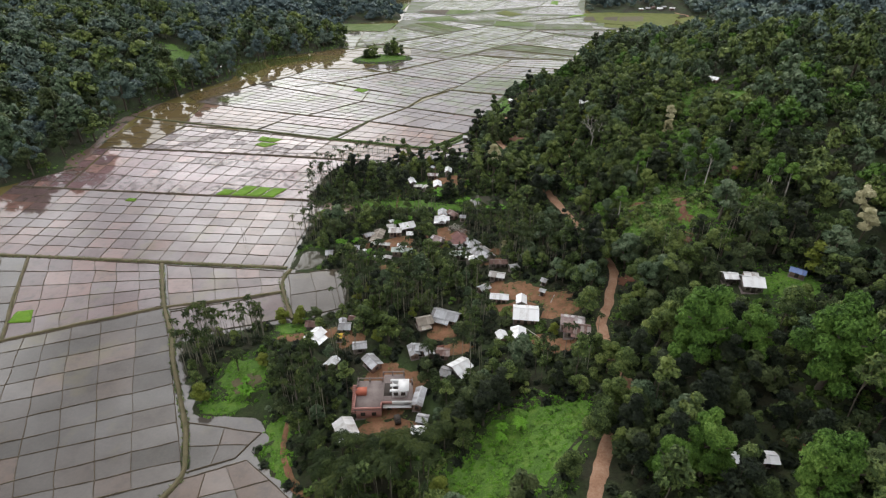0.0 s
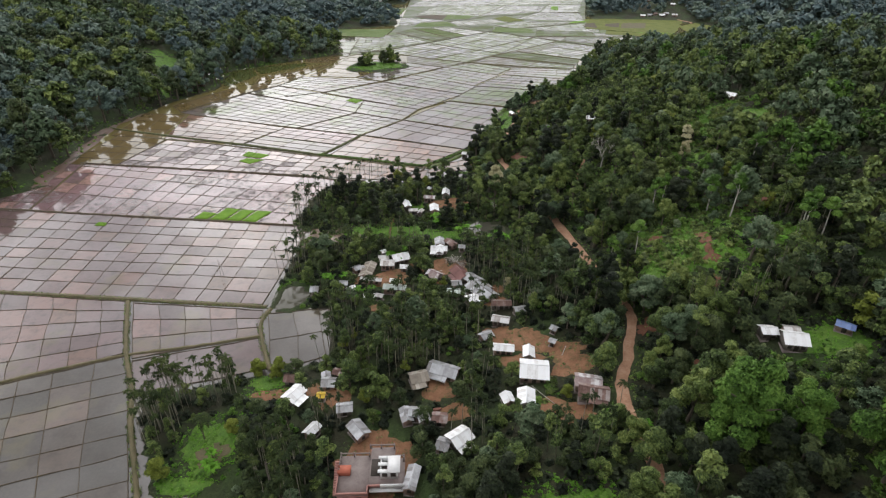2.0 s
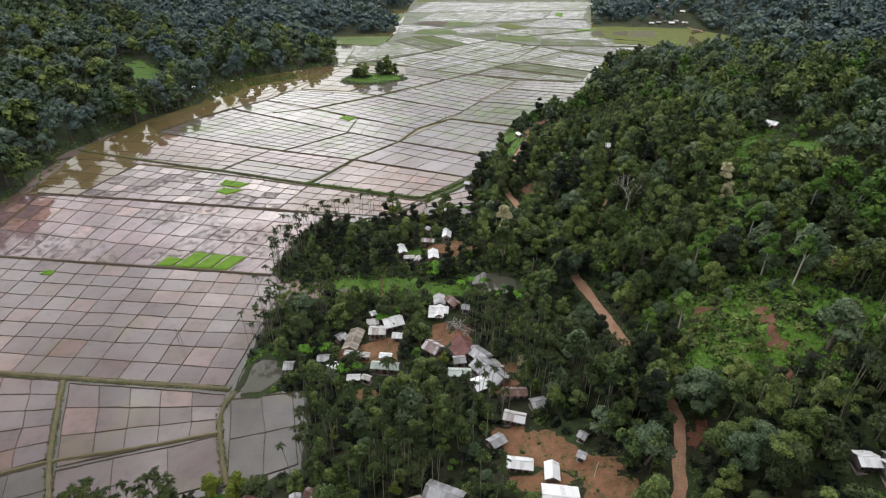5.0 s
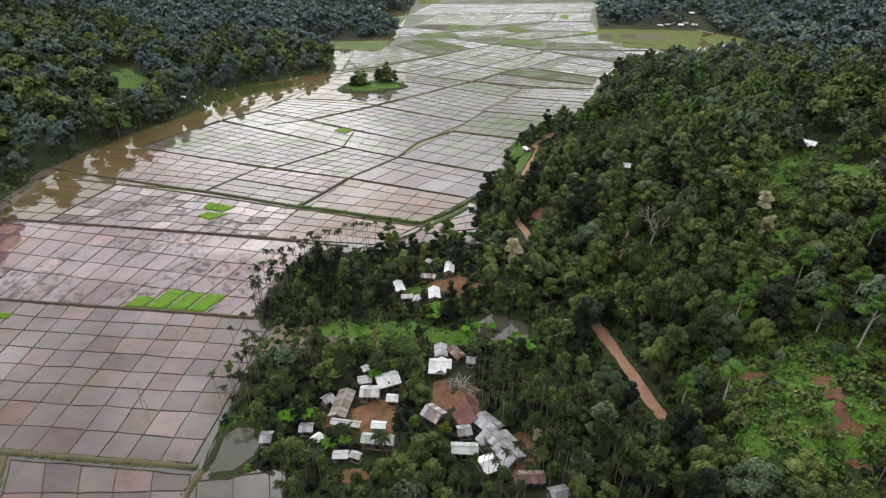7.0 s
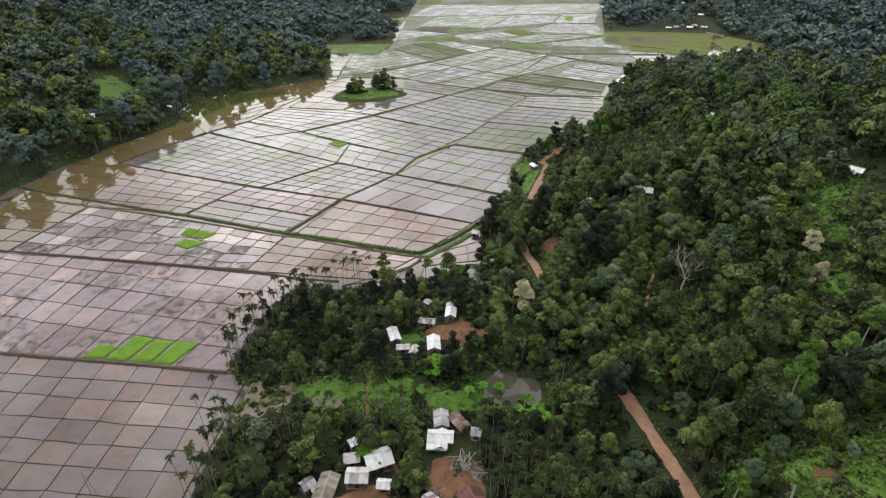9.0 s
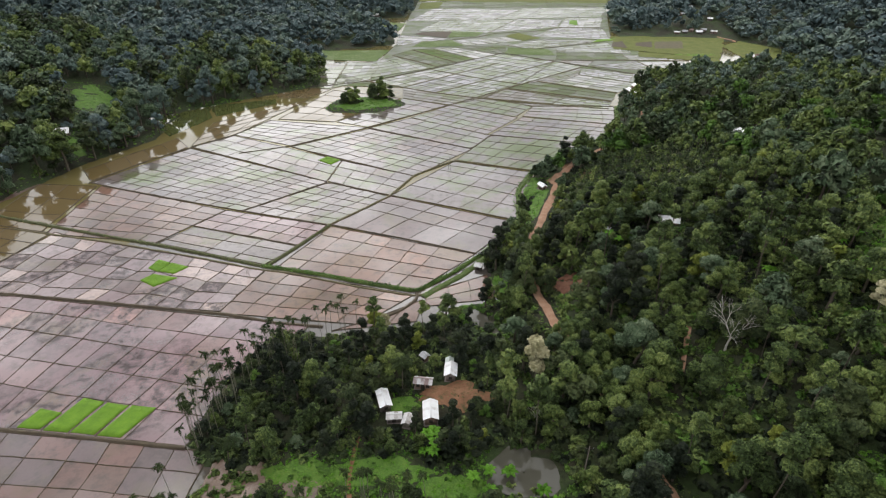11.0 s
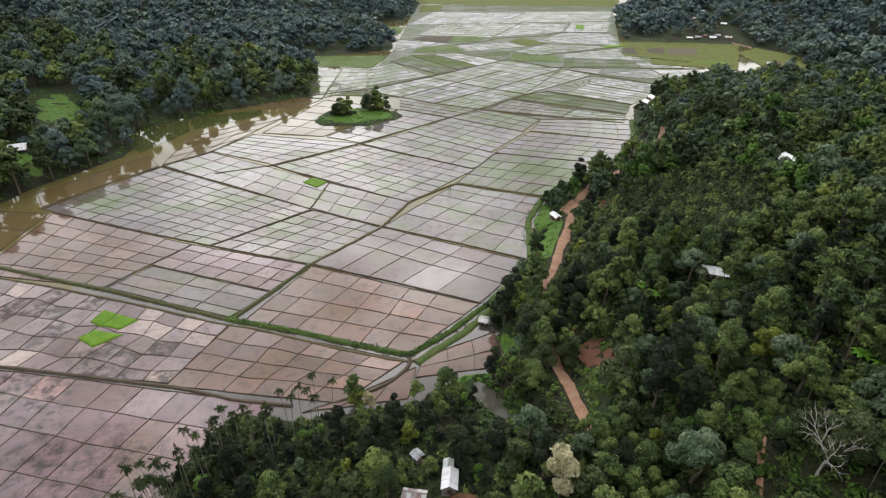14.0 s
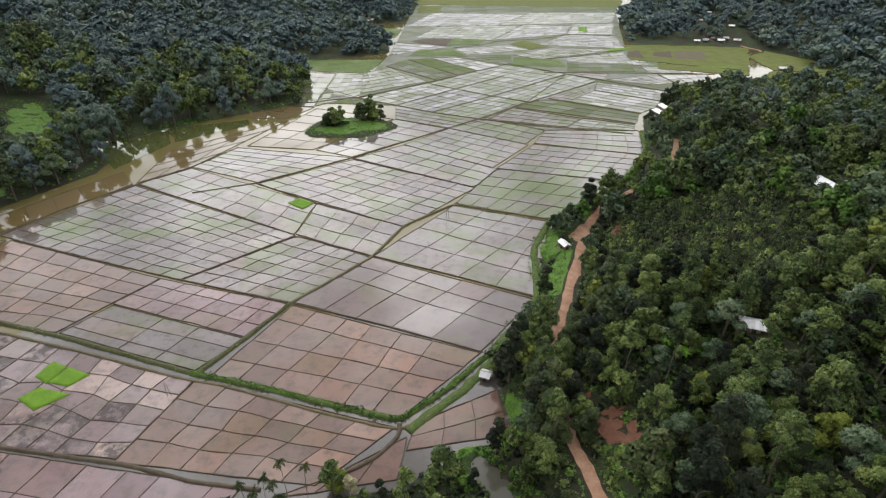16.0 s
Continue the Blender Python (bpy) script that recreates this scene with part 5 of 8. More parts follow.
def lobe(centre, radius, rng, flat=0.85, n=3):
    """A rough ball of quads, used as the dense heart of a clump of leaves."""
    if n == 2:
        v = UNIT * (1 + 0.14 * rng.uniform(-1, 1, (12, 1)))
        q = np.array([(i, j, k, k) for i in range(12) for j in range(i + 1, 12) for k in range(j + 1, 12) if max(np.linalg.norm(UNIT[i] - UNIT[j]), np.linalg.norm(UNIT[j] - UNIT[k]), np.linalg.norm(UNIT[i] - UNIT[k])) < 1.2])
        q = q[UNIT[q][:, :, 2].mean(1) > -0.5]
        return v * np.array([radius, radius, radius * flat]) + np.array(centre), q
    g, m = np.linspace(-1, 1, n), n
    v, q = [], []
    for axis in range(3):
        for s in (-1, 1):
            n = len(v)
            for a in g:
                for b in g:
                    p = np.insert(np.array([a, b]), axis, s)
                    v.append(p / np.linalg.norm(p) * (1 + 0.0 * s))
            q += [(n + i * m + j, n + i * m + j + 1, n + i * m + j + m + 1, n + i * m + j + m) for i in range(m - 1) for j in range(m - 1)]
    v, q = np.array(v), np.array(q)
    q = q[v[q][:, :, 2].mean(1) > -0.45]
    v *= (1 + 0.16 * np.sin(v[:, :1] * 5 + centre[1]) + 0.13 * np.sin(v[:, 1:2] * 6 + centre[0] * 3))
    return v * np.array([radius, radius, radius * flat]) + np.array(centre), np.array(q)


def leaves(centres, radii, count, size, rng, low=-0.35, flat=0.85):
    """Small folded leaf sprays set over the clumps, facing outward and up."""
    v, q = [], []
    which = rng.choice(len(centres), count, p=np.array(radii) ** 2 / np.sum(np.array(radii) ** 2))
    for n, k in enumerate(which):
        while True:
            d = rng.normal(size=3)
            d /= np.linalg.norm(d)
            if d[2] > low:
                break
        p = np.array(centres[k]) + d * np.array([1, 1, flat]) * radii[k] * rng.uniform(0.86, 1.14)
        up = d + np.array([0, 0, 0.45]) + rng.normal(0, 0.38, 3)
        up /= np.linalg.norm(up)
        a = np.cross(up, rng.normal(size=3))
        a /= np.linalg.norm(a)
        b = np.cross(up, a)
        s = size * rng.uniform(0.65, 1.35)
        v += [p - a * s * 0.5 + b * s * 0.34, p - a * s * 0.42 - b * s * 0.38, p + a * s * 0.66 - up * s * 0.16]
        q.append((3 * n, 3 * n + 1, 3 * n + 2, 3 * n + 2))
    return np.array(v), np.array(q)


def crown(seed, lobes, spread, tall, base, count, size, big=0.5, flat=0.85, n=3):
    """Clumps round an axis, from base upward: arrays of the crown about the tree's foot."""
    r = np.random.default_rng(seed)
    centres, radii = [], []
    for i in range(lobes):
        f = i / max(1, lobes - 1)
        a = i * 2.4 + r.uniform(-0.5, 0.5)
        out = spread * (0.62 * math.sqrt(1 - 0.75 * f)) * r.uniform(0.6, 1.15) * (0 if i == lobes - 1 else 1)
        centres.append((out * math.cos(a), out * math.sin(a), base + tall * (0.16 + 0.68 * f) * r.uniform(0.82, 1.15)))
        radii.append(spread * big * r.uniform(0.75, 1.15) * (1 - 0.25 * f))
    hearts = [lobe(c, k * (0.78 if n > 2 else 0.84), r, flat, n) for c, k in zip(centres, radii)]
    return joined(*hearts, leaves(centres, radii, count, size, r, flat=flat))


def trunk(seed, base, spread, thick=0.22, limbs=4, lean=0.3):
    r = np.random.default_rng(seed)
    top = np.array([r.normal(0, lean), r.normal(0, lean), base + 1.2])
    pieces = [tube([(0, 0, -0.6), (0, 0, 0.3), top * 0.5 + (0.1, 0, 0), top], [thick * 1.5, thick * 1.1, thick * 0.85, thick * 0.6])]
    for i in range(limbs):
        a = i * 2 * math.pi / limbs + r.uniform(-0.4, 0.4)
        end = top + np.array([math.cos(a) * spread * 0.55, math.sin(a) * spread * 0.55, r.uniform(0.8, 2.0)])
        start = top * r.uniform(0.7, 0.95)
        pieces.append(tube([start, (start + end) / 2 + (0, 0, 0.15), end], [thick * 0.5, thick * 0.35, thick * 0.16], 5))
    return joined(*pieces)


def frond(length, droop, leaflets, width, r):
    """One feather of a palm: a curved midrib with leaflets on both sides, pointing along x."""
    v, q = [], []
    s = np.linspace(0, 1, leaflets + 1)
    px, pz = length * (s - 0.25 * droop * s ** 2), length * (0.55 * s - droop * s ** 2)
    for i in range(leaflets):
        w = width * math.sin(math.pi * (0.16 + 0.8 * (i + 0.5) / leaflets)) * r.uniform(0.85, 1.1)
        for side in (-1, 1):
            n = len(v)
            root, tip = np.array([px[i], 0, pz[i]]), np.array([px[i + 1], 0, pz[i + 1]])
            out = np.array([w * 0.45, side * w, -w * 0.55])
            v += [root, root * 0.08 + tip * 0.92, root * 0.15 + tip * 0.85 + out, root * 0.75 + tip * 0.25 + out]
            q.append((n, n + 1, n + 2, n + 3))
    return np.array(v), np.array(q)


def palm(seed, tall, fronds, length, droop, width, leaflets=7, thick=0.1):
    r = np.random.default_rng(seed)
    lean = r.normal(0, 0.05 * tall, 2)
    top = np.array([*lean, tall])
    stem = tube([(0, 0, -0.5), (lean[0] * 0.1, lean[1] * 0.1, tall * 0.3), (lean[0] * 0.5, lean[1] * 0.5, tall * 0.7), top], [thick * 1.2, thick, thick * 0.9, thick * 0.8], 5)
    pieces = []
    for i in range(fronds):
        v, q = frond(length * r.uniform(0.8, 1.2), droop * r.uniform(0.7, 1.45) - (0.5 if i % 4 == 0 else 0), leaflets, width, r)
        a = i * 2.4 + r.uniform(-0.35, 0.35)
        t = np.array([[math.cos(a), -math.sin(a), 0], [math.sin(a), math.cos(a), 0], [0, 0, 1]])
        pieces.append((v @ t.T + top, q))
    return stem, joined(*pieces)


def banana(seed):
    r = np.random.default_rng(seed)
    pieces = []
    for i in range(8):
        a, n = i * 2.4 + r.uniform(-0.3, 0.3), 5
        length, wide = r.uniform(1.6, 2.4), 0.32
        s = np.linspace(0, 1, n + 1)
        x, z = length * 0.62 * s, 1.5 + length * (0.85 * s - 0.75 * s ** 2)
        half = wide * np.sin(np.pi * (0.08 + 0.87 * s))
        v = np.array([(x[k], e * half[k], z[k] - 0.4 * abs(e) * half[k]) for k in range(n + 1) for e in (-1, 0, 1)])
        q = np.array([(k * 3 + e, k * 3 + e + 1, k * 3 + e + 4, k * 3 + e + 3) for k in range(n) for e in range(2)])
        t = np.array([[math.cos(a), -math.sin(a), 0], [math.sin(a), math.cos(a), 0], [0, 0, 1]])
        pieces.append((v @ t.T, q))
    return tube([(0, 0, -0.3), (0, 0, 0.8), (0.05, 0, 1.7)], [0.16, 0.13, 0.09], 6), joined(*pieces)


def tree_kind(label, category, group, stem, stem_mat, top, top_mat, name="tree"):
    """The first of a kind, kept as the pattern that the others are copied from."""
    root = tagged(new(name), label, category, group)
    part("trunk", stem, stem_mat, root)
    part("crown", top, top_mat, root)
    return root


def set_down(kind, x, y, turn, size, tall=None, z=None):
    z = float(ground_z(x, y)) if z is None else z
    kind_scale = (size, size, size if tall is None else tall)
    ob = copy_thing(kind, Matrix.Translation((x, y, z)) @ Matrix.Rotation(turn, 4, "Z"))
    ob.scale = kind_scale
    return ob


WOOD = "trees of wood and village"
FORMS = []  # of each broadleaf kind: the pattern, its trunk and crown, its leaves


def broadleaf(label, seed, base, spread, tall, lobes, count, size, leaf, bark=BARK, thick=0.22, flat=0.85, big=0.5):
    stem, top = trunk(seed, base, spread, thick, 4), crown(200 + seed, lobes, spread, tall, base, count, size, big, flat)
    plainer = crown(200 + seed, lobes - 3 if lobes > 6 else lobes, spread, tall, base, int(count * 0.36), size * 1.36, big * 1.08, flat, 2)
    FORMS.append((tree_kind(label, "tree", WOOD, stem, bark, top, leaf), stem, plainer, leaf))
    return FORMS[-1][0]


broad = [broadleaf("mid-green broadleaf tree with clumped uneven crown", 0, 1.6, 3.2, 5.6, 9, 1750, 0.42, LEAF, big=0.42),
         broadleaf("dark green broadleaf tree with dense rounded crown", 1, 1.2, 2.9, 5.6, 8, 1700, 0.42, LEAF_DARK, big=0.46),
         broadleaf("olive-green broadleaf tree with loose crown", 2, 2.0, 3.0, 5.6, 10, 1700, 0.41, LEAF_OLIVE, flat=0.8, big=0.36),
         broadleaf("grey-green broadleaf tree with spreading crown", 3, 2.4, 3.5, 5.0, 11, 1850, 0.42, LEAF_GREY, flat=0.7, big=0.36),
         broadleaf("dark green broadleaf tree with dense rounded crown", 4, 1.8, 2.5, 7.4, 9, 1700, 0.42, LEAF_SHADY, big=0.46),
         broadleaf("mid-green broadleaf tree with clumped uneven crown", 5, 1.4, 2.6, 6.4, 9, 1600, 0.4, LEAF, big=0.42),
         broadleaf("olive-green broadleaf tree with loose crown", 6, 1.0, 2.3, 4.8, 8, 1400, 0.4, LEAF_OLIVE, big=0.42)]
slim = [broadleaf("tall slender tree with small high crown", 20 + s, 6.6, 1.7, 4.2, 5, 700, 0.42, LEAF, BARK, 0.09) for s in range(2)]
tall = [broadleaf("tall tree with straight pale trunk and light-green crown", 50 + s, 6.5, 2.6, 4.2, 7, 1300, 0.4, LEAF_LIME, DEAD_WOOD, 0.17, 0.75, 0.42) for s in range(2)]
lime = [tree_kind("large tree with fresh light-green crown in tiers", "tree", WOOD, trunk(30 + s, 4.5, 5.2, 0.34, 5), BARK, crown(250 + s, 24, 5.0, 8.6, 1.4, 6800, 0.4, 0.27, 0.78), LEAF_LIME) for s in range(2)]
yellowish = broadleaf("young tree with yellow-green foliage", 41, 0.8, 2.2, 4.2, 7, 850, 0.44, LEAF_YELLOW, thick=0.14)
blossom = broadleaf("tree covered in cream-coloured blossom", 42, 2.0, 2.0, 6.0, 8, 1000, 0.42, LEAF_PALE, thick=0.16)
areca, areca_forms = [], []
for s in range(4):
    stem, top = palm(300 + s, 9.6 + s * 0.6, 10, 1.35, 0.95, 0.3, 6, 0.065)
    areca_forms.append((stem, top))
    areca.append(tree_kind("slender areca palm with pale trunk and small feathery crown", "palm", "areca palms", stem, PALE_BARK, top, LEAF_PALM, "areca_palm"))
coco = []
for s in range(2):
    stem, top = palm(320 + s, 6.0 + s * 2, 14, 3.0, 0.95, 0.6, 11, 0.14)
    coco.append(tree_kind("broad feather palm with long arching fronds", "palm", "feather palms", stem, BARK, top, LEAF_PALM, "feather_palm"))
plantain = [tree_kind("banana plant with broad arching leaves", "banana plant", "banana plants", *(lambda p: (p[0], GRASS_BANK, p[1], LEAF_BRIGHT))(banana(340 + s)), name="banana_plant") for s in range(2)]
KINDS = broad + slim + tall + lime + [yellowish, blossom] + areca + coco + plantain

plant = np.random.default_rng(5)


def free(x, y, bank_gap, road_gap=3.4, extra=0.0):
    x, y = np.asarray(x, float), np.asarray(y, float)
    ok = (from_bank(x, y) > bank_gap) & (to_line(x, y, ROAD)[0] > road_gap)
    for pond in PONDS:
        ok &= in_pond(x, y, pond) > 1.4
    for ox, oy, rad in OPEN:
        ok &= (x - ox) ** 2 + (y - oy) ** 2 > (rad + extra) ** 2
    return ok


def jittered(x0, x1, y0, y1, step, rng):
    x, y = np.meshgrid(np.arange(x0, x1, step), np.arange(y0, y1, step * 0.87))
    x = x + (np.arange(len(x)) % 2)[:, None] * step / 2
    return (x + rng.uniform(-0.38, 0.38, x.shape) * step).ravel(), (y + rng.uniform(-0.38, 0.38, y.shape) * step).ravel()


# ---- houses ----
build = np.random.default_rng(11)
SHEETS = {}
HOMES = [(91, 205), (97, 206), (87, 214), (96, 231), (102, 229), (62, 146), (68, 143), (74, 142), (80, 145), (66, 151), (72, 152), (78, 152), (60, 155), (84, 158), (9, 249), (12, 245), (15, 241), (17, 237)]  # houses and clearings, with low growth before them


def tin_sheet(length, material, wide=0.92):
    """One corrugated sheet that slopes down along -y from the ridge line; shared by sheets of one size."""
    key = (round(length, 1), material.name)
    if key not in SHEETS:
        n = 8
        x = np.linspace(-wide / 2, wide / 2, n + 1)
        z = 0.035 * (np.arange(n + 1) % 2)
        v = [(x[i], y, z[i] + up) for y, up in ((0, 0), (-length, 0)) for i in range(n + 1)]
        q = [(i, i + 1, n + 2 + i, n + 1 + i) for i in range(n)]
        SHEETS[key] = mesh_of("roof_sheet", np.array(v, float), np.array(q), material)
    return SHEETS[key]


HOUSE_SPOTS = []


def off_houses(x, y, gap=0.0):
    keep = np.ones(np.shape(x), bool)
    for hx, hy, rad in HOUSE_SPOTS:
        keep &= (x - hx) ** 2 + (y - hy) ** 2 > (rad + gap) ** 2
    return keep


def house(x, y, deg, w, l, roof, eave=None, wall=None):
    """A gabled village house: ridge along its own x axis."""
    HOUSE_SPOTS.append((x, y, max(w, l) * 0.5 + 0.5))
    w = w * 0.88
    small = w * l < 12
    eave = (1.7 if small else 2.15) if eave is None else eave
    wall = (WALL_BOARD if build.random() < 0.45 else WALL_MUD) if wall is None else wall
    rise = w * build.uniform(0.2, 0.3)
    tone = {"white_tin": "bright white tin", "weathered_pale_tin": "weathered pale tin", "grey_tin": "grey tin", "rusted_tin": "rusted tin", "oxide_red_tin": "dark red tin",
            "patched_tin": "patched rusty and white tin", "pale_green_tin": "pale green tin", "blue_tin": "blue tin", "yellow_sheet": "yellow sheet", "old_thatch_and_boards": "old grey thatch and boards"}[roof.name]
    root = tagged(new("shed" if small else "house"), ("small shed" if small else "village house") + " with gabled " + tone + " roof", "shed" if small else "house", "village houses")
    cs = [(sx * l / 2, sy * w / 2) for sx in (-1, 1) for sy in (-1, 1)]
    a = radians(deg)
    zs = [float(ground_z(x + px * math.cos(a) - py * math.sin(a), y + px * math.sin(a) + py * math.cos(a))) for px, py in cs]
    z0 = max(min(zs), sum(zs) / 4 - 0.5)
    root.matrix_world = Matrix.Translation((x, y, z0)) @ Matrix.Rotation(a, 4, "Z")
    drop = z0 - min(zs) + 0.6
    hw, hl = w / 2 - 0.45, l / 2 - 0.4
    part("plinth", box(-hl - 0.25, -hw - 0.25, -drop, hl + 0.25, hw + 0.25, 0.28), CONCRETE, root)
    peak = eave + rise * hw / (w / 2)
    part("wall", joined(box(-hl, -hw, 0.28, hl, -hw + 0.12, eave), box(-hl, hw - 0.12, 0.28, hl, hw, eave), box(-hl, -hw + 0.12, 0.28, -hl + 0.12, hw - 0.12, eave), box(hl - 0.12, -hw + 0.12, 0.28, hl, hw - 0.12, eave)), wall, root)
    for s in (-1, 1):
        ends = [(s * hl - s * d, y, z) for d in (0, 0.1) for y, z in ((-hw, eave), (hw, eave), (0.05, peak), (-0.05, peak))]
        part("gable", (np.array(ends), np.array([(0, 1, 2, 3), (7, 6, 5, 4), (1, 5, 6, 2), (0, 3, 7, 4)])), wall, root)
    side = -1 if math.cos(a) > 0 else 1
    part("door", box(-0.45, side * hw - 0.05, 0.28, 0.45, side * hw + 0.05, min(2.05, eave - 0.08)), DARK_WOOD, root)
    if not small:
        for dx in (-hl * 0.6, hl * 0.6):
            part("window", box(dx - 0.4, side * hw - 0.05, 0.95, dx + 0.4, side * hw + 0.05, 1.75), DARK_WOOD, root)
        part("window", box(hl - 0.05, -0.4, 0.95, hl + 0.05, 0.4, 1.75), DARK_WOOD, root)
    slope = math.hypot(w / 2, rise)
    tilt = math.atan2(rise, w / 2)
    n = max(2, int(round(l / 0.85)))
    top = part("roof", joined(box(-l / 2, -0.16, eave + rise + 0.03, l / 2, 0.16, eave + rise + 0.09), box(-hl, -0.05, eave + rise - 0.16, hl, 0.05, eave + rise - 0.02)), roof, root)
    for turn in (0, 1):
        for k in range(n):
            at = -l / 2 + (k + 0.5) * l / n
            m = Matrix.Rotation(math.pi * turn, 4, "Z") @ Matrix.Translation((at, 0, eave + rise + 0.03 + 0.02 * (k % 2) + build.uniform(0, 0.02))) @ Matrix.Rotation(tilt + build.uniform(-0.012, 0.012), 4, "X") @ Matrix.Rotation(build.uniform(-0.012, 0.012), 4, "Z")
            part("roof_sheet", tin_sheet(slope, roof), roof, top, at=m)
    if w * l > 17 and build.random() < 0.4:  # a lower roof on posts along the front
        deep, m = build.uniform(1.2, 1.9), max(2, int(round(l * 0.7 / 0.85)))
        start = build.choice((-1, 1)) * l * 0.12
        beam = side * (w / 2 - 0.3 + deep * 0.93)
        porch = part("porch", box(start - m * 0.42, beam - 0.04, eave - 0.38, start + m * 0.42, beam + 0.04, eave - 0.3), DARK_WOOD, root)
        for k in range(m):
            at = start + (k - (m - 1) / 2) * 0.85
            part("awning_sheet", tin_sheet(deep, roof), roof, porch, at=Matrix.Translation((at, side * (w / 2 - 0.25), eave - 0.06)) @ Matrix.Rotation(0 if side < 0 else math.pi, 4, "Z") @ Matrix.Rotation(0.16 + build.uniform(-0.02, 0.02), 4, "X"))
        for k in (-1, 1):
            px, py = start + k * (m * 0.425 - 0.15), side * (w / 2 - 0.3 + deep * 0.93)
            part("post", box(px - 0.05, py - 0.05, -drop, px + 0.05, py + 0.05, eave - 0.38), DARK_WOOD, porch)
    OPEN.append((x, y, max(w, l) * 0.42 + 0.2)), HOMES.append((x, y))
    if not small:
        OPEN.append((x, y - 3.6, 1.5))
    return root


house(-19.8, 78.3, -63, 5.2, 5.6, pale)
house(-4.7, 86.4, -100, 3.0, 5.6, grey)
house(-3.7, 80.6, -12, 3.0, 2.6, grey)
house(-4.4, 77.4, -6, 3.0, 3.1, white)
house(-26.7, 99.5, 61, 3.2, 3.7, white)
house(-16.7, 98.9, -51, 4.0, 4.8, grey)
house(-6.8, 102.4, -74, 3.0, 4.2, grey)
house(-3.1, 102.2, -74, 3.0, 3.7, grey)
house(0.5, 101.6, -6, 3.5, 3.5, rust)
house(4.6, 95.5, 38, 5.0, 4.8, white)
house(1.3, 94.3, -19, 4.0, 2.9, grey)
house(-32.9, 109.6, 60, 4.5, 5.0, white)
house(-25.8, 113.8, -1, 4.0, 3.4, grey)
house(-27.0, 116.6, -76, 2.6, 2.9, grey)
house(-24.4, 118.1, -18, 2.8, 2.5, rust)
house(-35.4, 116.7, -5, 3.4, 3.8, rust)
house(-26.6, 109.1, -0, 2.4, 2.1, yellow)
house(1.3, 116.1, -22, 5.0, 7.4, grey)
house(-4.6, 113.4, 18, 4.6, 4.4, straw)
house(-20.7, 105.5, 9, 3.5, 3.7, grey)
house(-5.0, 102.9, -5, 3.5, 4.2, grey)
house(22.0, 112.7, -7, 7.5, 6.6, white)
house(21.7, 119.4, -96, 3.4, 4.0, white)
house(19.1, 104.1, -96, 4.6, 4.8, white)
house(15.2, 104.7, -74, 3.2, 3.1, white)
house(16.4, 134.6, -15, 3.6, 4.7, pale)
house(15.9, 121.7, -7, 3.4, 5.2, white)
house(32.8, 106.9, -12, 5.0, 5.9, patch)
house(33.2, 103.6, -13, 5.0, 6.4, rust)
house(29.0, 127.0, -38, 2.4, 2.0, grey)
house(27.9, 122.6, -30, 2.2, 1.9, grey)
house(12.1, 128.5, 35, 3.4, 3.5, grey)
house(22.0, 138.1, 14, 3.6, 3.7, grey)
house(17.2, 142.2, -0, 3.4, 5.7, rust)
house(72.1, 113.0, -3, 4.0, 3.7, white)
house(76.0, 110.0, -9, 6.0, 5.2, white)
house(76.8, 112.7, -8, 3.6, 3.5, pale)
house(88.8, 113.3, -37, 3.4, 3.8, blue)
house(47.3, 65.6, 2, 4.6, 3.8, grey)
house(51.4, 62.4, -7, 3.0, 2.0, white)
house(57.0, 61.8, -6, 3.2, 3.1, white)
house(-13.1, 171.2, 23, 5.5, 5.6, white)
house(-16.7, 166.7, -0, 4.4, 4.6, pale)
house(-11.3, 165.2, -4, 3.0, 2.9, white)
house(-18.6, 171.5, 10, 3.2, 3.4, pale)
house(-19.0, 175.7, 32, 2.6, 2.1, white)
house(-22.6, 163.3, -98, 4.6, 8.2, straw)
house(-26.5, 165.7, 42, 3.2, 2.9, grey)
house(-29.5, 157.1, 2, 3.2, 3.0, grey)
house(-26.4, 154.0, 49, 3.2, 2.2, white)
house(-20.8, 157.2, -8, 2.1, 6.6, pale)
house(-13.6, 157, -4, 2.5, 3.2, white)
house(-13.3, 152.8, -5, 3.3, 7.0, mint)
house(-20.6, 149.2, 3, 2.4, 3.2, white)
house(-17.4, 148.8, -20, 2.2, 2.4, pale)
house(-37.9, 155.2, 2, 4.0, 2.6, grey)
house(-1.7, 160.5, -38, 5.0, 4.6, patch)
house(6.4, 160.8, -64, 5.6, 6.8, red)
house(10.3, 157.0, -46, 5.0, 5.9, grey)
house(12.3, 150.4, -53, 6.5, 9.6, grey)
house(4.9, 150.2, -2, 3.6, 5.6, mint)
house(9.5, 146.5, 26, 5.0, 3.5, white)
house(13.9, 153.4, -53, 3.4, 3.7, pale)
house(5.0, 155.4, 9, 3.4, 3.0, grey)
house(-0.4, 177.2, -3, 4.0, 5.6, white)
house(-0.2, 176.4, -93, 3.2, 5.0, white)
house(-0.3, 182.3, -87, 4.0, 4.8, grey)
house(3.6, 181.5, -54, 3.6, 4.7, rust)
house(7.3, 178.5, -7, 3.0, 2.2, grey)
house(-13.4, 211.2, -72, 3.4, 5.6, white)
house(-4.6, 216.6, -7, 3.0, 4.6, patch)
house(1.9, 219.4, -93, 3.6, 4.6, white)
house(1.6, 223.2, -93, 2.4, 2.2, mint)
house(-2.6, 207.6, -86, 4.1, 5.6, white)
house(-7.6, 205.4, 80, 2.6, 3.0, pale)
house(-10.6, 206.2, 5, 2.6, 3.6, pale)
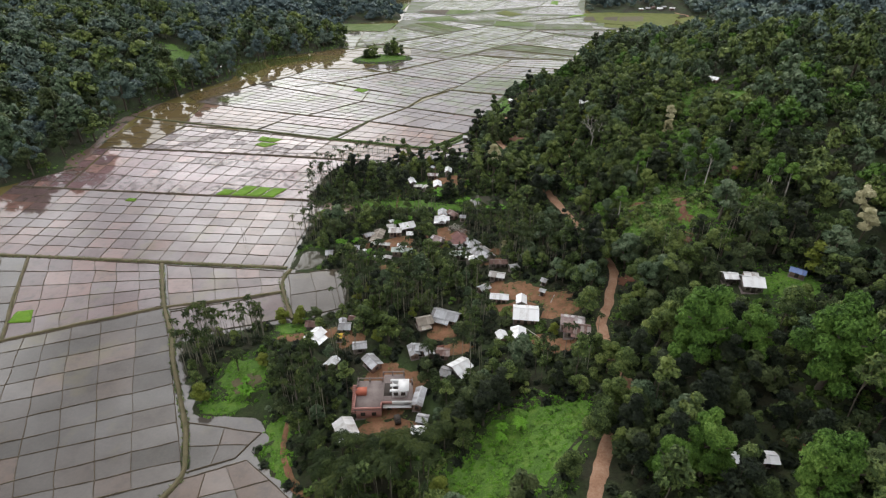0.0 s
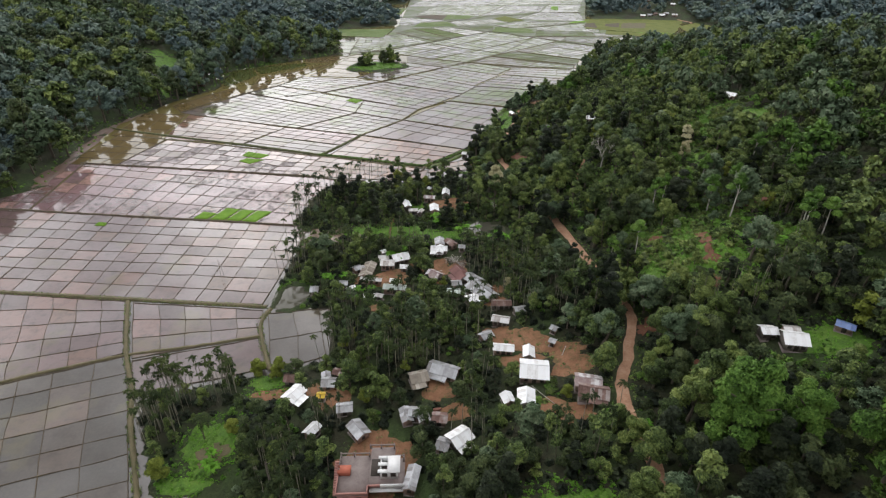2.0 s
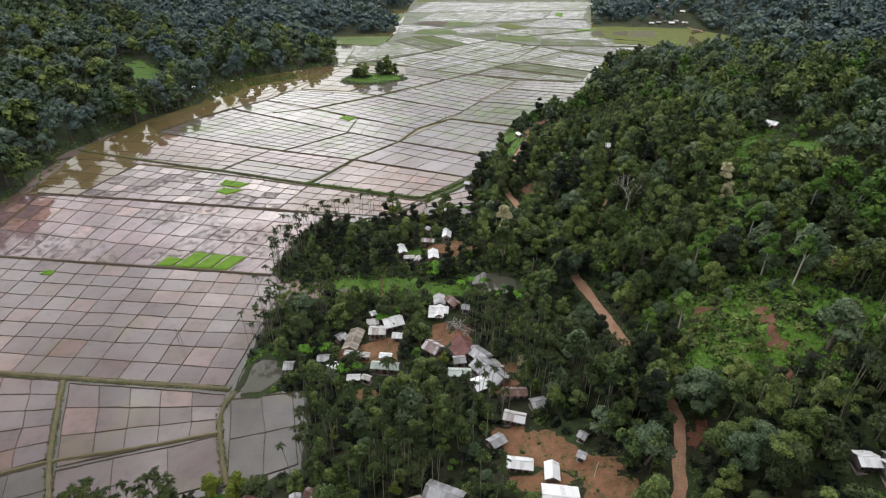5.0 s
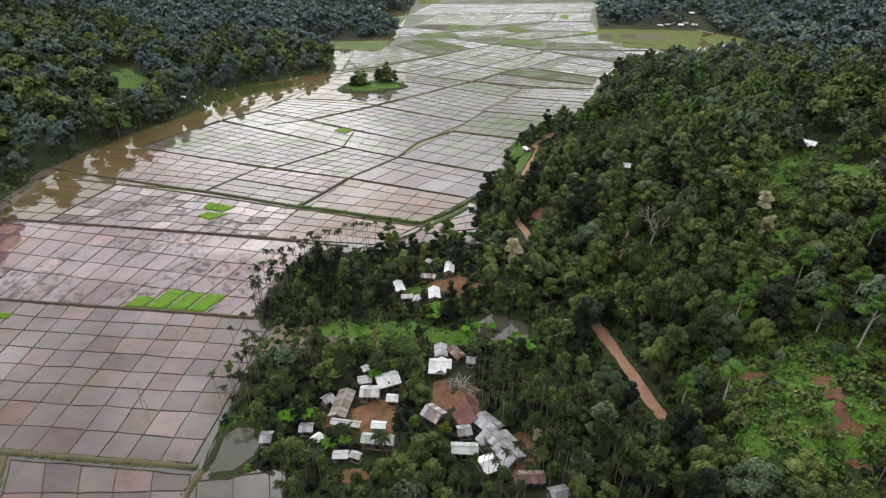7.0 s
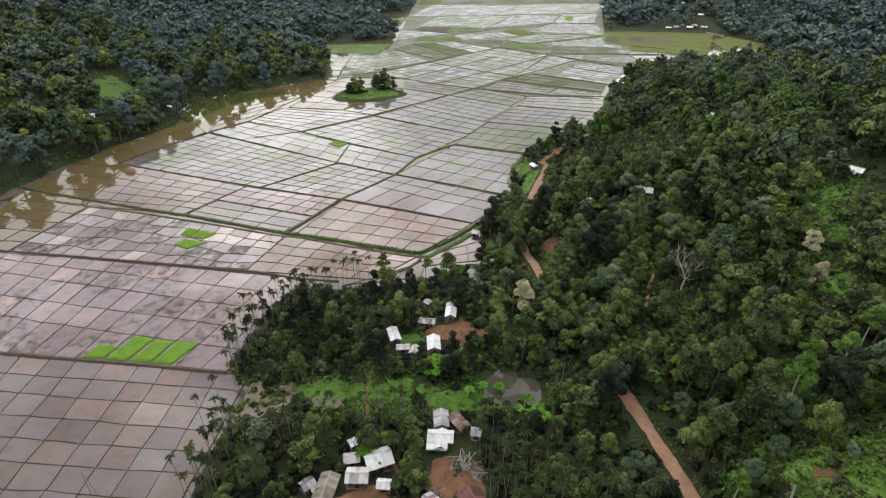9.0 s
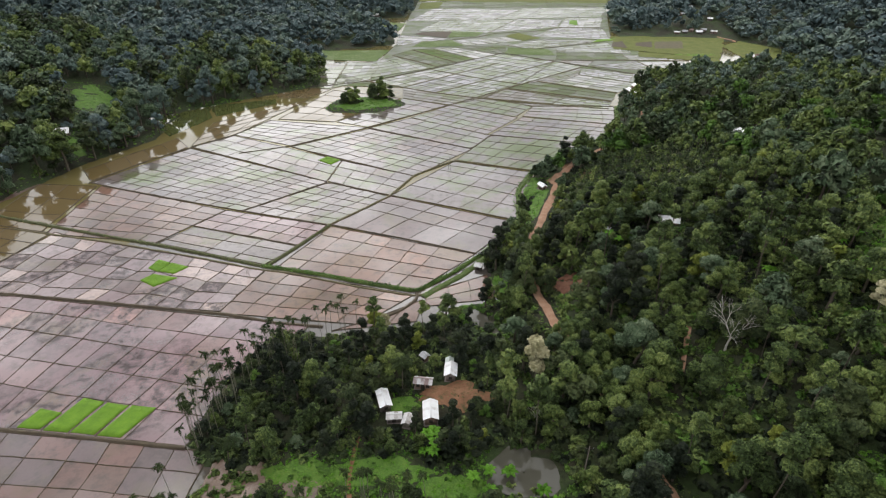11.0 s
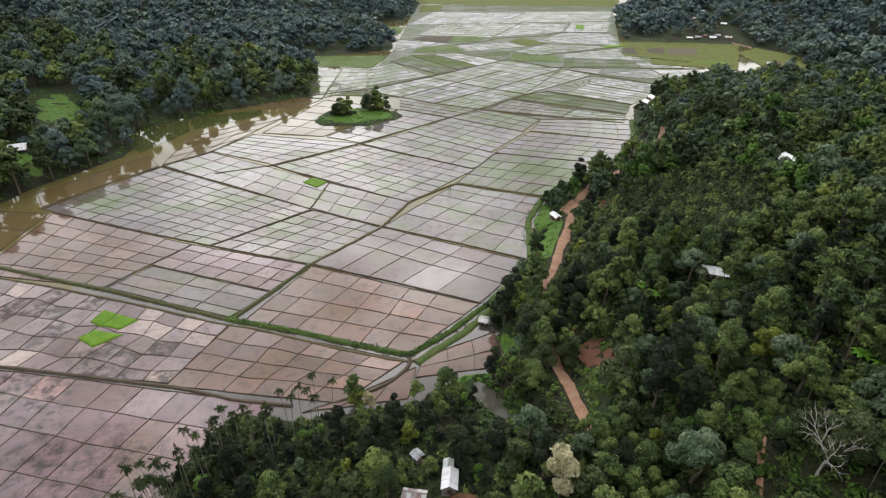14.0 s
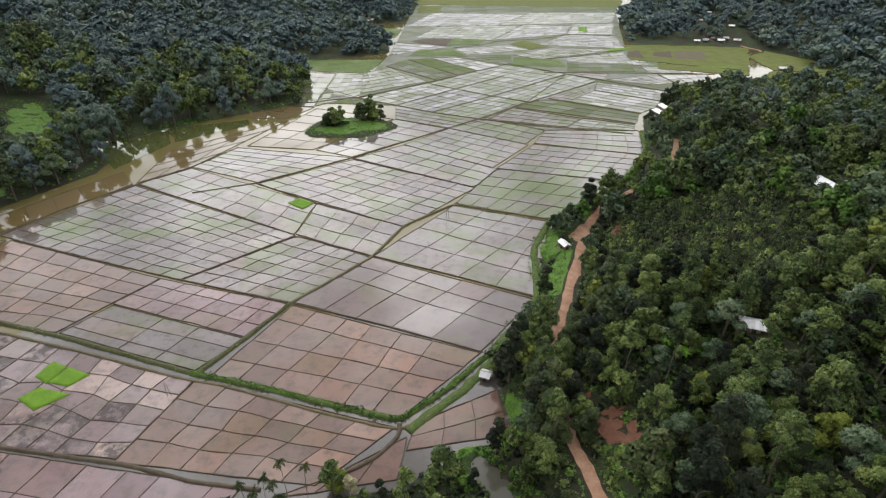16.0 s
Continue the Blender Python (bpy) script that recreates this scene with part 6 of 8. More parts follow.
house(-4.6, 226, -47, 2.4, 2.2, grey)
house(50.1, 274.4, -29, 4.8, 4.8, grey)
house(68.1, 269.7, -19, 5.0, 6.4, white)
house(96.7, 379.3, -62, 5.0, 7.3, white)
house(117.0, 330.1, -82, 5.0, 7.9, white)
house(40.9, 335.6, -69, 3.4, 4.6, white)
house(11.2, 273.9, -21, 3.6, 2.7, pale)
house(121.9, 484.4, -79, 6.0, 12.2, white)
house(126.3, 487.1, -83, 5.0, 16.2, white)
house(119.9, 247.6, -48, 4.6, 5.0, white)
house(-199.4, 393.4, 29, 7.0, 7.3, white)
house(-167.5, 401.9, 14, 6.0, 5.7, white)
house(-96.9, 886.3, -19, 7.0, 13.5, white)
house(-276.8, 603.4, 38, 6.0, 8.6, white)
house(246, 750, -12, 5.0, 6.0, white)
house(255, 752, -8, 4.5, 6.0, grey)
house(263, 756, 10, 4.5, 5.0, rust)
house(270, 751, -15, 5.0, 7.0, white)
house(285, 749, -25, 5.0, 7.0, pale)
house(277, 758, 5, 4.5, 6.0, grey)
for x, y, deg, l, roof in ((337, 1014, 10, 8, white), (300, 863, -30, 6, white), (253, 893, 15, 7, pale), (325, 852, -10, 6, white), (387, 1026, 20, 9, white), (335, 1072, -20, 9, pale), (275, 822, 35, 6, grey), (205, 826, 5, 6, white), (296, 791, -15, 6, white), (251, 804, 25, 5, pale)):
    house(x, y, deg, 5.5, l, roof), OPEN.append((x, y - 6, 9)), OPEN.append((x - 6, y - 20, 8))
house(271, 635, -10, 4.5, 6.0, white)
house(279, 637, -35, 4.5, 5.0, rust)
house(293, 602, -10, 5.0, 6.5, white)
house(299, 606, 12, 4.5, 5.0, grey)



def concrete_house():
    """The half-built concrete house: a flat terrace with stub columns, and an upper room with a white roof."""
    z0 = 2.7
    root = tagged(new("house"), "half-built pinkish concrete house with flat terrace and white upper room", "house", "village houses")
    root.matrix_world = Matrix.Translation((-18.4, 83.0, z0)) @ Matrix.Rotation(radians(2), 4, "Z")
    part("plinth", joined(box(-0.3, -0.3, -2.5, 5.6, 8.4, 0.3), box(5.4, 0.2, -2.5, 12.0, 10.4, 0.3)), CONCRETE, root)
    part("wall", joined(box(0, 0, 0.3, 5.5, 0.2, 3.2), box(0, 0.2, 0.3, 0.2, 8, 3.2), box(0.2, 7.8, 0.3, 5.5, 8, 3.2), box(5.3, 0.2, 0.3, 5.5, 2, 3.2)), PINK_PAINT, root)
    part("wall", joined(box(5.5, 2, 0.3, 12, 2.2, 3.2), box(11.8, 2.2, 0.3, 12, 7, 3.2), box(5.5, 9.8, 0.3, 10, 10, 3.2), box(9.8, 7, 0.3, 10, 9.8, 3.2)), PINK_PAINT, root)
    part("terrace_slab", joined(box(-0.4, -0.4, 3.2, 5.6, 8.4, 3.42), box(5.6, 1.2, 3.2, 10.4, 10.3, 3.42), box(10.4, 1.2, 3.2, 12.4, 7.6, 3.42)), CONCRETE, root, "stained grey-pink concrete slab")
    part("parapet", joined(box(-0.4, -0.4, 3.42, 5.6, -0.22, 4.0), box(5.6, 1.2, 3.42, 12.4, 1.38, 4.0), box(-0.4, -0.22, 3.42, -0.22, 4.4, 4.0), box(5.42, -0.22, 3.42, 5.6, 1.2, 4.0)), PINK_PAINT, root, "pink painted parapet")
    for px, py, h in ((-0.2, 8.2, 1.2), (2.4, 8.2, 1.2), (5.4, 8.2, 1.2), (-0.2, 6.8, 1.1), (-0.2, 4.6, 1.1), (5.4, 10.1, 1.2), (7.6, 10.1, 1.2), (10.2, 10.1, 1.2), (12.2, 7.4, 1.3), (12.2, 6.9, 1.3), (10.2, 7.4, 1.3)):
        part("stub_column", joined(box(px - 0.14, py - 0.14, 3.42, px + 0.14, py + 0.14, 3.42 + h), tube([(px, py, 3.42 + h), (px + 0.02, py, 4.0 + h)], [0.03, 0.02], 4)), CONCRETE, root)
    part("tie_beam", joined(box(-0.3, 8.1, 4.3, 5.5, 8.3, 4.5), box(5.4, 10.0, 4.35, 10.3, 10.2, 4.55), box(10.1, 7.3, 4.4, 12.3, 7.5, 4.6), box(-0.3, 4.5, 4.2, -0.1, 8.3, 4.4)), CONCRETE, root)
    # The slab is not cut: a dark block gives the shade of the stair opening.
    part("stair_well", box(5.9, 3.6, 3.43, 8.0, 7.4, 3.6), DARK_WOOD, root, "dark block standing in for shaded stair opening in terrace")
    part("upper_room", joined(box(7.8, 3.0, 3.42, 11.2, 3.2, 5.5), box(7.8, 3.2, 3.42, 8.0, 6.0, 5.5), box(11.0, 3.2, 3.42, 11.2, 6.0, 5.5), box(7.8, 6.0, 3.42, 11.2, 6.2, 5.5)), WHITE_PAINT, root)
    part("upper_roof", joined(box(9.2, 2.7, 5.5, 11.6, 6.5, 5.64), box(7.4, 2.7, 5.5, 9.2, 3.4, 5.64), box(7.4, 4.3, 5.5, 9.2, 5.0, 5.64), box(7.4, 5.9, 5.5, 9.2, 6.5, 5.64)), WHITE_PAINT, root, "white flat roof with two open bays")
    part("balcony", joined(box(7.9, 1.0, 3.42, 12.4, 1.2, 4.3), box(5.8, 0.6, 2.7, 12.2, 2.0, 2.85)), WHITE_PAINT, root)
    part("window", box(8.2, 2.92, 4.1, 9.2, 3.0, 5.0), DARK_WOOD, root), part("window", box(9.8, 2.92, 4.1, 10.8, 3.0, 5.0), DARK_WOOD, root)
    part("door", box(6.6, 1.92, 0.3, 7.6, 2.0, 2.4), DARK_WOOD, root), part("door", box(9.4, 1.92, 0.3, 10.6, 2.0, 2.4), DARK_WOOD, root)
    for dx in (1.0, 3.4):
        part("window", box(dx, -0.08, 1.2, dx + 1.0, 0, 2.2), DARK_WOOD, root)
    part("stair", joined(*[box(-1.4, 0.4 + 0.42 * i, -0.5 + 0.2 * i, -0.4, 0.82 + 0.42 * i, -0.1 + 0.2 * i) for i in range(17)]), PINK_PAINT, root, "outside stair to terrace")
    part("roof_box", joined(box(-0.3, 3.8, 3.42, 2.0, 5.4, 4.3), box(-0.4, 3.7, 4.3, 2.1, 5.5, 4.4)), RED_PAINT, root, "red-painted box on terrace")
    for px, py, r in ((-15, 89, 5.6), (-9, 89, 5.6), (-10, 94, 4), (-13, 79, 5), (-9, 78, 4.5), (-16, 76, 3)):
        OPEN.append((px, py, r))


concrete_house()


def three_wheeler(x, y, deg):
    root = tagged(new("three_wheeler"), "small dark three-wheeled vehicle parked in yard", "vehicle")
    root.matrix_world = Matrix.Translation((x, y, float(ground_z(x, y)) + 0.1)) @ Matrix.Rotation(radians(deg), 4, "Z")
    part("body", joined(box(-0.6, -0.9, 0.25, 0.6, 0.9, 0.85), box(-0.35, 0.9, 0.3, 0.35, 1.35, 1.0)), DARK_WOOD, root)
    part("canopy", joined(box(-0.62, -0.9, 1.6, 0.62, 0.7, 1.72), *[box(px, py, 0.85, px + 0.06, py + 0.06, 1.6) for px in (-0.6, 0.54) for py in (-0.85, 0.6)]), DARK_WOOD, root)
    for px, py in ((-0.6, -0.55), (0.5, -0.55), (-0.05, 1.15)):
        part("wheel", tube([(px, py, 0.22), (px + 0.1, py, 0.22)], [0.22, 0.22], 10), DARK_WOOD, root)


three_wheeler(-9.2, 81.2, 20)


def dish(x, y):
    root = tagged(new("satellite_dish"), "white satellite dish on short pole beside shed", "satellite dish")
    root.location = (x, y, float(ground_z(x, y)))
    part("pole", tube([(0, 0, -0.2), (0, 0, 2.4)], [0.05, 0.05], 6), DEAD_WOOD, root)
    part("bowl", tube([(0, -0.1, 2.5), (0.03, -0.2, 2.53), (0.1, -0.42, 2.66)], [0.15, 0.6, 0.95], 12), WHITE_PAINT, root)


dish(-24.4, 164)


def utility_pole(x, y, tall):
    root = tagged(new("utility_pole"), "slim grey concrete utility pole with short crossarm among trees", "pole", "utility poles")
    root.location = (x, y, float(ground_z(x, y)))
    part("pole", tube([(0, 0, -0.8), (0, 0, tall * 0.5), (0.05, 0, tall)], [0.15, 0.12, 0.08], 7), CONCRETE, root)
    part("crossarm", box(-0.75, -0.05, tall - 0.7, 0.85, 0.05, tall - 0.58), DARK_WOOD, root)
    for px in (-0.65, 0.05, 0.75):
        part("insulator", tube([(px, 0, tall - 0.6), (px, 0, tall - 0.38)], [0.05, 0.04], 6), WHITE_PAINT, root)


utility_pole(27.5, 190, 9.5), utility_pole(-32.6, 87.5, 7.5)


def field_pole(x, y, tall):
    root = tagged(new("bamboo_pole"), "thin bamboo poles lashed upright in flooded field", "pole")
    root.location = (x, y, 0)
    part("pole", tube([(0, 0, -0.4), (0.15, 0, tall)], [0.07, 0.04], 5), PALE_BARK, root), part("pole", tube([(0.9, 0.2, -0.4), (0.5, 0, tall * 0.9)], [0.07, 0.04], 5), PALE_BARK, root)
    part("crossbar", tube([(0, 0.1, tall * 0.55), (0.8, 0.1, tall * 0.6)], [0.04, 0.04], 5), PALE_BARK, root)


field_pole(1, 360.5, 6.5), field_pole(-63, 266.3, 4.5), field_pole(-70.3, 165.3, 6)


def lying_pole(x0, y0, x1, y1):
    root = tagged(new("bamboo_pole"), "long pale bamboo pole lying across earth yard", "pole")
    root.location = (x0, y0, 0)
    line = [(x0 + (x1 - x0) * f, y0 + (y1 - y0) * f) for f in (0, 0.5, 1)]
    part("pole", tube([(px - x0, py - y0, float(ground_z(px, py)) + 0.2) for px, py in line], [0.08, 0.07, 0.05], 6), DEAD_WOOD, root)


lying_pole(21.1, 109, 25.4, 102.6), lying_pole(29.5, 118.5, 31, 121.5)


def brush_pile(x, y, reach, count):
    """Cut branches thrown on a heap."""
    root = tagged(new("brush_pile"), "heap of dry brown cut branches beside houses", "branches")
    root.location = (x, y, float(ground_z(x, y)))
    for _ in range(count):
        px, py, a, long = build.normal(0, reach * 0.4), build.normal(0, reach * 0.4), build.uniform(0, 6.28), build.uniform(0.8, 1.8)
        z0, z1 = build.uniform(0.05, 0.7), build.uniform(0.1, 1.1)
        part("branch", tube([(px - math.cos(a) * long, py - math.sin(a) * long, z0), (px, py, (z0 + z1) / 2 + 0.1), (px + math.cos(a) * long, py + math.sin(a) * long, z1)], [0.07, 0.05, 0.03], 5), BARK if build.random() < 0.6 else DEAD_WOOD, root)
    OPEN.append((x, y, reach))


brush_pile(4.2, 171.5, 3.0, 60), brush_pile(6.8, 168.5, 2.2, 36), brush_pile(-1, 163.5, 1.6, 24)


def brick_stack(x, y, deg, rows, cols, layers):
    """Loose red bricks stacked in courses, every brick on its own."""
    root = tagged(new("brick_stack"), "stack of red bricks beside village shed", "bricks")
    root.matrix_world = Matrix.Translation((x, y, float(ground_z(x, y)) + 0.08)) @ Matrix.Rotation(radians(deg), 4, "Z")
    brick = mesh_of("brick", *box(-0.115, -0.055, 0, 0.115, 0.055, 0.07), BRICK)
    for c in range(layers):
        for i in range(cols):
            for j in range(rows):
                part("brick", brick, BRICK, root, at=Matrix.Translation((i * 0.25 + build.uniform(-0.01, 0.01), j * 0.13, c * 0.075)) @ Matrix.Rotation(build.uniform(-0.04, 0.04), 4, "Z"))


brick_stack(-0.8, 104.6, 10, 4, 7, 8), OPEN.append((-0.2, 103.5, 2.2))


# Trees that stand out.
for x, y, s in ((79.5, 165.5, 1.15), (82.6, 158, 1.2), (55, 151, 1.1), (50, 156, 0.9), (88, 170, 1.0), (66, 172, 1.1), (101, 187, 1.2), (96, 146, 1.2), (99, 143, 1.1), (93, 143, 1.15), (76, 176, 1.0), (71, 178, 0.9), (108, 180, 1.2), (84, 182, 1.0)):
    set_down(tall[int(x) % 2], x, y, x, s, s * 1.05), OPEN.append((x, y, 1.2))
for x, y, s in ((66, 163, 1.0), (80, 166, 0.9), (55, 156, 0.8), (62, 167, 1.0), (75, 170, 1.1), (53, 158, 0.7), (60, 149, 0.45), (68, 158, 0.4), (77, 156, 0.5), (59, 162, 0.6), (70, 166, 0.7), (79, 168, 0.7), (86, 162, 0.8), (55, 147, 0.6), (66, 139, 0.5)):
    set_down(broad[(2, 6, 3)[int(x) % 3]], x, y, x, s, s * 1.15)
for x, y, s in ((54, 87, 1.3), (65, 86, 0.95), (74, 77, 1.4), (83, 72, 1.3), (60.5, 54, 1.0), (38.5, 58.5, 0.7), (45, 60, 0.9)):
    set_down(lime[int(x) % 2], x, y, x, s * 1.25, s * 1.6), OPEN.append((x, y, 3.2 * s)), OPEN.append((x - 1, y - 5, 2.4 * s)), BUSHY.append((x, y, 3.5 * s))
for x, y, s in ((90, 213, 1.2), (85.5, 202, 1.1), (112, 131, 1.3), (-16, 241, 0.8), (108, 122, 1.4), (114, 108, 1.2), (20, 152, 0.6)):
    set_down(blossom, x, y, x, s), OPEN.append((x, y, 2.2 * s)), OPEN.append((x - 2, y - 5, 2.0 * s))
set_down(blossom, 21.3, 215, 2.0, 1.7, 1.9), OPEN.append((21.3, 213.5, 4.6)), OPEN.append((21, 208, 3.4)), BUSHY.append((21.3, 212, 5.5))
for x, y, s in ((-19.5, 243, 1.1), (-39.5, 121, 1.0), (-45, 121, 1.0), (-56, 90, 1.1), (63.8, 236, 1.5), (-44, 100, 0.8), (-40, 119, 0.8), (0, 62, 1.0), (28, 105, 0.7), (38, 113, 0.8)):
    set_down(yellowish, x, y, x, s), OPEN.append((x, y, 2.0 * s))
PALMS = [(-22, 70, 0.85), (-19.5, 72, 0.8), (-17, 70.5, 0.9), (-14.5, 71.5, 0.8), (-12, 69.5, 0.9), (-9.5, 71, 0.85), (-7, 70, 0.9), (-4.5, 71.5, 0.8), (-1.5, 70.5, 0.85), (-20, 67.5, 0.9), (-17.5, 66, 0.85), (-14, 67.5, 0.9), (-11, 66, 0.8), (-8, 67, 0.9), (-5.5, 68, 0.85), (-2, 66.5, 0.8), (-23, 66, 0.8), (-25, 73, 0.7), (1, 72.5, 0.75), (-15.5, 63, 0.9), (-9, 63, 0.85), (-21, 62, 0.85), (-28, 79, 0.6), (1.5, 76, 0.7)]
PALMS += [(-9.5, 216, 0.95), (-24, 173, 0.9), (-12, 150, 0.8), (-6, 165, 0.85), (-10, 173, 0.8), (-20, 152, 0.8), (-36, 166, 0.8), (-50, 99, 0.8), (-3, 98, 0.8), (-20, 66, 0.9), (-3, 67, 0.8), (-12, 64, 0.9), (-24, 71, 0.7), (5, 73, 0.7), (-40, 170, 0.8), (-44, 196, 0.8)]
for x, y, s in PALMS:
    set_down(coco[int(abs(x)) % 2], x, y, x * 3, s * 1.2)
for x, y, s in ((-61, 470, 1.5), (-64.5, 473, 1.3), (-59, 474, 1.2), (-66, 469.5, 1.0), (-45, 484, 1.9), (-41.5, 482, 1.6), (-48, 481, 1.4), (-43.5, 487, 1.6), (-38.5, 485, 1.1), (-51, 485, 1.0)):
    set_down(broad[(1, 6, 1, 5)[int(abs(x)) % 4]], x, y, x, s * 1.15, s * 1.2, float(ground_z(x, y)) - 0.7 * s)
for x, y, s in ((38.5, 84.5, 1.15), (41.5, 86.5, 1.2), (36.5, 88, 1.1), (44, 84, 1.1), (34.5, 67, 1.2), (37.5, 71, 1.1), (32.5, 71.5, 0.9), (40.5, 66, 1.2), (23, 60, 0.8), (44, 92, 1.1), (35, 93, 0.9)):
    set_down(broad[(int(x * 2) * 3) % 7], x, y, x, s, s * 1.1)
for x, y, s in ((23.3, 250, 1.2), (22.5, 254, 1.35), (23.4, 258, 1.3), (23.2, 262, 1.4), (23.6, 267, 1.3), (20, 257, 1.2), (24.5, 272, 1.2)):
    set_down(broad[(1, 4, 1, 0)[int(y) % 4]], x, y, y, s, s * 1.15)
for x, y, s in ((5, 80, 1.3), (9, 77.5, 1.2), (8.5, 84, 1.3), (12.5, 81, 1.15), (4, 75, 1.0), (13, 86, 1.1), (2, 84, 1.0)):
    set_down(broad[(1, 4)[int(y) % 2]], x, y, y, s, s * 1.05), OPEN.append((x, y, 1.6))
for x, y, s in ((40, 352, 0.8), (55, 365, 1.25), (59, 361, 1.3), (57, 371, 1.1), (16, 279, 1.0), (20, 283, 1.1), (24, 287, 0.9), (14, 276, 0.7)):
    set_down(broad[(int(x) * 3) % 7], x, y, x, s, s * 1.1)

palms_out = [[] for _ in range(4)]
palm_count = 0


# Areca palms: a grove beside the dike, the edge of the wood, and groups among the houses.
EDGE_PALMS = [(-55, 203, 1.0), (-54.5, 206, 1.15), (-53, 209, 1.05), (-53.5, 213, 1.15), (-51.5, 214.5, 1.05), (-50, 217, 1.15), (-48.5, 219, 1.0), (-47, 221.5, 1.15), (-45, 222, 1.05), (-43, 225, 1.1), (-40, 227, 1.0), (-38.5, 229.5, 1.1), (-36, 231, 1.0), (-32.5, 234, 1.1), (-30, 235, 1.15), (-46, 217, 1.1)]
EDGE_PALMS += [(-52, 196, 1.0), (-51, 186, 1.05), (-51.5, 178, 1.1), (-52, 166, 1.0), (-27, 237.5, 1.1), (-24, 239, 1.0), (-49, 214, 1.2), (-47.5, 211, 1.1), (-44, 219, 1.2), (-41, 222, 1.1), (-37, 226, 1.15), (-34, 229, 1.1), (-30.5, 231, 1.2), (-27, 233, 1.1), (-52.5, 200, 1.1), (-50, 205, 1.1), (-33, 225, 1.2), (-25, 230, 1.2)]
for x, y, s in EDGE_PALMS:
    set_down(areca[int(abs(x) * 2) % 4], x + 0.3, y - 0.3, x, 1.0, s * 1.15)
GROVES = [(-62, 106, 6, 8, 44), (-55, 113, 10, 5, 44), (-32, 91, 4.5, 6, 30), (-47, 175, 3, 16, 22), (-52, 207, 3.5, 8, 14), (-50, 212, 3, 6, 10), (-42, 226, 5, 4, 8), (0, 130, 14, 8, 34), (-12, 122, 9, 7, 22), (6, 96, 6, 4, 10), (15, 165, 6, 9, 26), (24, 158, 6, 9, 22), (-30, 140, 10, 8, 14), (31, 140, 9, 7, 24), (38, 132, 6, 5, 12), (-8, 184, 14, 3, 12)]
GROVES += [(86, 128, 10, 6, 16), (66, 124, 8, 5, 12), (95, 150, 8, 6, 10), (-10, 60, 10, 5, 14), (-28, 84, 4, 8, 14), (30, 92, 8, 4, 10), (-5, 118, 8, 6, 12), (8, 112, 6, 6, 10), (-20, 128, 10, 6, 14), (10, 140, 8, 6, 12), (-35, 130, 8, 8, 12), (-8, 140, 8, 6, 10), (12, 172, 7, 6, 14), (-30, 178, 8, 5, 14), (-25, 100, 5, 6, 8), (20, 145, 6, 8, 14)]
for cx, cy, rx, ry, n in GROVES:
    k = 0
    for _ in range(n * 4):
        a, r = plant.uniform(0, 6.28), math.sqrt(plant.random())
        x, y = cx + rx * r * math.cos(a), cy + ry * r * math.sin(a)
        if k < n and from_bank(np.array(x), np.array(y)) > 0.6 and not any((x - ox) ** 2 + (y - oy) ** 2 < (rad * 0.8) ** 2 for ox, oy, rad in OPEN):
            which, turn, tall = int(plant.integers(4)), plant.uniform(0, 6.28), plant.uniform(0.72, 1.1)
            k += 1
            palm_count += 1
            if palm_count <= 290:
                set_down(areca[which], x, y, turn, 1.0, tall)
            else:
                palms_out[which].append((x, y, turn, tall))
more = [np.array(p) for p in palms_out]
root = tagged(new("palm_grove"), "areca palms mingled with trees on village edge", "palms", kind="stuff")
for name, piece, material in (("fronds", 1, LEAF_PALM), ("stems", 0, PALE_BARK)):
    tagged(part(name, joined(*[scattered(areca_forms[i][piece], p[:, 0], p[:, 1], ground_z(p[:, 0], p[:, 1]), p[:, 2], np.ones(len(p)), p[:, 3]) for i, p in enumerate(more) if len(p)]), material, root), kind="stuff")
for cx, cy, n in ((81, 229, 7), (-15, 176, 4), (20, 183, 5), (-22, 150, 4), (8, 190, 5), (-45, 92, 3), (88, 140, 4), (12, 74, 4), (95, 225, 5), (52, 267, 5), (-2, 199, 5), (-33, 160, 4), (36, 96, 2), (100, 240, 4)):
    for _ in range(n):
        set_down(plantain[int(plant.integers(2))], cx + plant.normal(0, 2.2), cy + plant.normal(0, 2.2), plant.uniform(0, 6.28), plant.uniform(1.1, 1.6))

mid_stem, far_stem = tube([(0, 0, -0.5), (0.1, 0, 2.5), (0.2, 0.1, 5.0)], [0.26, 0.2, 0.12], 5), tube([(0, 0, -0.5), (0, 0, 4.2)], [0.22, 0.12], 4)


# The near wood: tree by tree on the slope under the camera's line, joined further off.
def thickly(x0, x1, y0, y1, step):
    x, y = jittered(x0, x1, y0, y1, step, plant)
    ok = free(x, y, 2.4, 0.0, 0.3)
    off, place = to_line(x, y, ROAD)
    run = np.interp(place, np.arange(len(ROAD)), [p[1] for p in ROAD])
    hidden = (run < 79) & (run > 66) | (run > 131) & (run < 152) | (run > 182) & (run < 231) | (run > 248) & (run < 281) | (run > 366)
    ok &= np.hypot((x - 77) / 25, (y - 320) / 31) > 1
    ok &= off > np.where(hidden, 3.6, np.where((run > 150) & (run < 182), 4.3, 3.1))
    return x[ok], y[ok]


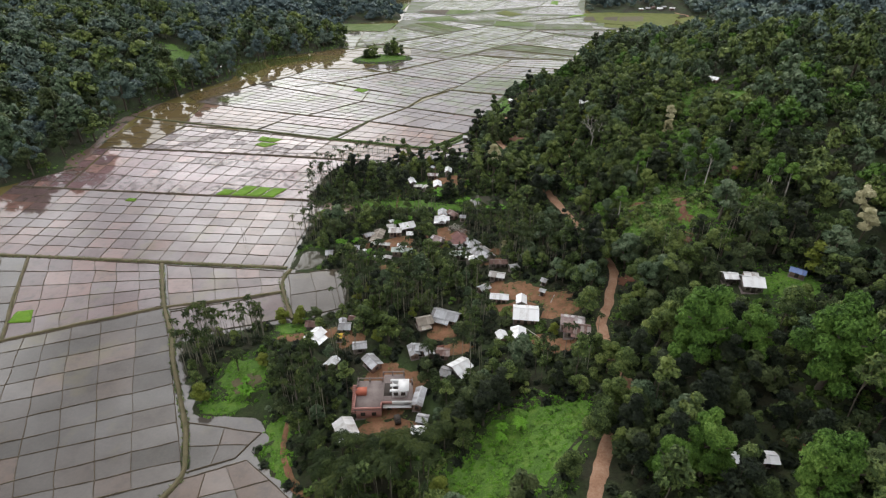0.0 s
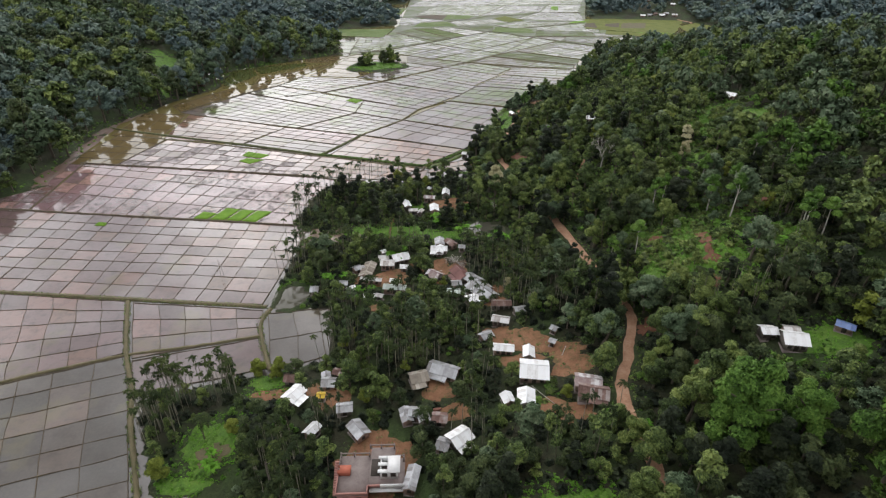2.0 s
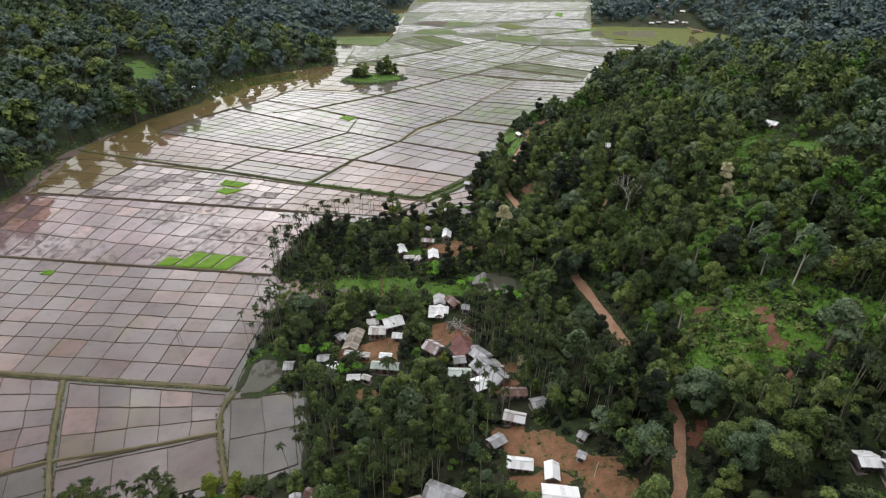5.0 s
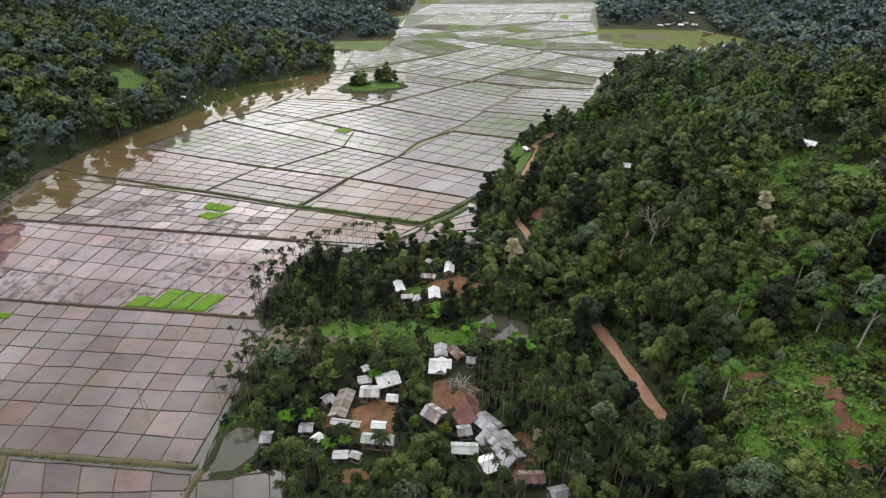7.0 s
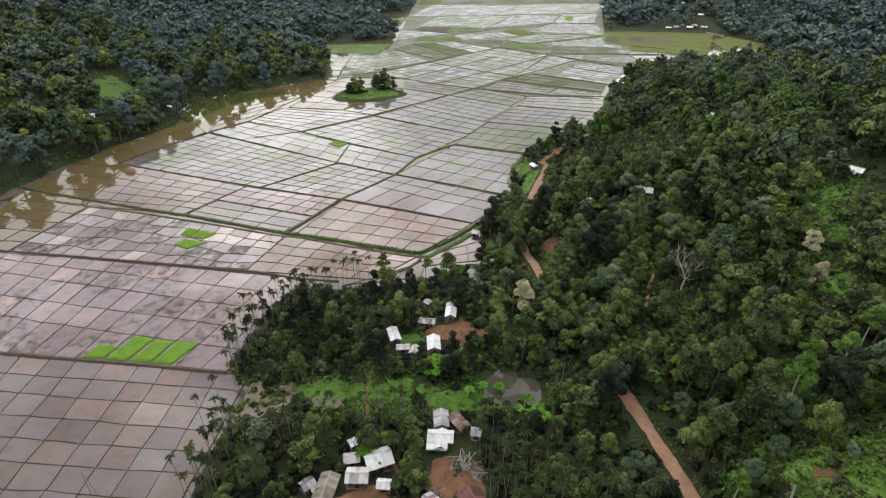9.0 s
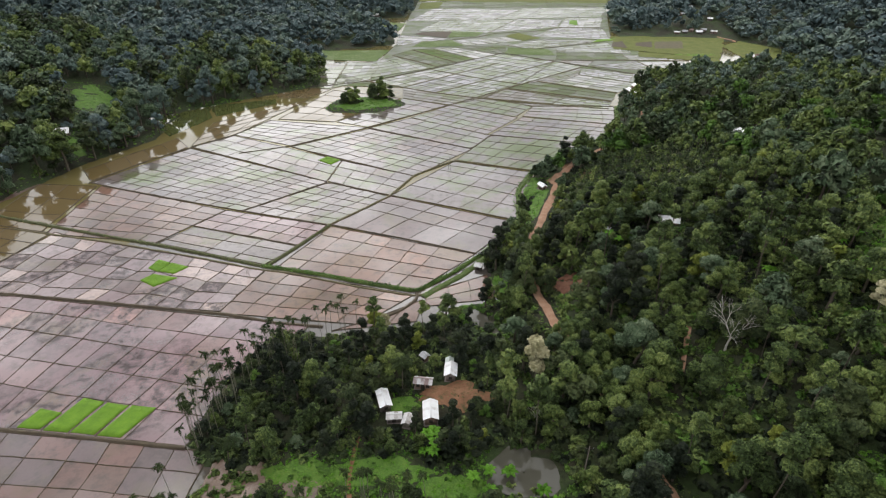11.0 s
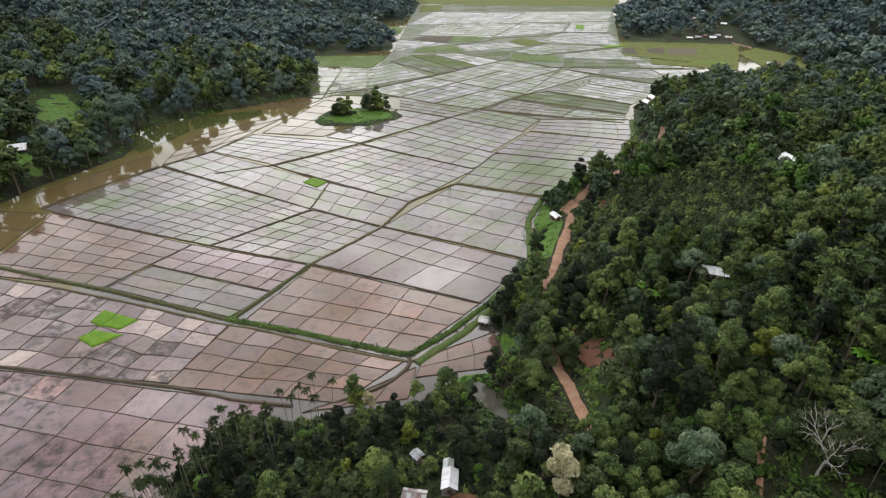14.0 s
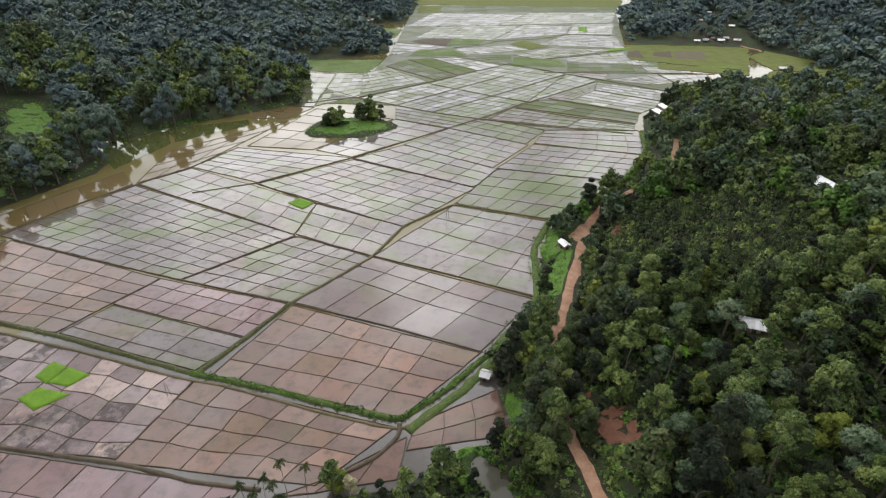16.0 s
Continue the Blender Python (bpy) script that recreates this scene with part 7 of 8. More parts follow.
lane = finer([p[:2] for p in ROAD], 3.4)
for i, (px, py) in enumerate(lane[:-1]):
    if 66 < py < 78 or 132 < py < 153 or 183 < py < 230 or 249 < py < 280:
        d = (lane[i + 1] - lane[i]) / np.linalg.norm(lane[i + 1] - lane[i])
        for side in (-1,) if 246 < py < 262 else (-1, 1):
            off, s = plant.uniform(1.9, 2.6) * side, plant.uniform(0.85, 1.15)
            set_down(FORMS[int(plant.choice(7))][0], px - d[1] * off, py + d[0] * off, plant.uniform(0, 6.28), s, s * 1.1)
x, y = thickly(-62, 104, 38, 316, 5.0)
order = np.argsort(np.abs(x - 52) + 0.15 * np.abs(y - 170))
rest = {}
for n, i in enumerate(order):
    f, px, py = plant.random(), x[i], y[i]
    village = px < 30 and py < 200
    pick = 7 + int(plant.integers(2)) if f < 0.1 else int(plant.choice(7, p=(0.2, 0.2, 0.14, 0.12, 0.14, 0.12, 0.08))) if f < 0.975 else 11
    if pick < 7 and plant.random() < (0.62 if px < 14 and 200 < py < 246 else 0.14 if py > 228 else 0.0):
        pick = (1, 4, 4)[int(plant.integers(3))]
    if pick in (1, 4) and px > 50 and py > 185 and plant.random() < 0.6:
        pick = (0, 2, 6)[int(plant.integers(3))]
    if pick < 7 and px > 24 and py < 86 and plant.random() < 0.7:
        pick = (1, 4)[int(plant.integers(2))]
    s = float(np.clip(plant.lognormal(-0.04, 0.34), 0.5, 1.5)) * (0.45 if px < -38 and py < 122 or px < -22 and py > 150 and from_bank(px, py) < 9 else 0.86 if px < 12 and 192 < py < 246 else 0.8 if village else 1.05)
    reach = np.array([3.5, 6.0, 8.5, 11.0, 13.0])
    ahead, place = to_line(px + 0.42 * reach, py + reach, ROAD)
    run = np.interp(place, np.arange(len(ROAD)), [p[1] for p in ROAD])
    if ((ahead[:3] < 2.6) & ((run > 80) & (run < 131) | (run > 231) & (run < 247) | (run > 281) & (run < 360))[:3]).any():
        s = min(s, 0.36)
    elif ((ahead < 3.0) & (run > 152) & (run < 183)).any():
        s = min(s, 0.1 * reach[((ahead < 3.0) & (run > 152) & (run < 183)).argmax()])
    elif any(abs(px - hx) < 3.2 and 1.5 < hy - py < 8 for hx, hy in HOMES):
        s = min(s, 0.62)
    turn, tall = plant.uniform(0, 6.28), s * plant.uniform(0.85, 1.15)
    if n < 190:
        set_down(FORMS[pick][0], px, py, turn, s, tall)
    else:
        rest.setdefault(pick, []).append((px, py, turn, s, tall))
for pick, trees in sorted(rest.items()):
    t = np.array(trees)
    t = t[off_houses(t[:, 0], t[:, 1], 0.6)]
    root = tagged(new("woodland"), "mixed trees of village wood and hillside", "wood", kind="stuff")
    tz = ground_z(t[:, 0], t[:, 1])
    tagged(part("canopy", scattered(FORMS[pick][2], t[:, 0], t[:, 1], tz, t[:, 2], t[:, 3], t[:, 4]), FORMS[pick][3], root), kind="stuff")
    tagged(part("stems", scattered(mid_stem if pick < 7 else FORMS[pick][1], t[:, 0], t[:, 1], tz, t[:, 2], t[:, 3], t[:, 4]), BARK, root), kind="stuff")

# Small trees and saplings filling the gaps between palms and houses.
x, y = jittered(-50, 46, 60, 246, 4.2, plant)
ok = free(x, y, 2.6, 3.4, 0.6) & (plant.random(len(x)) < 0.55)
x, y = x[ok], y[ok]
kind, turn, size = plant.choice(5, len(x), p=(0.3, 0.3, 0.15, 0.15, 0.1)), plant.uniform(0, 6.28, len(x)), plant.uniform(0.36, 0.62, len(x))
small_tree = [crown(480 + s, 4, 3.2, 5.2, 0.6, 210, 0.8, 0.5, n=2) for s in range(5)]
root = tagged(new("woodland"), "low trees and saplings among village houses", "wood", kind="stuff")
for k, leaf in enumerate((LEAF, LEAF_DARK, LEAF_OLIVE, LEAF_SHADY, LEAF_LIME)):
    m = (kind == k) & off_houses(x, y, 0.5)
    tagged(part("canopy", scattered(small_tree[k], x[m], y[m], ground_z(x, y)[m], turn[m], size[m]), leaf, root), kind="stuff")

# The woods further off, and the undergrowth.
dim_tree = [crown(430 + s, 6, 5.2, 4.4, 1.2, 72, 0.95, 0.42, 0.75, n=2) for s in range(4)]
mid_tree = [crown(400 + s, 8, 4.0, 5.0, 1.6, 260, 0.9, 0.37, 0.8, n=2) for s in range(4)]
deep_tree = [crown(425 + s, 7, 4.2, 5.0, 1.8, 115, 1.05, 0.37, 0.8, n=2) for s in range(4)]
far_tree = [crown(420 + s, 8, 4.5, 4.8, 1.8, 205, 0.8, 0.36, 0.8, n=2) for s in range(4)]


def wood(label, x, y, templates, stem, low, high, tints, rng=plant):
    """A joined wood, its trees shared out among a few kinds of leaves."""
    n = len(x)
    z, turn = ground_z(x, y), rng.uniform(0, 6.28, n)
    size = np.clip(rng.lognormal(math.log((low + high) / 2) - 0.05, 0.34, n), low * 0.75, high * 1.45)
    tall = size * rng.uniform(0.85, 1.3, n)
    root = tagged(new("woodland"), label, "wood", kind="stuff")
    which, tint = rng.integers(0, len(templates), n), rng.choice(len(tints), n)
    for k, material in enumerate(tints):
        sets = []
        for i, t in enumerate(templates):
            m = (which == i) & (tint == k)
            if m.any():
                sets.append(scattered(t, x[m], y[m], z[m], turn[m], size[m], tall[m]))
        tagged(part("canopy", joined(*sets), material, root), kind="stuff")
    if stem is not None:
        tagged(part("stems", scattered(stem, x, y, z, turn, size, tall), BARK, root), kind="stuff")
    return root


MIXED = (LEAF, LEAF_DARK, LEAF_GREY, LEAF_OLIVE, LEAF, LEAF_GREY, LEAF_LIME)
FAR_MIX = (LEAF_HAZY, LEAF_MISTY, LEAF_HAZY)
x, y = jittered(30, 330, 30, 600, 6.4, plant)
ok = free(x, y, 2.5, 2.6, 0.5) & ~((x < 104) & (y < 316))
scrub = (np.hypot((x - 77) / 25, (y - 320) / 31) < 1)
ok &= (x < np.minimum(238, 0.7 * y + 110)) & ~scrub
x, y = x[ok], y[ok]
deep = (x > 170) | (y > 420)
rim = (x > 158) & (y > 545) & (from_bank(x, y) < 18)
x, y, deep = x[~rim], y[~rim], deep[~rim]
keep = ~deep | (plant.random(len(x)) < 0.8)
x, y, deep = x[keep], y[keep], deep[keep]
wood("dense mixed wood covering the hill", x[~deep], y[~deep], mid_tree, mid_stem, 0.7, 1.25, MIXED)
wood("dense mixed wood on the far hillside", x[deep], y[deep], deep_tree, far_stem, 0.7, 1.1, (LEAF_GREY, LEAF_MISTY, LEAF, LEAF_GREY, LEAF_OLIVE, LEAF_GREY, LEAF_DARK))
x, y = jittered(-460, -50, 150, 600, 9.0, plant)
ok = free(x, y, 1.2, 0, 0.3) & (x > -330 - (y - 200) * 0.3) & ((x < -110) | (y > 480))
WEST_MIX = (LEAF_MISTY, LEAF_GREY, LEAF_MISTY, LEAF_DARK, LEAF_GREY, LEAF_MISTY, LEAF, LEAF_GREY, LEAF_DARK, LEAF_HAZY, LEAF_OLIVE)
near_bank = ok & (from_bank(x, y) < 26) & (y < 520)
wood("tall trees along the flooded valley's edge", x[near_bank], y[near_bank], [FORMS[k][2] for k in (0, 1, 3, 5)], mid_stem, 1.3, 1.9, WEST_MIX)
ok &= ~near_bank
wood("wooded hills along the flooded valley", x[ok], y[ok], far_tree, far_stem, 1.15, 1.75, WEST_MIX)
x, y = jittered(-620, -50, 600, 1250, 15.5, plant)
ok = free(x, y, 3.0, 0, 0.5) & (x > -120 - 0.7 * y)
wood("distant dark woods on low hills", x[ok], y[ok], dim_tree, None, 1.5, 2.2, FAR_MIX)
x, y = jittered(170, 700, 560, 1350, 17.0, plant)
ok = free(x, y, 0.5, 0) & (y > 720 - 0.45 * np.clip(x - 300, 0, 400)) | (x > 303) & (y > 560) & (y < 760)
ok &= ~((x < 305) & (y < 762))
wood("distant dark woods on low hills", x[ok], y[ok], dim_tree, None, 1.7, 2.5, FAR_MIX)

def off_cuts(x, y, gap=0.3):
    ok = np.ones(len(x), bool)
    for cx, cy, rx, ry, turn in CUTS:
        du, dw = (x - cx) * math.cos(turn) + (y - cy) * math.sin(turn), -(x - cx) * math.sin(turn) + (y - cy) * math.cos(turn)
        ok &= np.hypot(du / (rx + gap), dw / (ry + gap)) > 0.95
    return ok


shrub = [crown(440 + s, 1, 1.25, 1.0, 0.0, 14, 0.78, 0.75, n=2) for s in range(4)]
tuft = [leaves([(0, 0, 0.05), (0.4, 0.25, 0.02)], [0.46, 0.4], 12, 0.4, np.random.default_rng(450 + s), 0.0, 0.9) for s in range(3)]


def undergrowth(name, label, x, y, templates, low, high, material, lift=-0.15, level=None):
    keep = off_houses(x, y)
    x, y = x[keep], y[keep]
    n = len(x)
    which = plant.integers(0, len(templates), n)
    turn, size = plant.uniform(0, 6.28, n), plant.uniform(low, high, n)
    z = ground_z(x, y) + lift if level is None else np.full(n, level)
    sets = [scattered(t, x[which == i], y[which == i], z[which == i], turn[which == i], size[which == i]) for i, t in enumerate(templates)]
    return tagged(new(name, mesh_of(name, *joined(*sets), material)), label, "shrubs", kind="stuff")


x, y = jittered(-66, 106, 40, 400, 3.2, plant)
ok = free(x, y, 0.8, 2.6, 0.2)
# The blackish leaf colour paints shade into the gaps under the crowns.
undergrowth("undergrowth", "dense undergrowth between trees, coloured blackish for shade in the gaps", x[ok], y[ok], shrub, 0.7, 1.6, LEAF_SHADY)
x, y = jittered(-58, 62, 192, 296, 2.7, plant)
ok = free(x, y, 0.8, 2.6, 0.0)
undergrowth("undergrowth", "dense green undergrowth between trees", x[ok][::2], y[ok][::2], shrub, 0.6, 1.5, LEAF_DARK)
undergrowth("undergrowth", "dense green undergrowth between trees", x[ok][1::2], y[ok][1::2], shrub, 0.6, 1.5, LEAF)
bx = np.concatenate([ox + rad * 1.35 * np.sqrt(plant.random(int(min(rad * rad * 9, 1300)))) * np.cos(plant.uniform(0, 6.28, int(min(rad * rad * 9, 1300)))) for ox, oy, rad in MEADOWS])
by = np.concatenate([oy + rad * 1.35 * (plant.random(int(min(rad * rad * 9, 1300))) * 2 - 1) for ox, oy, rad in MEADOWS])
ok = (from_bank(bx, by) > 0.3) & (to_line(bx, by, ROAD)[0] > 2.8)
undergrowth("undergrowth", "bright green herbs and low bushes in clearing", bx[ok][np.arange(ok.sum()) % 4 > 0], by[ok][np.arange(ok.sum()) % 4 > 0], tuft, 0.4, 1.0, LEAF_BRIGHT)
undergrowth("undergrowth", "fresh green herbs and low bushes in clearing", bx[ok][::4], by[ok][::4], tuft, 0.4, 1.3, LEAF_LIME)
bx = np.concatenate([ox + rad * 1.2 * np.sqrt(plant.random(int(rad * rad * 2.6))) * np.cos(plant.uniform(0, 6.28, int(rad * rad * 2.6))) for ox, oy, rad in BUSHY])
by = np.concatenate([oy + rad * 1.2 * (plant.random(int(rad * rad * 2.6)) * 2 - 1) for ox, oy, rad in BUSHY])
ok = (from_bank(bx, by) > 0.5) & (to_line(bx, by, ROAD)[0] > 2.9) & (np.sin(bx * 0.9 + 1.3 * np.sin(by * 0.5)) * np.sin(by * 0.8 + np.sin(bx * 0.6)) > -0.35)
ok &= off_cuts(bx, by)
undergrowth("undergrowth", "green bushes and weeds on open slope", bx[ok][::2], by[ok][::2], shrub, 0.3, 1.0, LEAF_LIME)
undergrowth("undergrowth", "green bushes and weeds on open slope", bx[ok][1::2], by[ok][1::2], shrub, 0.4, 1.3, LEAF_OLIVE)
rim = np.concatenate([np.full(int(9 * (rx + ry)), k) for k, (ex, ey, rx, ry) in enumerate(EDGES)])
a, far_out = plant.uniform(0, 6.28, len(rim)), plant.uniform(0.72, 1.25, len(rim))
edge = np.array(EDGES)[rim]
x, y = edge[:, 0] + edge[:, 2] * far_out * np.cos(a), edge[:, 1] + edge[:, 3] * far_out * np.sin(a)
ok = to_line(x, y, ROAD)[0] > 2.6
undergrowth("undergrowth", "weeds growing round earth yards", x[ok], y[ok], tuft, 0.25, 0.7, LEAF_OLIVE)
x, y = jittered(52, 104, 128, 182, 3.2, plant)
ok = off_cuts(x, y) & (to_line(x, y, ROAD)[0] > 3.0) & (np.sin(x * 0.5) * np.sin(y * 0.41 + 1) > -0.25)
undergrowth("undergrowth", "yellowish green bushes on cleared slope", x[ok], y[ok], shrub, 0.3, 0.75, LEAF_BRIGHT)
x, y = jittered(46, 104, 128, 182, 4.1, plant)
ok = off_cuts(x, y, 0.6) & (to_line(x, y, ROAD)[0] > 3.2) & (np.sin(x * 0.37 + 2) * np.sin(y * 0.33) > -0.1)
undergrowth("undergrowth", "dark green bushes scattered over cleared slope", x[ok][::2], y[ok][::2], shrub, 0.6, 2.2, LEAF_DARK)
bush = [crown(490 + s, 4, 2.0, 2.6, 0.1, 70, 0.6, 0.5, n=2) for s in range(3)]
x2, y2 = jittered(48, 100, 130, 180, 5.2, plant)
far_side = off_cuts(x2, y2, 1.5) & (to_line(x2, y2, ROAD)[0] > 3.4) & (plant.random(len(x2)) < 0.75)
for k, leaf in enumerate((LEAF_LIME, LEAF, LEAF_OLIVE)):
    undergrowth("undergrowth", "tall leafy bushes growing over cleared slope", x2[far_side][k::3], y2[far_side][k::3], bush, 0.5, 1.25, leaf)
undergrowth("undergrowth", "green bushes scattered over cleared slope", x[ok][1::2], y[ok][1::2], shrub, 0.5, 1.4, LEAF_LIME)
def sapling(seed):
    r = np.random.default_rng(seed)
    return tube([(0, 0, -0.3), (r.normal(0, 0.1), r.normal(0, 0.1), 3.0)], [0.05, 0.03], 3), leaves([(0, 0, 3.0), (0.25, 0.1, 3.6), (-0.2, 0.15, 2.5)], [0.7, 0.5, 0.55], 26, 0.5, r, -0.6)


x, y = jittered(48, 106, 286, 356, 1.9, plant)
ok = free(x, y, 3, 3.2) & (np.hypot((x - 77) / 25, (y - 320) / 31) < 1.03)
x, y = x[ok], y[ok]
root = tagged(new("plantation"), "slope planted with slender young dark-green trees", "saplings", kind="stuff")
turn, size, kind = plant.uniform(0, 6.28, len(x)), plant.uniform(0.55, 1.6, len(x)), plant.integers(0, 3, len(x))
z = ground_z(x, y)
for k, material in enumerate((LEAF, LEAF_OLIVE, LEAF_DARK)):
    m = kind == k
    for name, piece, surface in (("stems", 0, PALE_BARK), ("leaves", 1, material)):
        tagged(part(name, scattered(sapling(470 + k)[piece], x[m], y[m], z[m], turn[m], size[m]), surface, root), kind="stuff")
x, y = jittered(48, 106, 286, 356, 2.6, plant)
ok = free(x, y, 3, 3.2) & (np.hypot((x - 77) / 25, (y - 320) / 31) < 1.03)
undergrowth("undergrowth", "grass and weeds under young trees", x[ok], y[ok], tuft, 0.6, 1.3, LEAF_LIME)
BLADES = joined(*[(np.array([[-0.09, 0, 0], [0.09, 0, 0], [0.05 + lx, ly, h], [-0.05 + lx, ly, h]]), np.array([[0, 1, 2, 3]])) for lx, ly, h in ((0.12, 0.1, 0.55), (-0.14, 0.06, 0.5), (0.02, -0.15, 0.6), (-0.05, 0.16, 0.42))])
sod = [joined(BLADES, tuft[s]) for s in range(3)]
for line, half, level, dense in ((MAIN_DIKE[5:], 0.85, 0.38, 4.5), (MAIN_DIKE[:6], 0.6, 0.32, 1.5), (EAST_DIKE, 1.5, 0.3, 3.6), (DIAGONAL[:3], 0.6, 0.3, 1.8), (DIAGONAL[2:], 0.4, 0.28, 0.7)):
    pts = rounded(line, 0.5, 2)[:, :2]
    m = int(len(pts) * dense)
    d = np.gradient(pts, axis=0)
    d /= np.linalg.norm(d, axis=1)[:, None]
    i = plant.integers(0, len(pts), m)
    off = plant.normal(0, half * 0.55, m) * (1 + 0.5 * np.sin(i * 0.09) * np.sin(i * 0.023))
    undergrowth("dike_grass", "rank green grass growing on dike", pts[i, 0] - d[i, 1] * off, pts[i, 1] + d[i, 0] * off, sod, 0.3, 0.75 if dense > 3 else 0.5, LEAF_LIME if dense > 3 else LEAF_OLIVE, level=level)
for line in ([(-206, 160), (-177, 158.3), (-139, 155.6), (-93, 152.2), (-70, 150.3), (-51, 149)], [(-93, 151), (-86, 136), (-81.5, 127), (-74, 115), (-69, 104), (-62, 92), (-56.5, 82), (-52, 70.5), (-57, 60), (-61, 50)], [(-49.5, 148), (-51, 142), (-48.6, 135), (-45.5, 128), (-42.6, 122)]):
    pts = rounded(line, 0.5, 2)[:, :2]
    d = np.gradient(pts, axis=0)
    d /= np.linalg.norm(d, axis=1)[:, None]
    i = plant.integers(0, len(pts), len(pts) * 3)
    off = plant.choice((-1.0, 1.0), len(i)) * plant.uniform(0.45, 0.85, len(i))
    undergrowth("dike_grass", "short green grass edging dike path", pts[i, 0] - d[i, 1] * off, pts[i, 1] + d[i, 0] * off, tuft, 0.25, 0.5, LEAF_OLIVE, level=0.12)
x, y = jittered(44, 118, 188, 286, 2.6, plant)
clear = (to_line(x, y, ROAD)[0] > 2.6) & off_cuts(x, y, 0.5) & (from_bank(x, y) > 1.5) & (np.hypot(x - 52, (y - 213) / 6) > 1.0)
for k, leaf in enumerate((LEAF_OLIVE, LEAF, LEAF_LIME)):
    undergrowth("undergrowth", "green bushes and saplings under hillside trees", x[clear][k::3], y[clear][k::3], shrub, 0.6, 1.5, leaf)
lane = rounded([p[:2] for p in ROAD], 0.6, 2)[:, :2]
lane = lane[(lane[:, 1] > 92) & (lane[:, 1] < 300)]
d = np.gradient(lane, axis=0)
d /= np.linalg.norm(d, axis=1)[:, None]
i = plant.integers(0, len(lane), len(lane) * 7)
off = plant.choice((-1.0, 1.0), len(i)) * (2.0 + plant.exponential(1.6, len(i)))
x, y = lane[i, 0] - d[i, 1] * off, lane[i, 1] + d[i, 0] * off
clear = to_line(x, y, ROAD)[0] > 2.0
undergrowth("undergrowth", "yellowish grass and weeds along dirt road", x[clear][::2], y[clear][::2], tuft, 0.3, 0.8, LEAF_OLIVE)
undergrowth("undergrowth", "green weeds along dirt road", x[clear][1::2], y[clear][1::2], tuft, 0.3, 0.9, LEAF_LIME)
x, y = jittered(50, 64, 146, 178, 1.9, plant)
clear = (to_line(x, y, ROAD)[0] > 2.6) & off_cuts(x, y, 0.6)
undergrowth("undergrowth", "leafy bushes between road and clearing", x[clear][::2], y[clear][::2], shrub, 0.5, 1.2, LEAF)
undergrowth("undergrowth", "yellowish green bushes between road and clearing", x[clear][1::2], y[clear][1::2], shrub, 0.4, 1.1, LEAF_OLIVE)
ring = []
for px, py, rx, ry, _, turn in PONDS:
    a, g = plant.uniform(0, 6.28, 110), plant.uniform(1.3, 1.75, 110)
    u, w = rx * g * np.cos(a), ry * g * np.sin(a)
    ring.append(np.stack([px + u * math.cos(turn) - w * math.sin(turn), py + u * math.sin(turn) + w * math.cos(turn)], 1))
ring = np.concatenate(ring)
ok = from_bank(ring[:, 0], ring[:, 1]) > 0.3
undergrowth("undergrowth", "green weeds and bushes round pond", ring[ok, 0], ring[ok, 1], shrub, 0.3, 0.8, LEAF_LIME)
x, y = jittered(-330, -60, 140, 640, 3.6, plant)
ok = (from_bank(x, y) > 2.2) & (from_bank(x, y) < 12) & (x < -60) & (plant.random(len(x)) < 0.75)
undergrowth("undergrowth", "green scrub and grass along flooded bank", x[ok], y[ok], [crown(460 + s, 1, 1.3, 0.9, 0.0, 10, 0.7, 0.75, n=2) for s in range(3)], 0.4, 1.1, LEAF_LIME)
bx, by = np.concatenate([cx + plant.normal(0, 2.6, 16) for cx in (-62, -45)]), np.concatenate([cy + plant.normal(0, 2.0, 16) for cy in (472, 484)])
undergrowth("undergrowth", "dark bushes under islet trees", bx, by, shrub, 1.3, 2.4, LEAF_DARK)
a = plant.uniform(0, 6.28, 500)
r = np.sqrt(plant.random(500))
u, w = ISLE[2] * r * np.cos(a), ISLE[3] * r * np.sin(a)
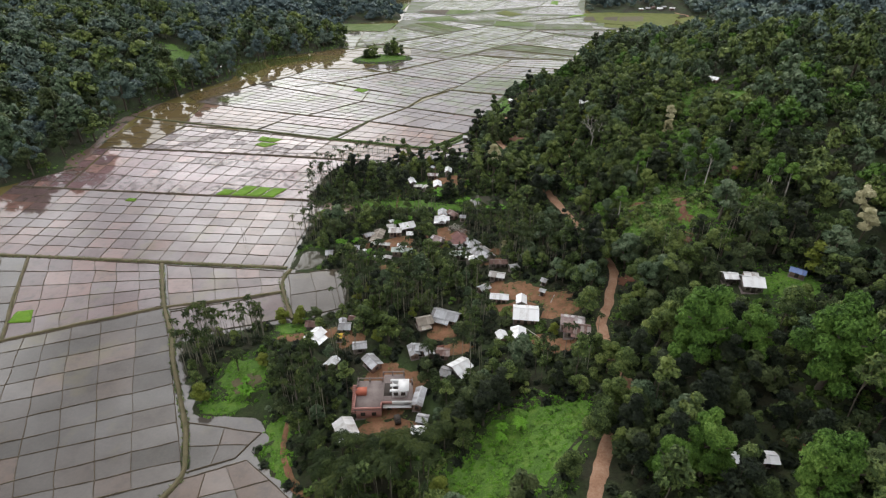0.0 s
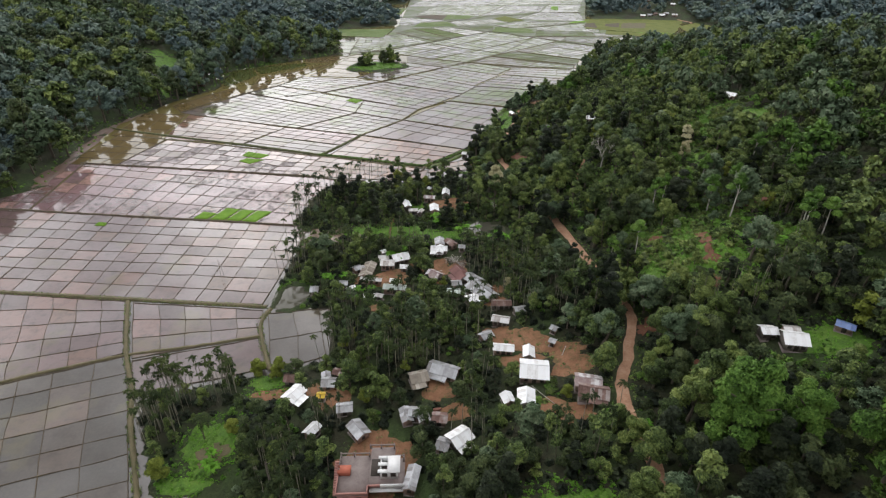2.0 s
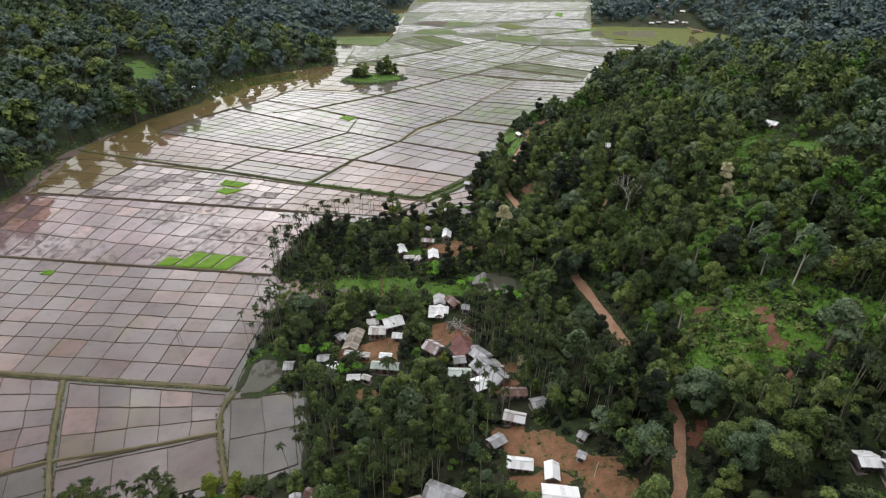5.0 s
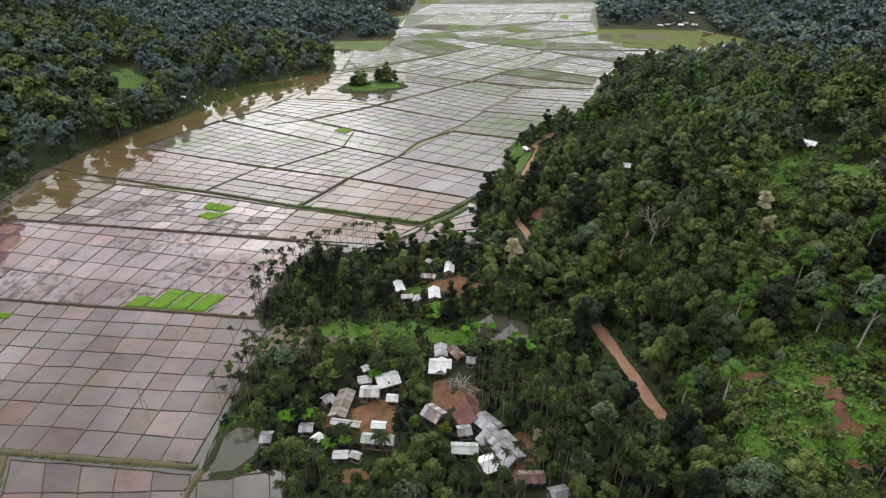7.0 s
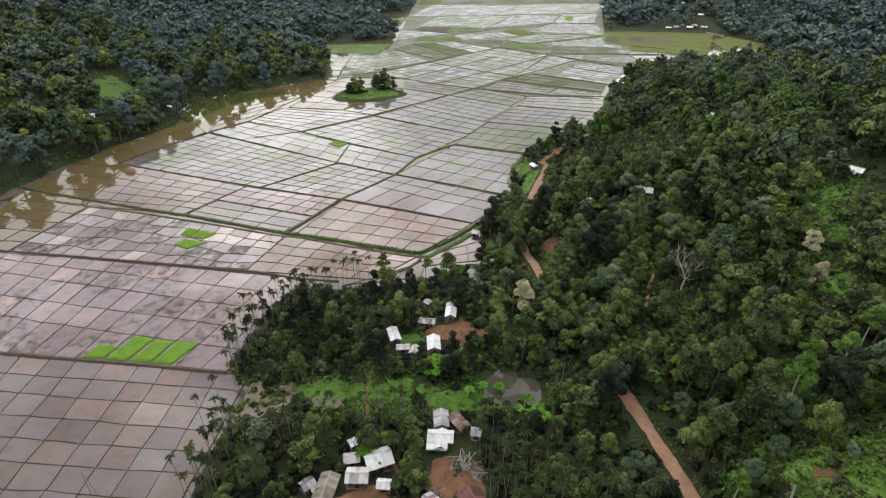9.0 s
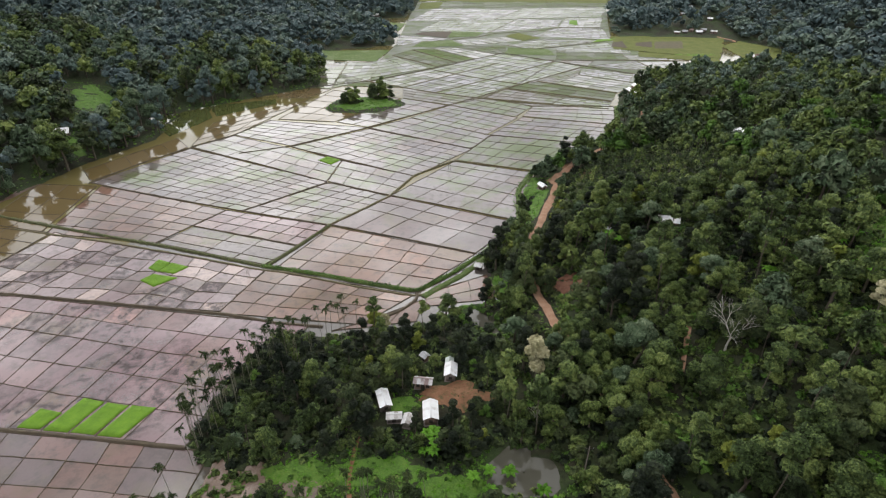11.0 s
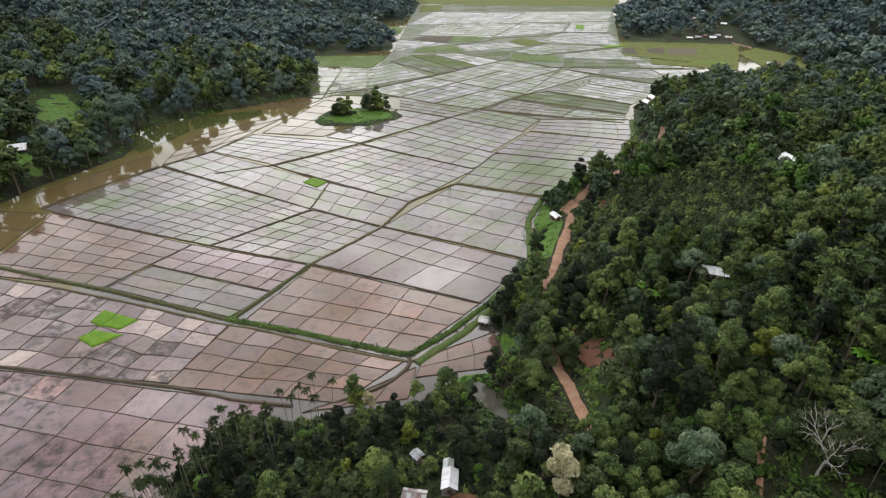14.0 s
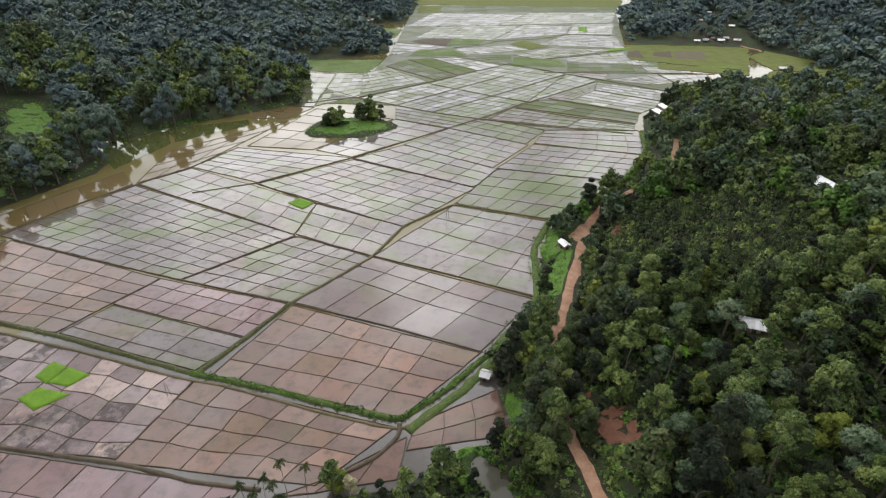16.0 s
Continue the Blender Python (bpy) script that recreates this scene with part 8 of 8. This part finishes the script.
undergrowth("dike_grass", "rank grass on low islet in flood", ISLE[0] + u * math.cos(ISLE[4]) - w * math.sin(ISLE[4]), ISLE[1] + u * math.sin(ISLE[4]) + w * math.cos(ISLE[4]), tuft, 0.6, 1.4, LEAF_BRIGHT)

# Weeds and low bushes that have come up in the yards.
x, y = jittered(12, 37, 96, 132, 1.5, plant)
ok = (to_line(x, y, ROAD)[0] > 2.4) & (np.sin(x * 0.7 + 1.1) * np.sin(y * 0.55 + 0.4) > 0.12)
undergrowth("undergrowth", "olive weeds growing in earth yards", x[ok], y[ok], tuft, 0.35, 0.8, LEAF_OLIVE)
undergrowth("undergrowth", "low green bushes growing in earth yards", x[ok][::5], y[ok][::5], shrub, 0.3, 0.8, LEAF)


def bare_tree(x, y, size, seed):
    r = np.random.default_rng(seed)
    pieces = {}

    def grow(p, d, length, thick, depth, limb):
        e = p + d * length
        mid = (p + e) / 2 + r.normal(0, 0.05 * length, 3)
        pieces.setdefault(limb, []).append(tube([p, mid, e], [thick, thick * 0.8, thick * 0.6], 5))
        if depth:
            for k in range(3 if depth > 1 else 4):
                a = k * 2.1 + r.uniform(-0.5, 0.5)
                n = np.cross(d, (0.3, 0.2, 0.9))
                n /= np.linalg.norm(n) + 1e-6
                m = np.cross(d, n)
                t = d + (math.cos(a) * n + math.sin(a) * m) * r.uniform(0.45, 0.85) + np.array([0, 0, 0.12])
                grow(p + (e - p) * r.uniform(0.65, 1.0), t / np.linalg.norm(t), length * r.uniform(0.62, 0.85), thick * 0.55, depth - 1, k + 1 if limb == 0 else limb)

    grow(np.array([0.0, 0, -0.3]), np.array([0.05, 0, 1.0]), 2.4, 0.15, 4, 0)
    root = tagged(new("bare_tree"), "leafless dead tree with bleached spreading branches", "tree", WOOD)
    for limb, tubes in pieces.items():
        part("branch" if limb else "trunk", joined(*tubes), DEAD_WOOD, root)
    root.location, root.scale = (x, y, float(ground_z(x, y))), (size, size, size)


bare_tree(59.5, 210, 1.9, 9), bare_tree(46, 214, 0.55, 4), bare_tree(41, 158, 0.7, 5), bare_tree(20, 205, 0.6, 6)

for k in KINDS:
    for o in (*k.children_recursive, k):
        bpy.data.objects.remove(o)
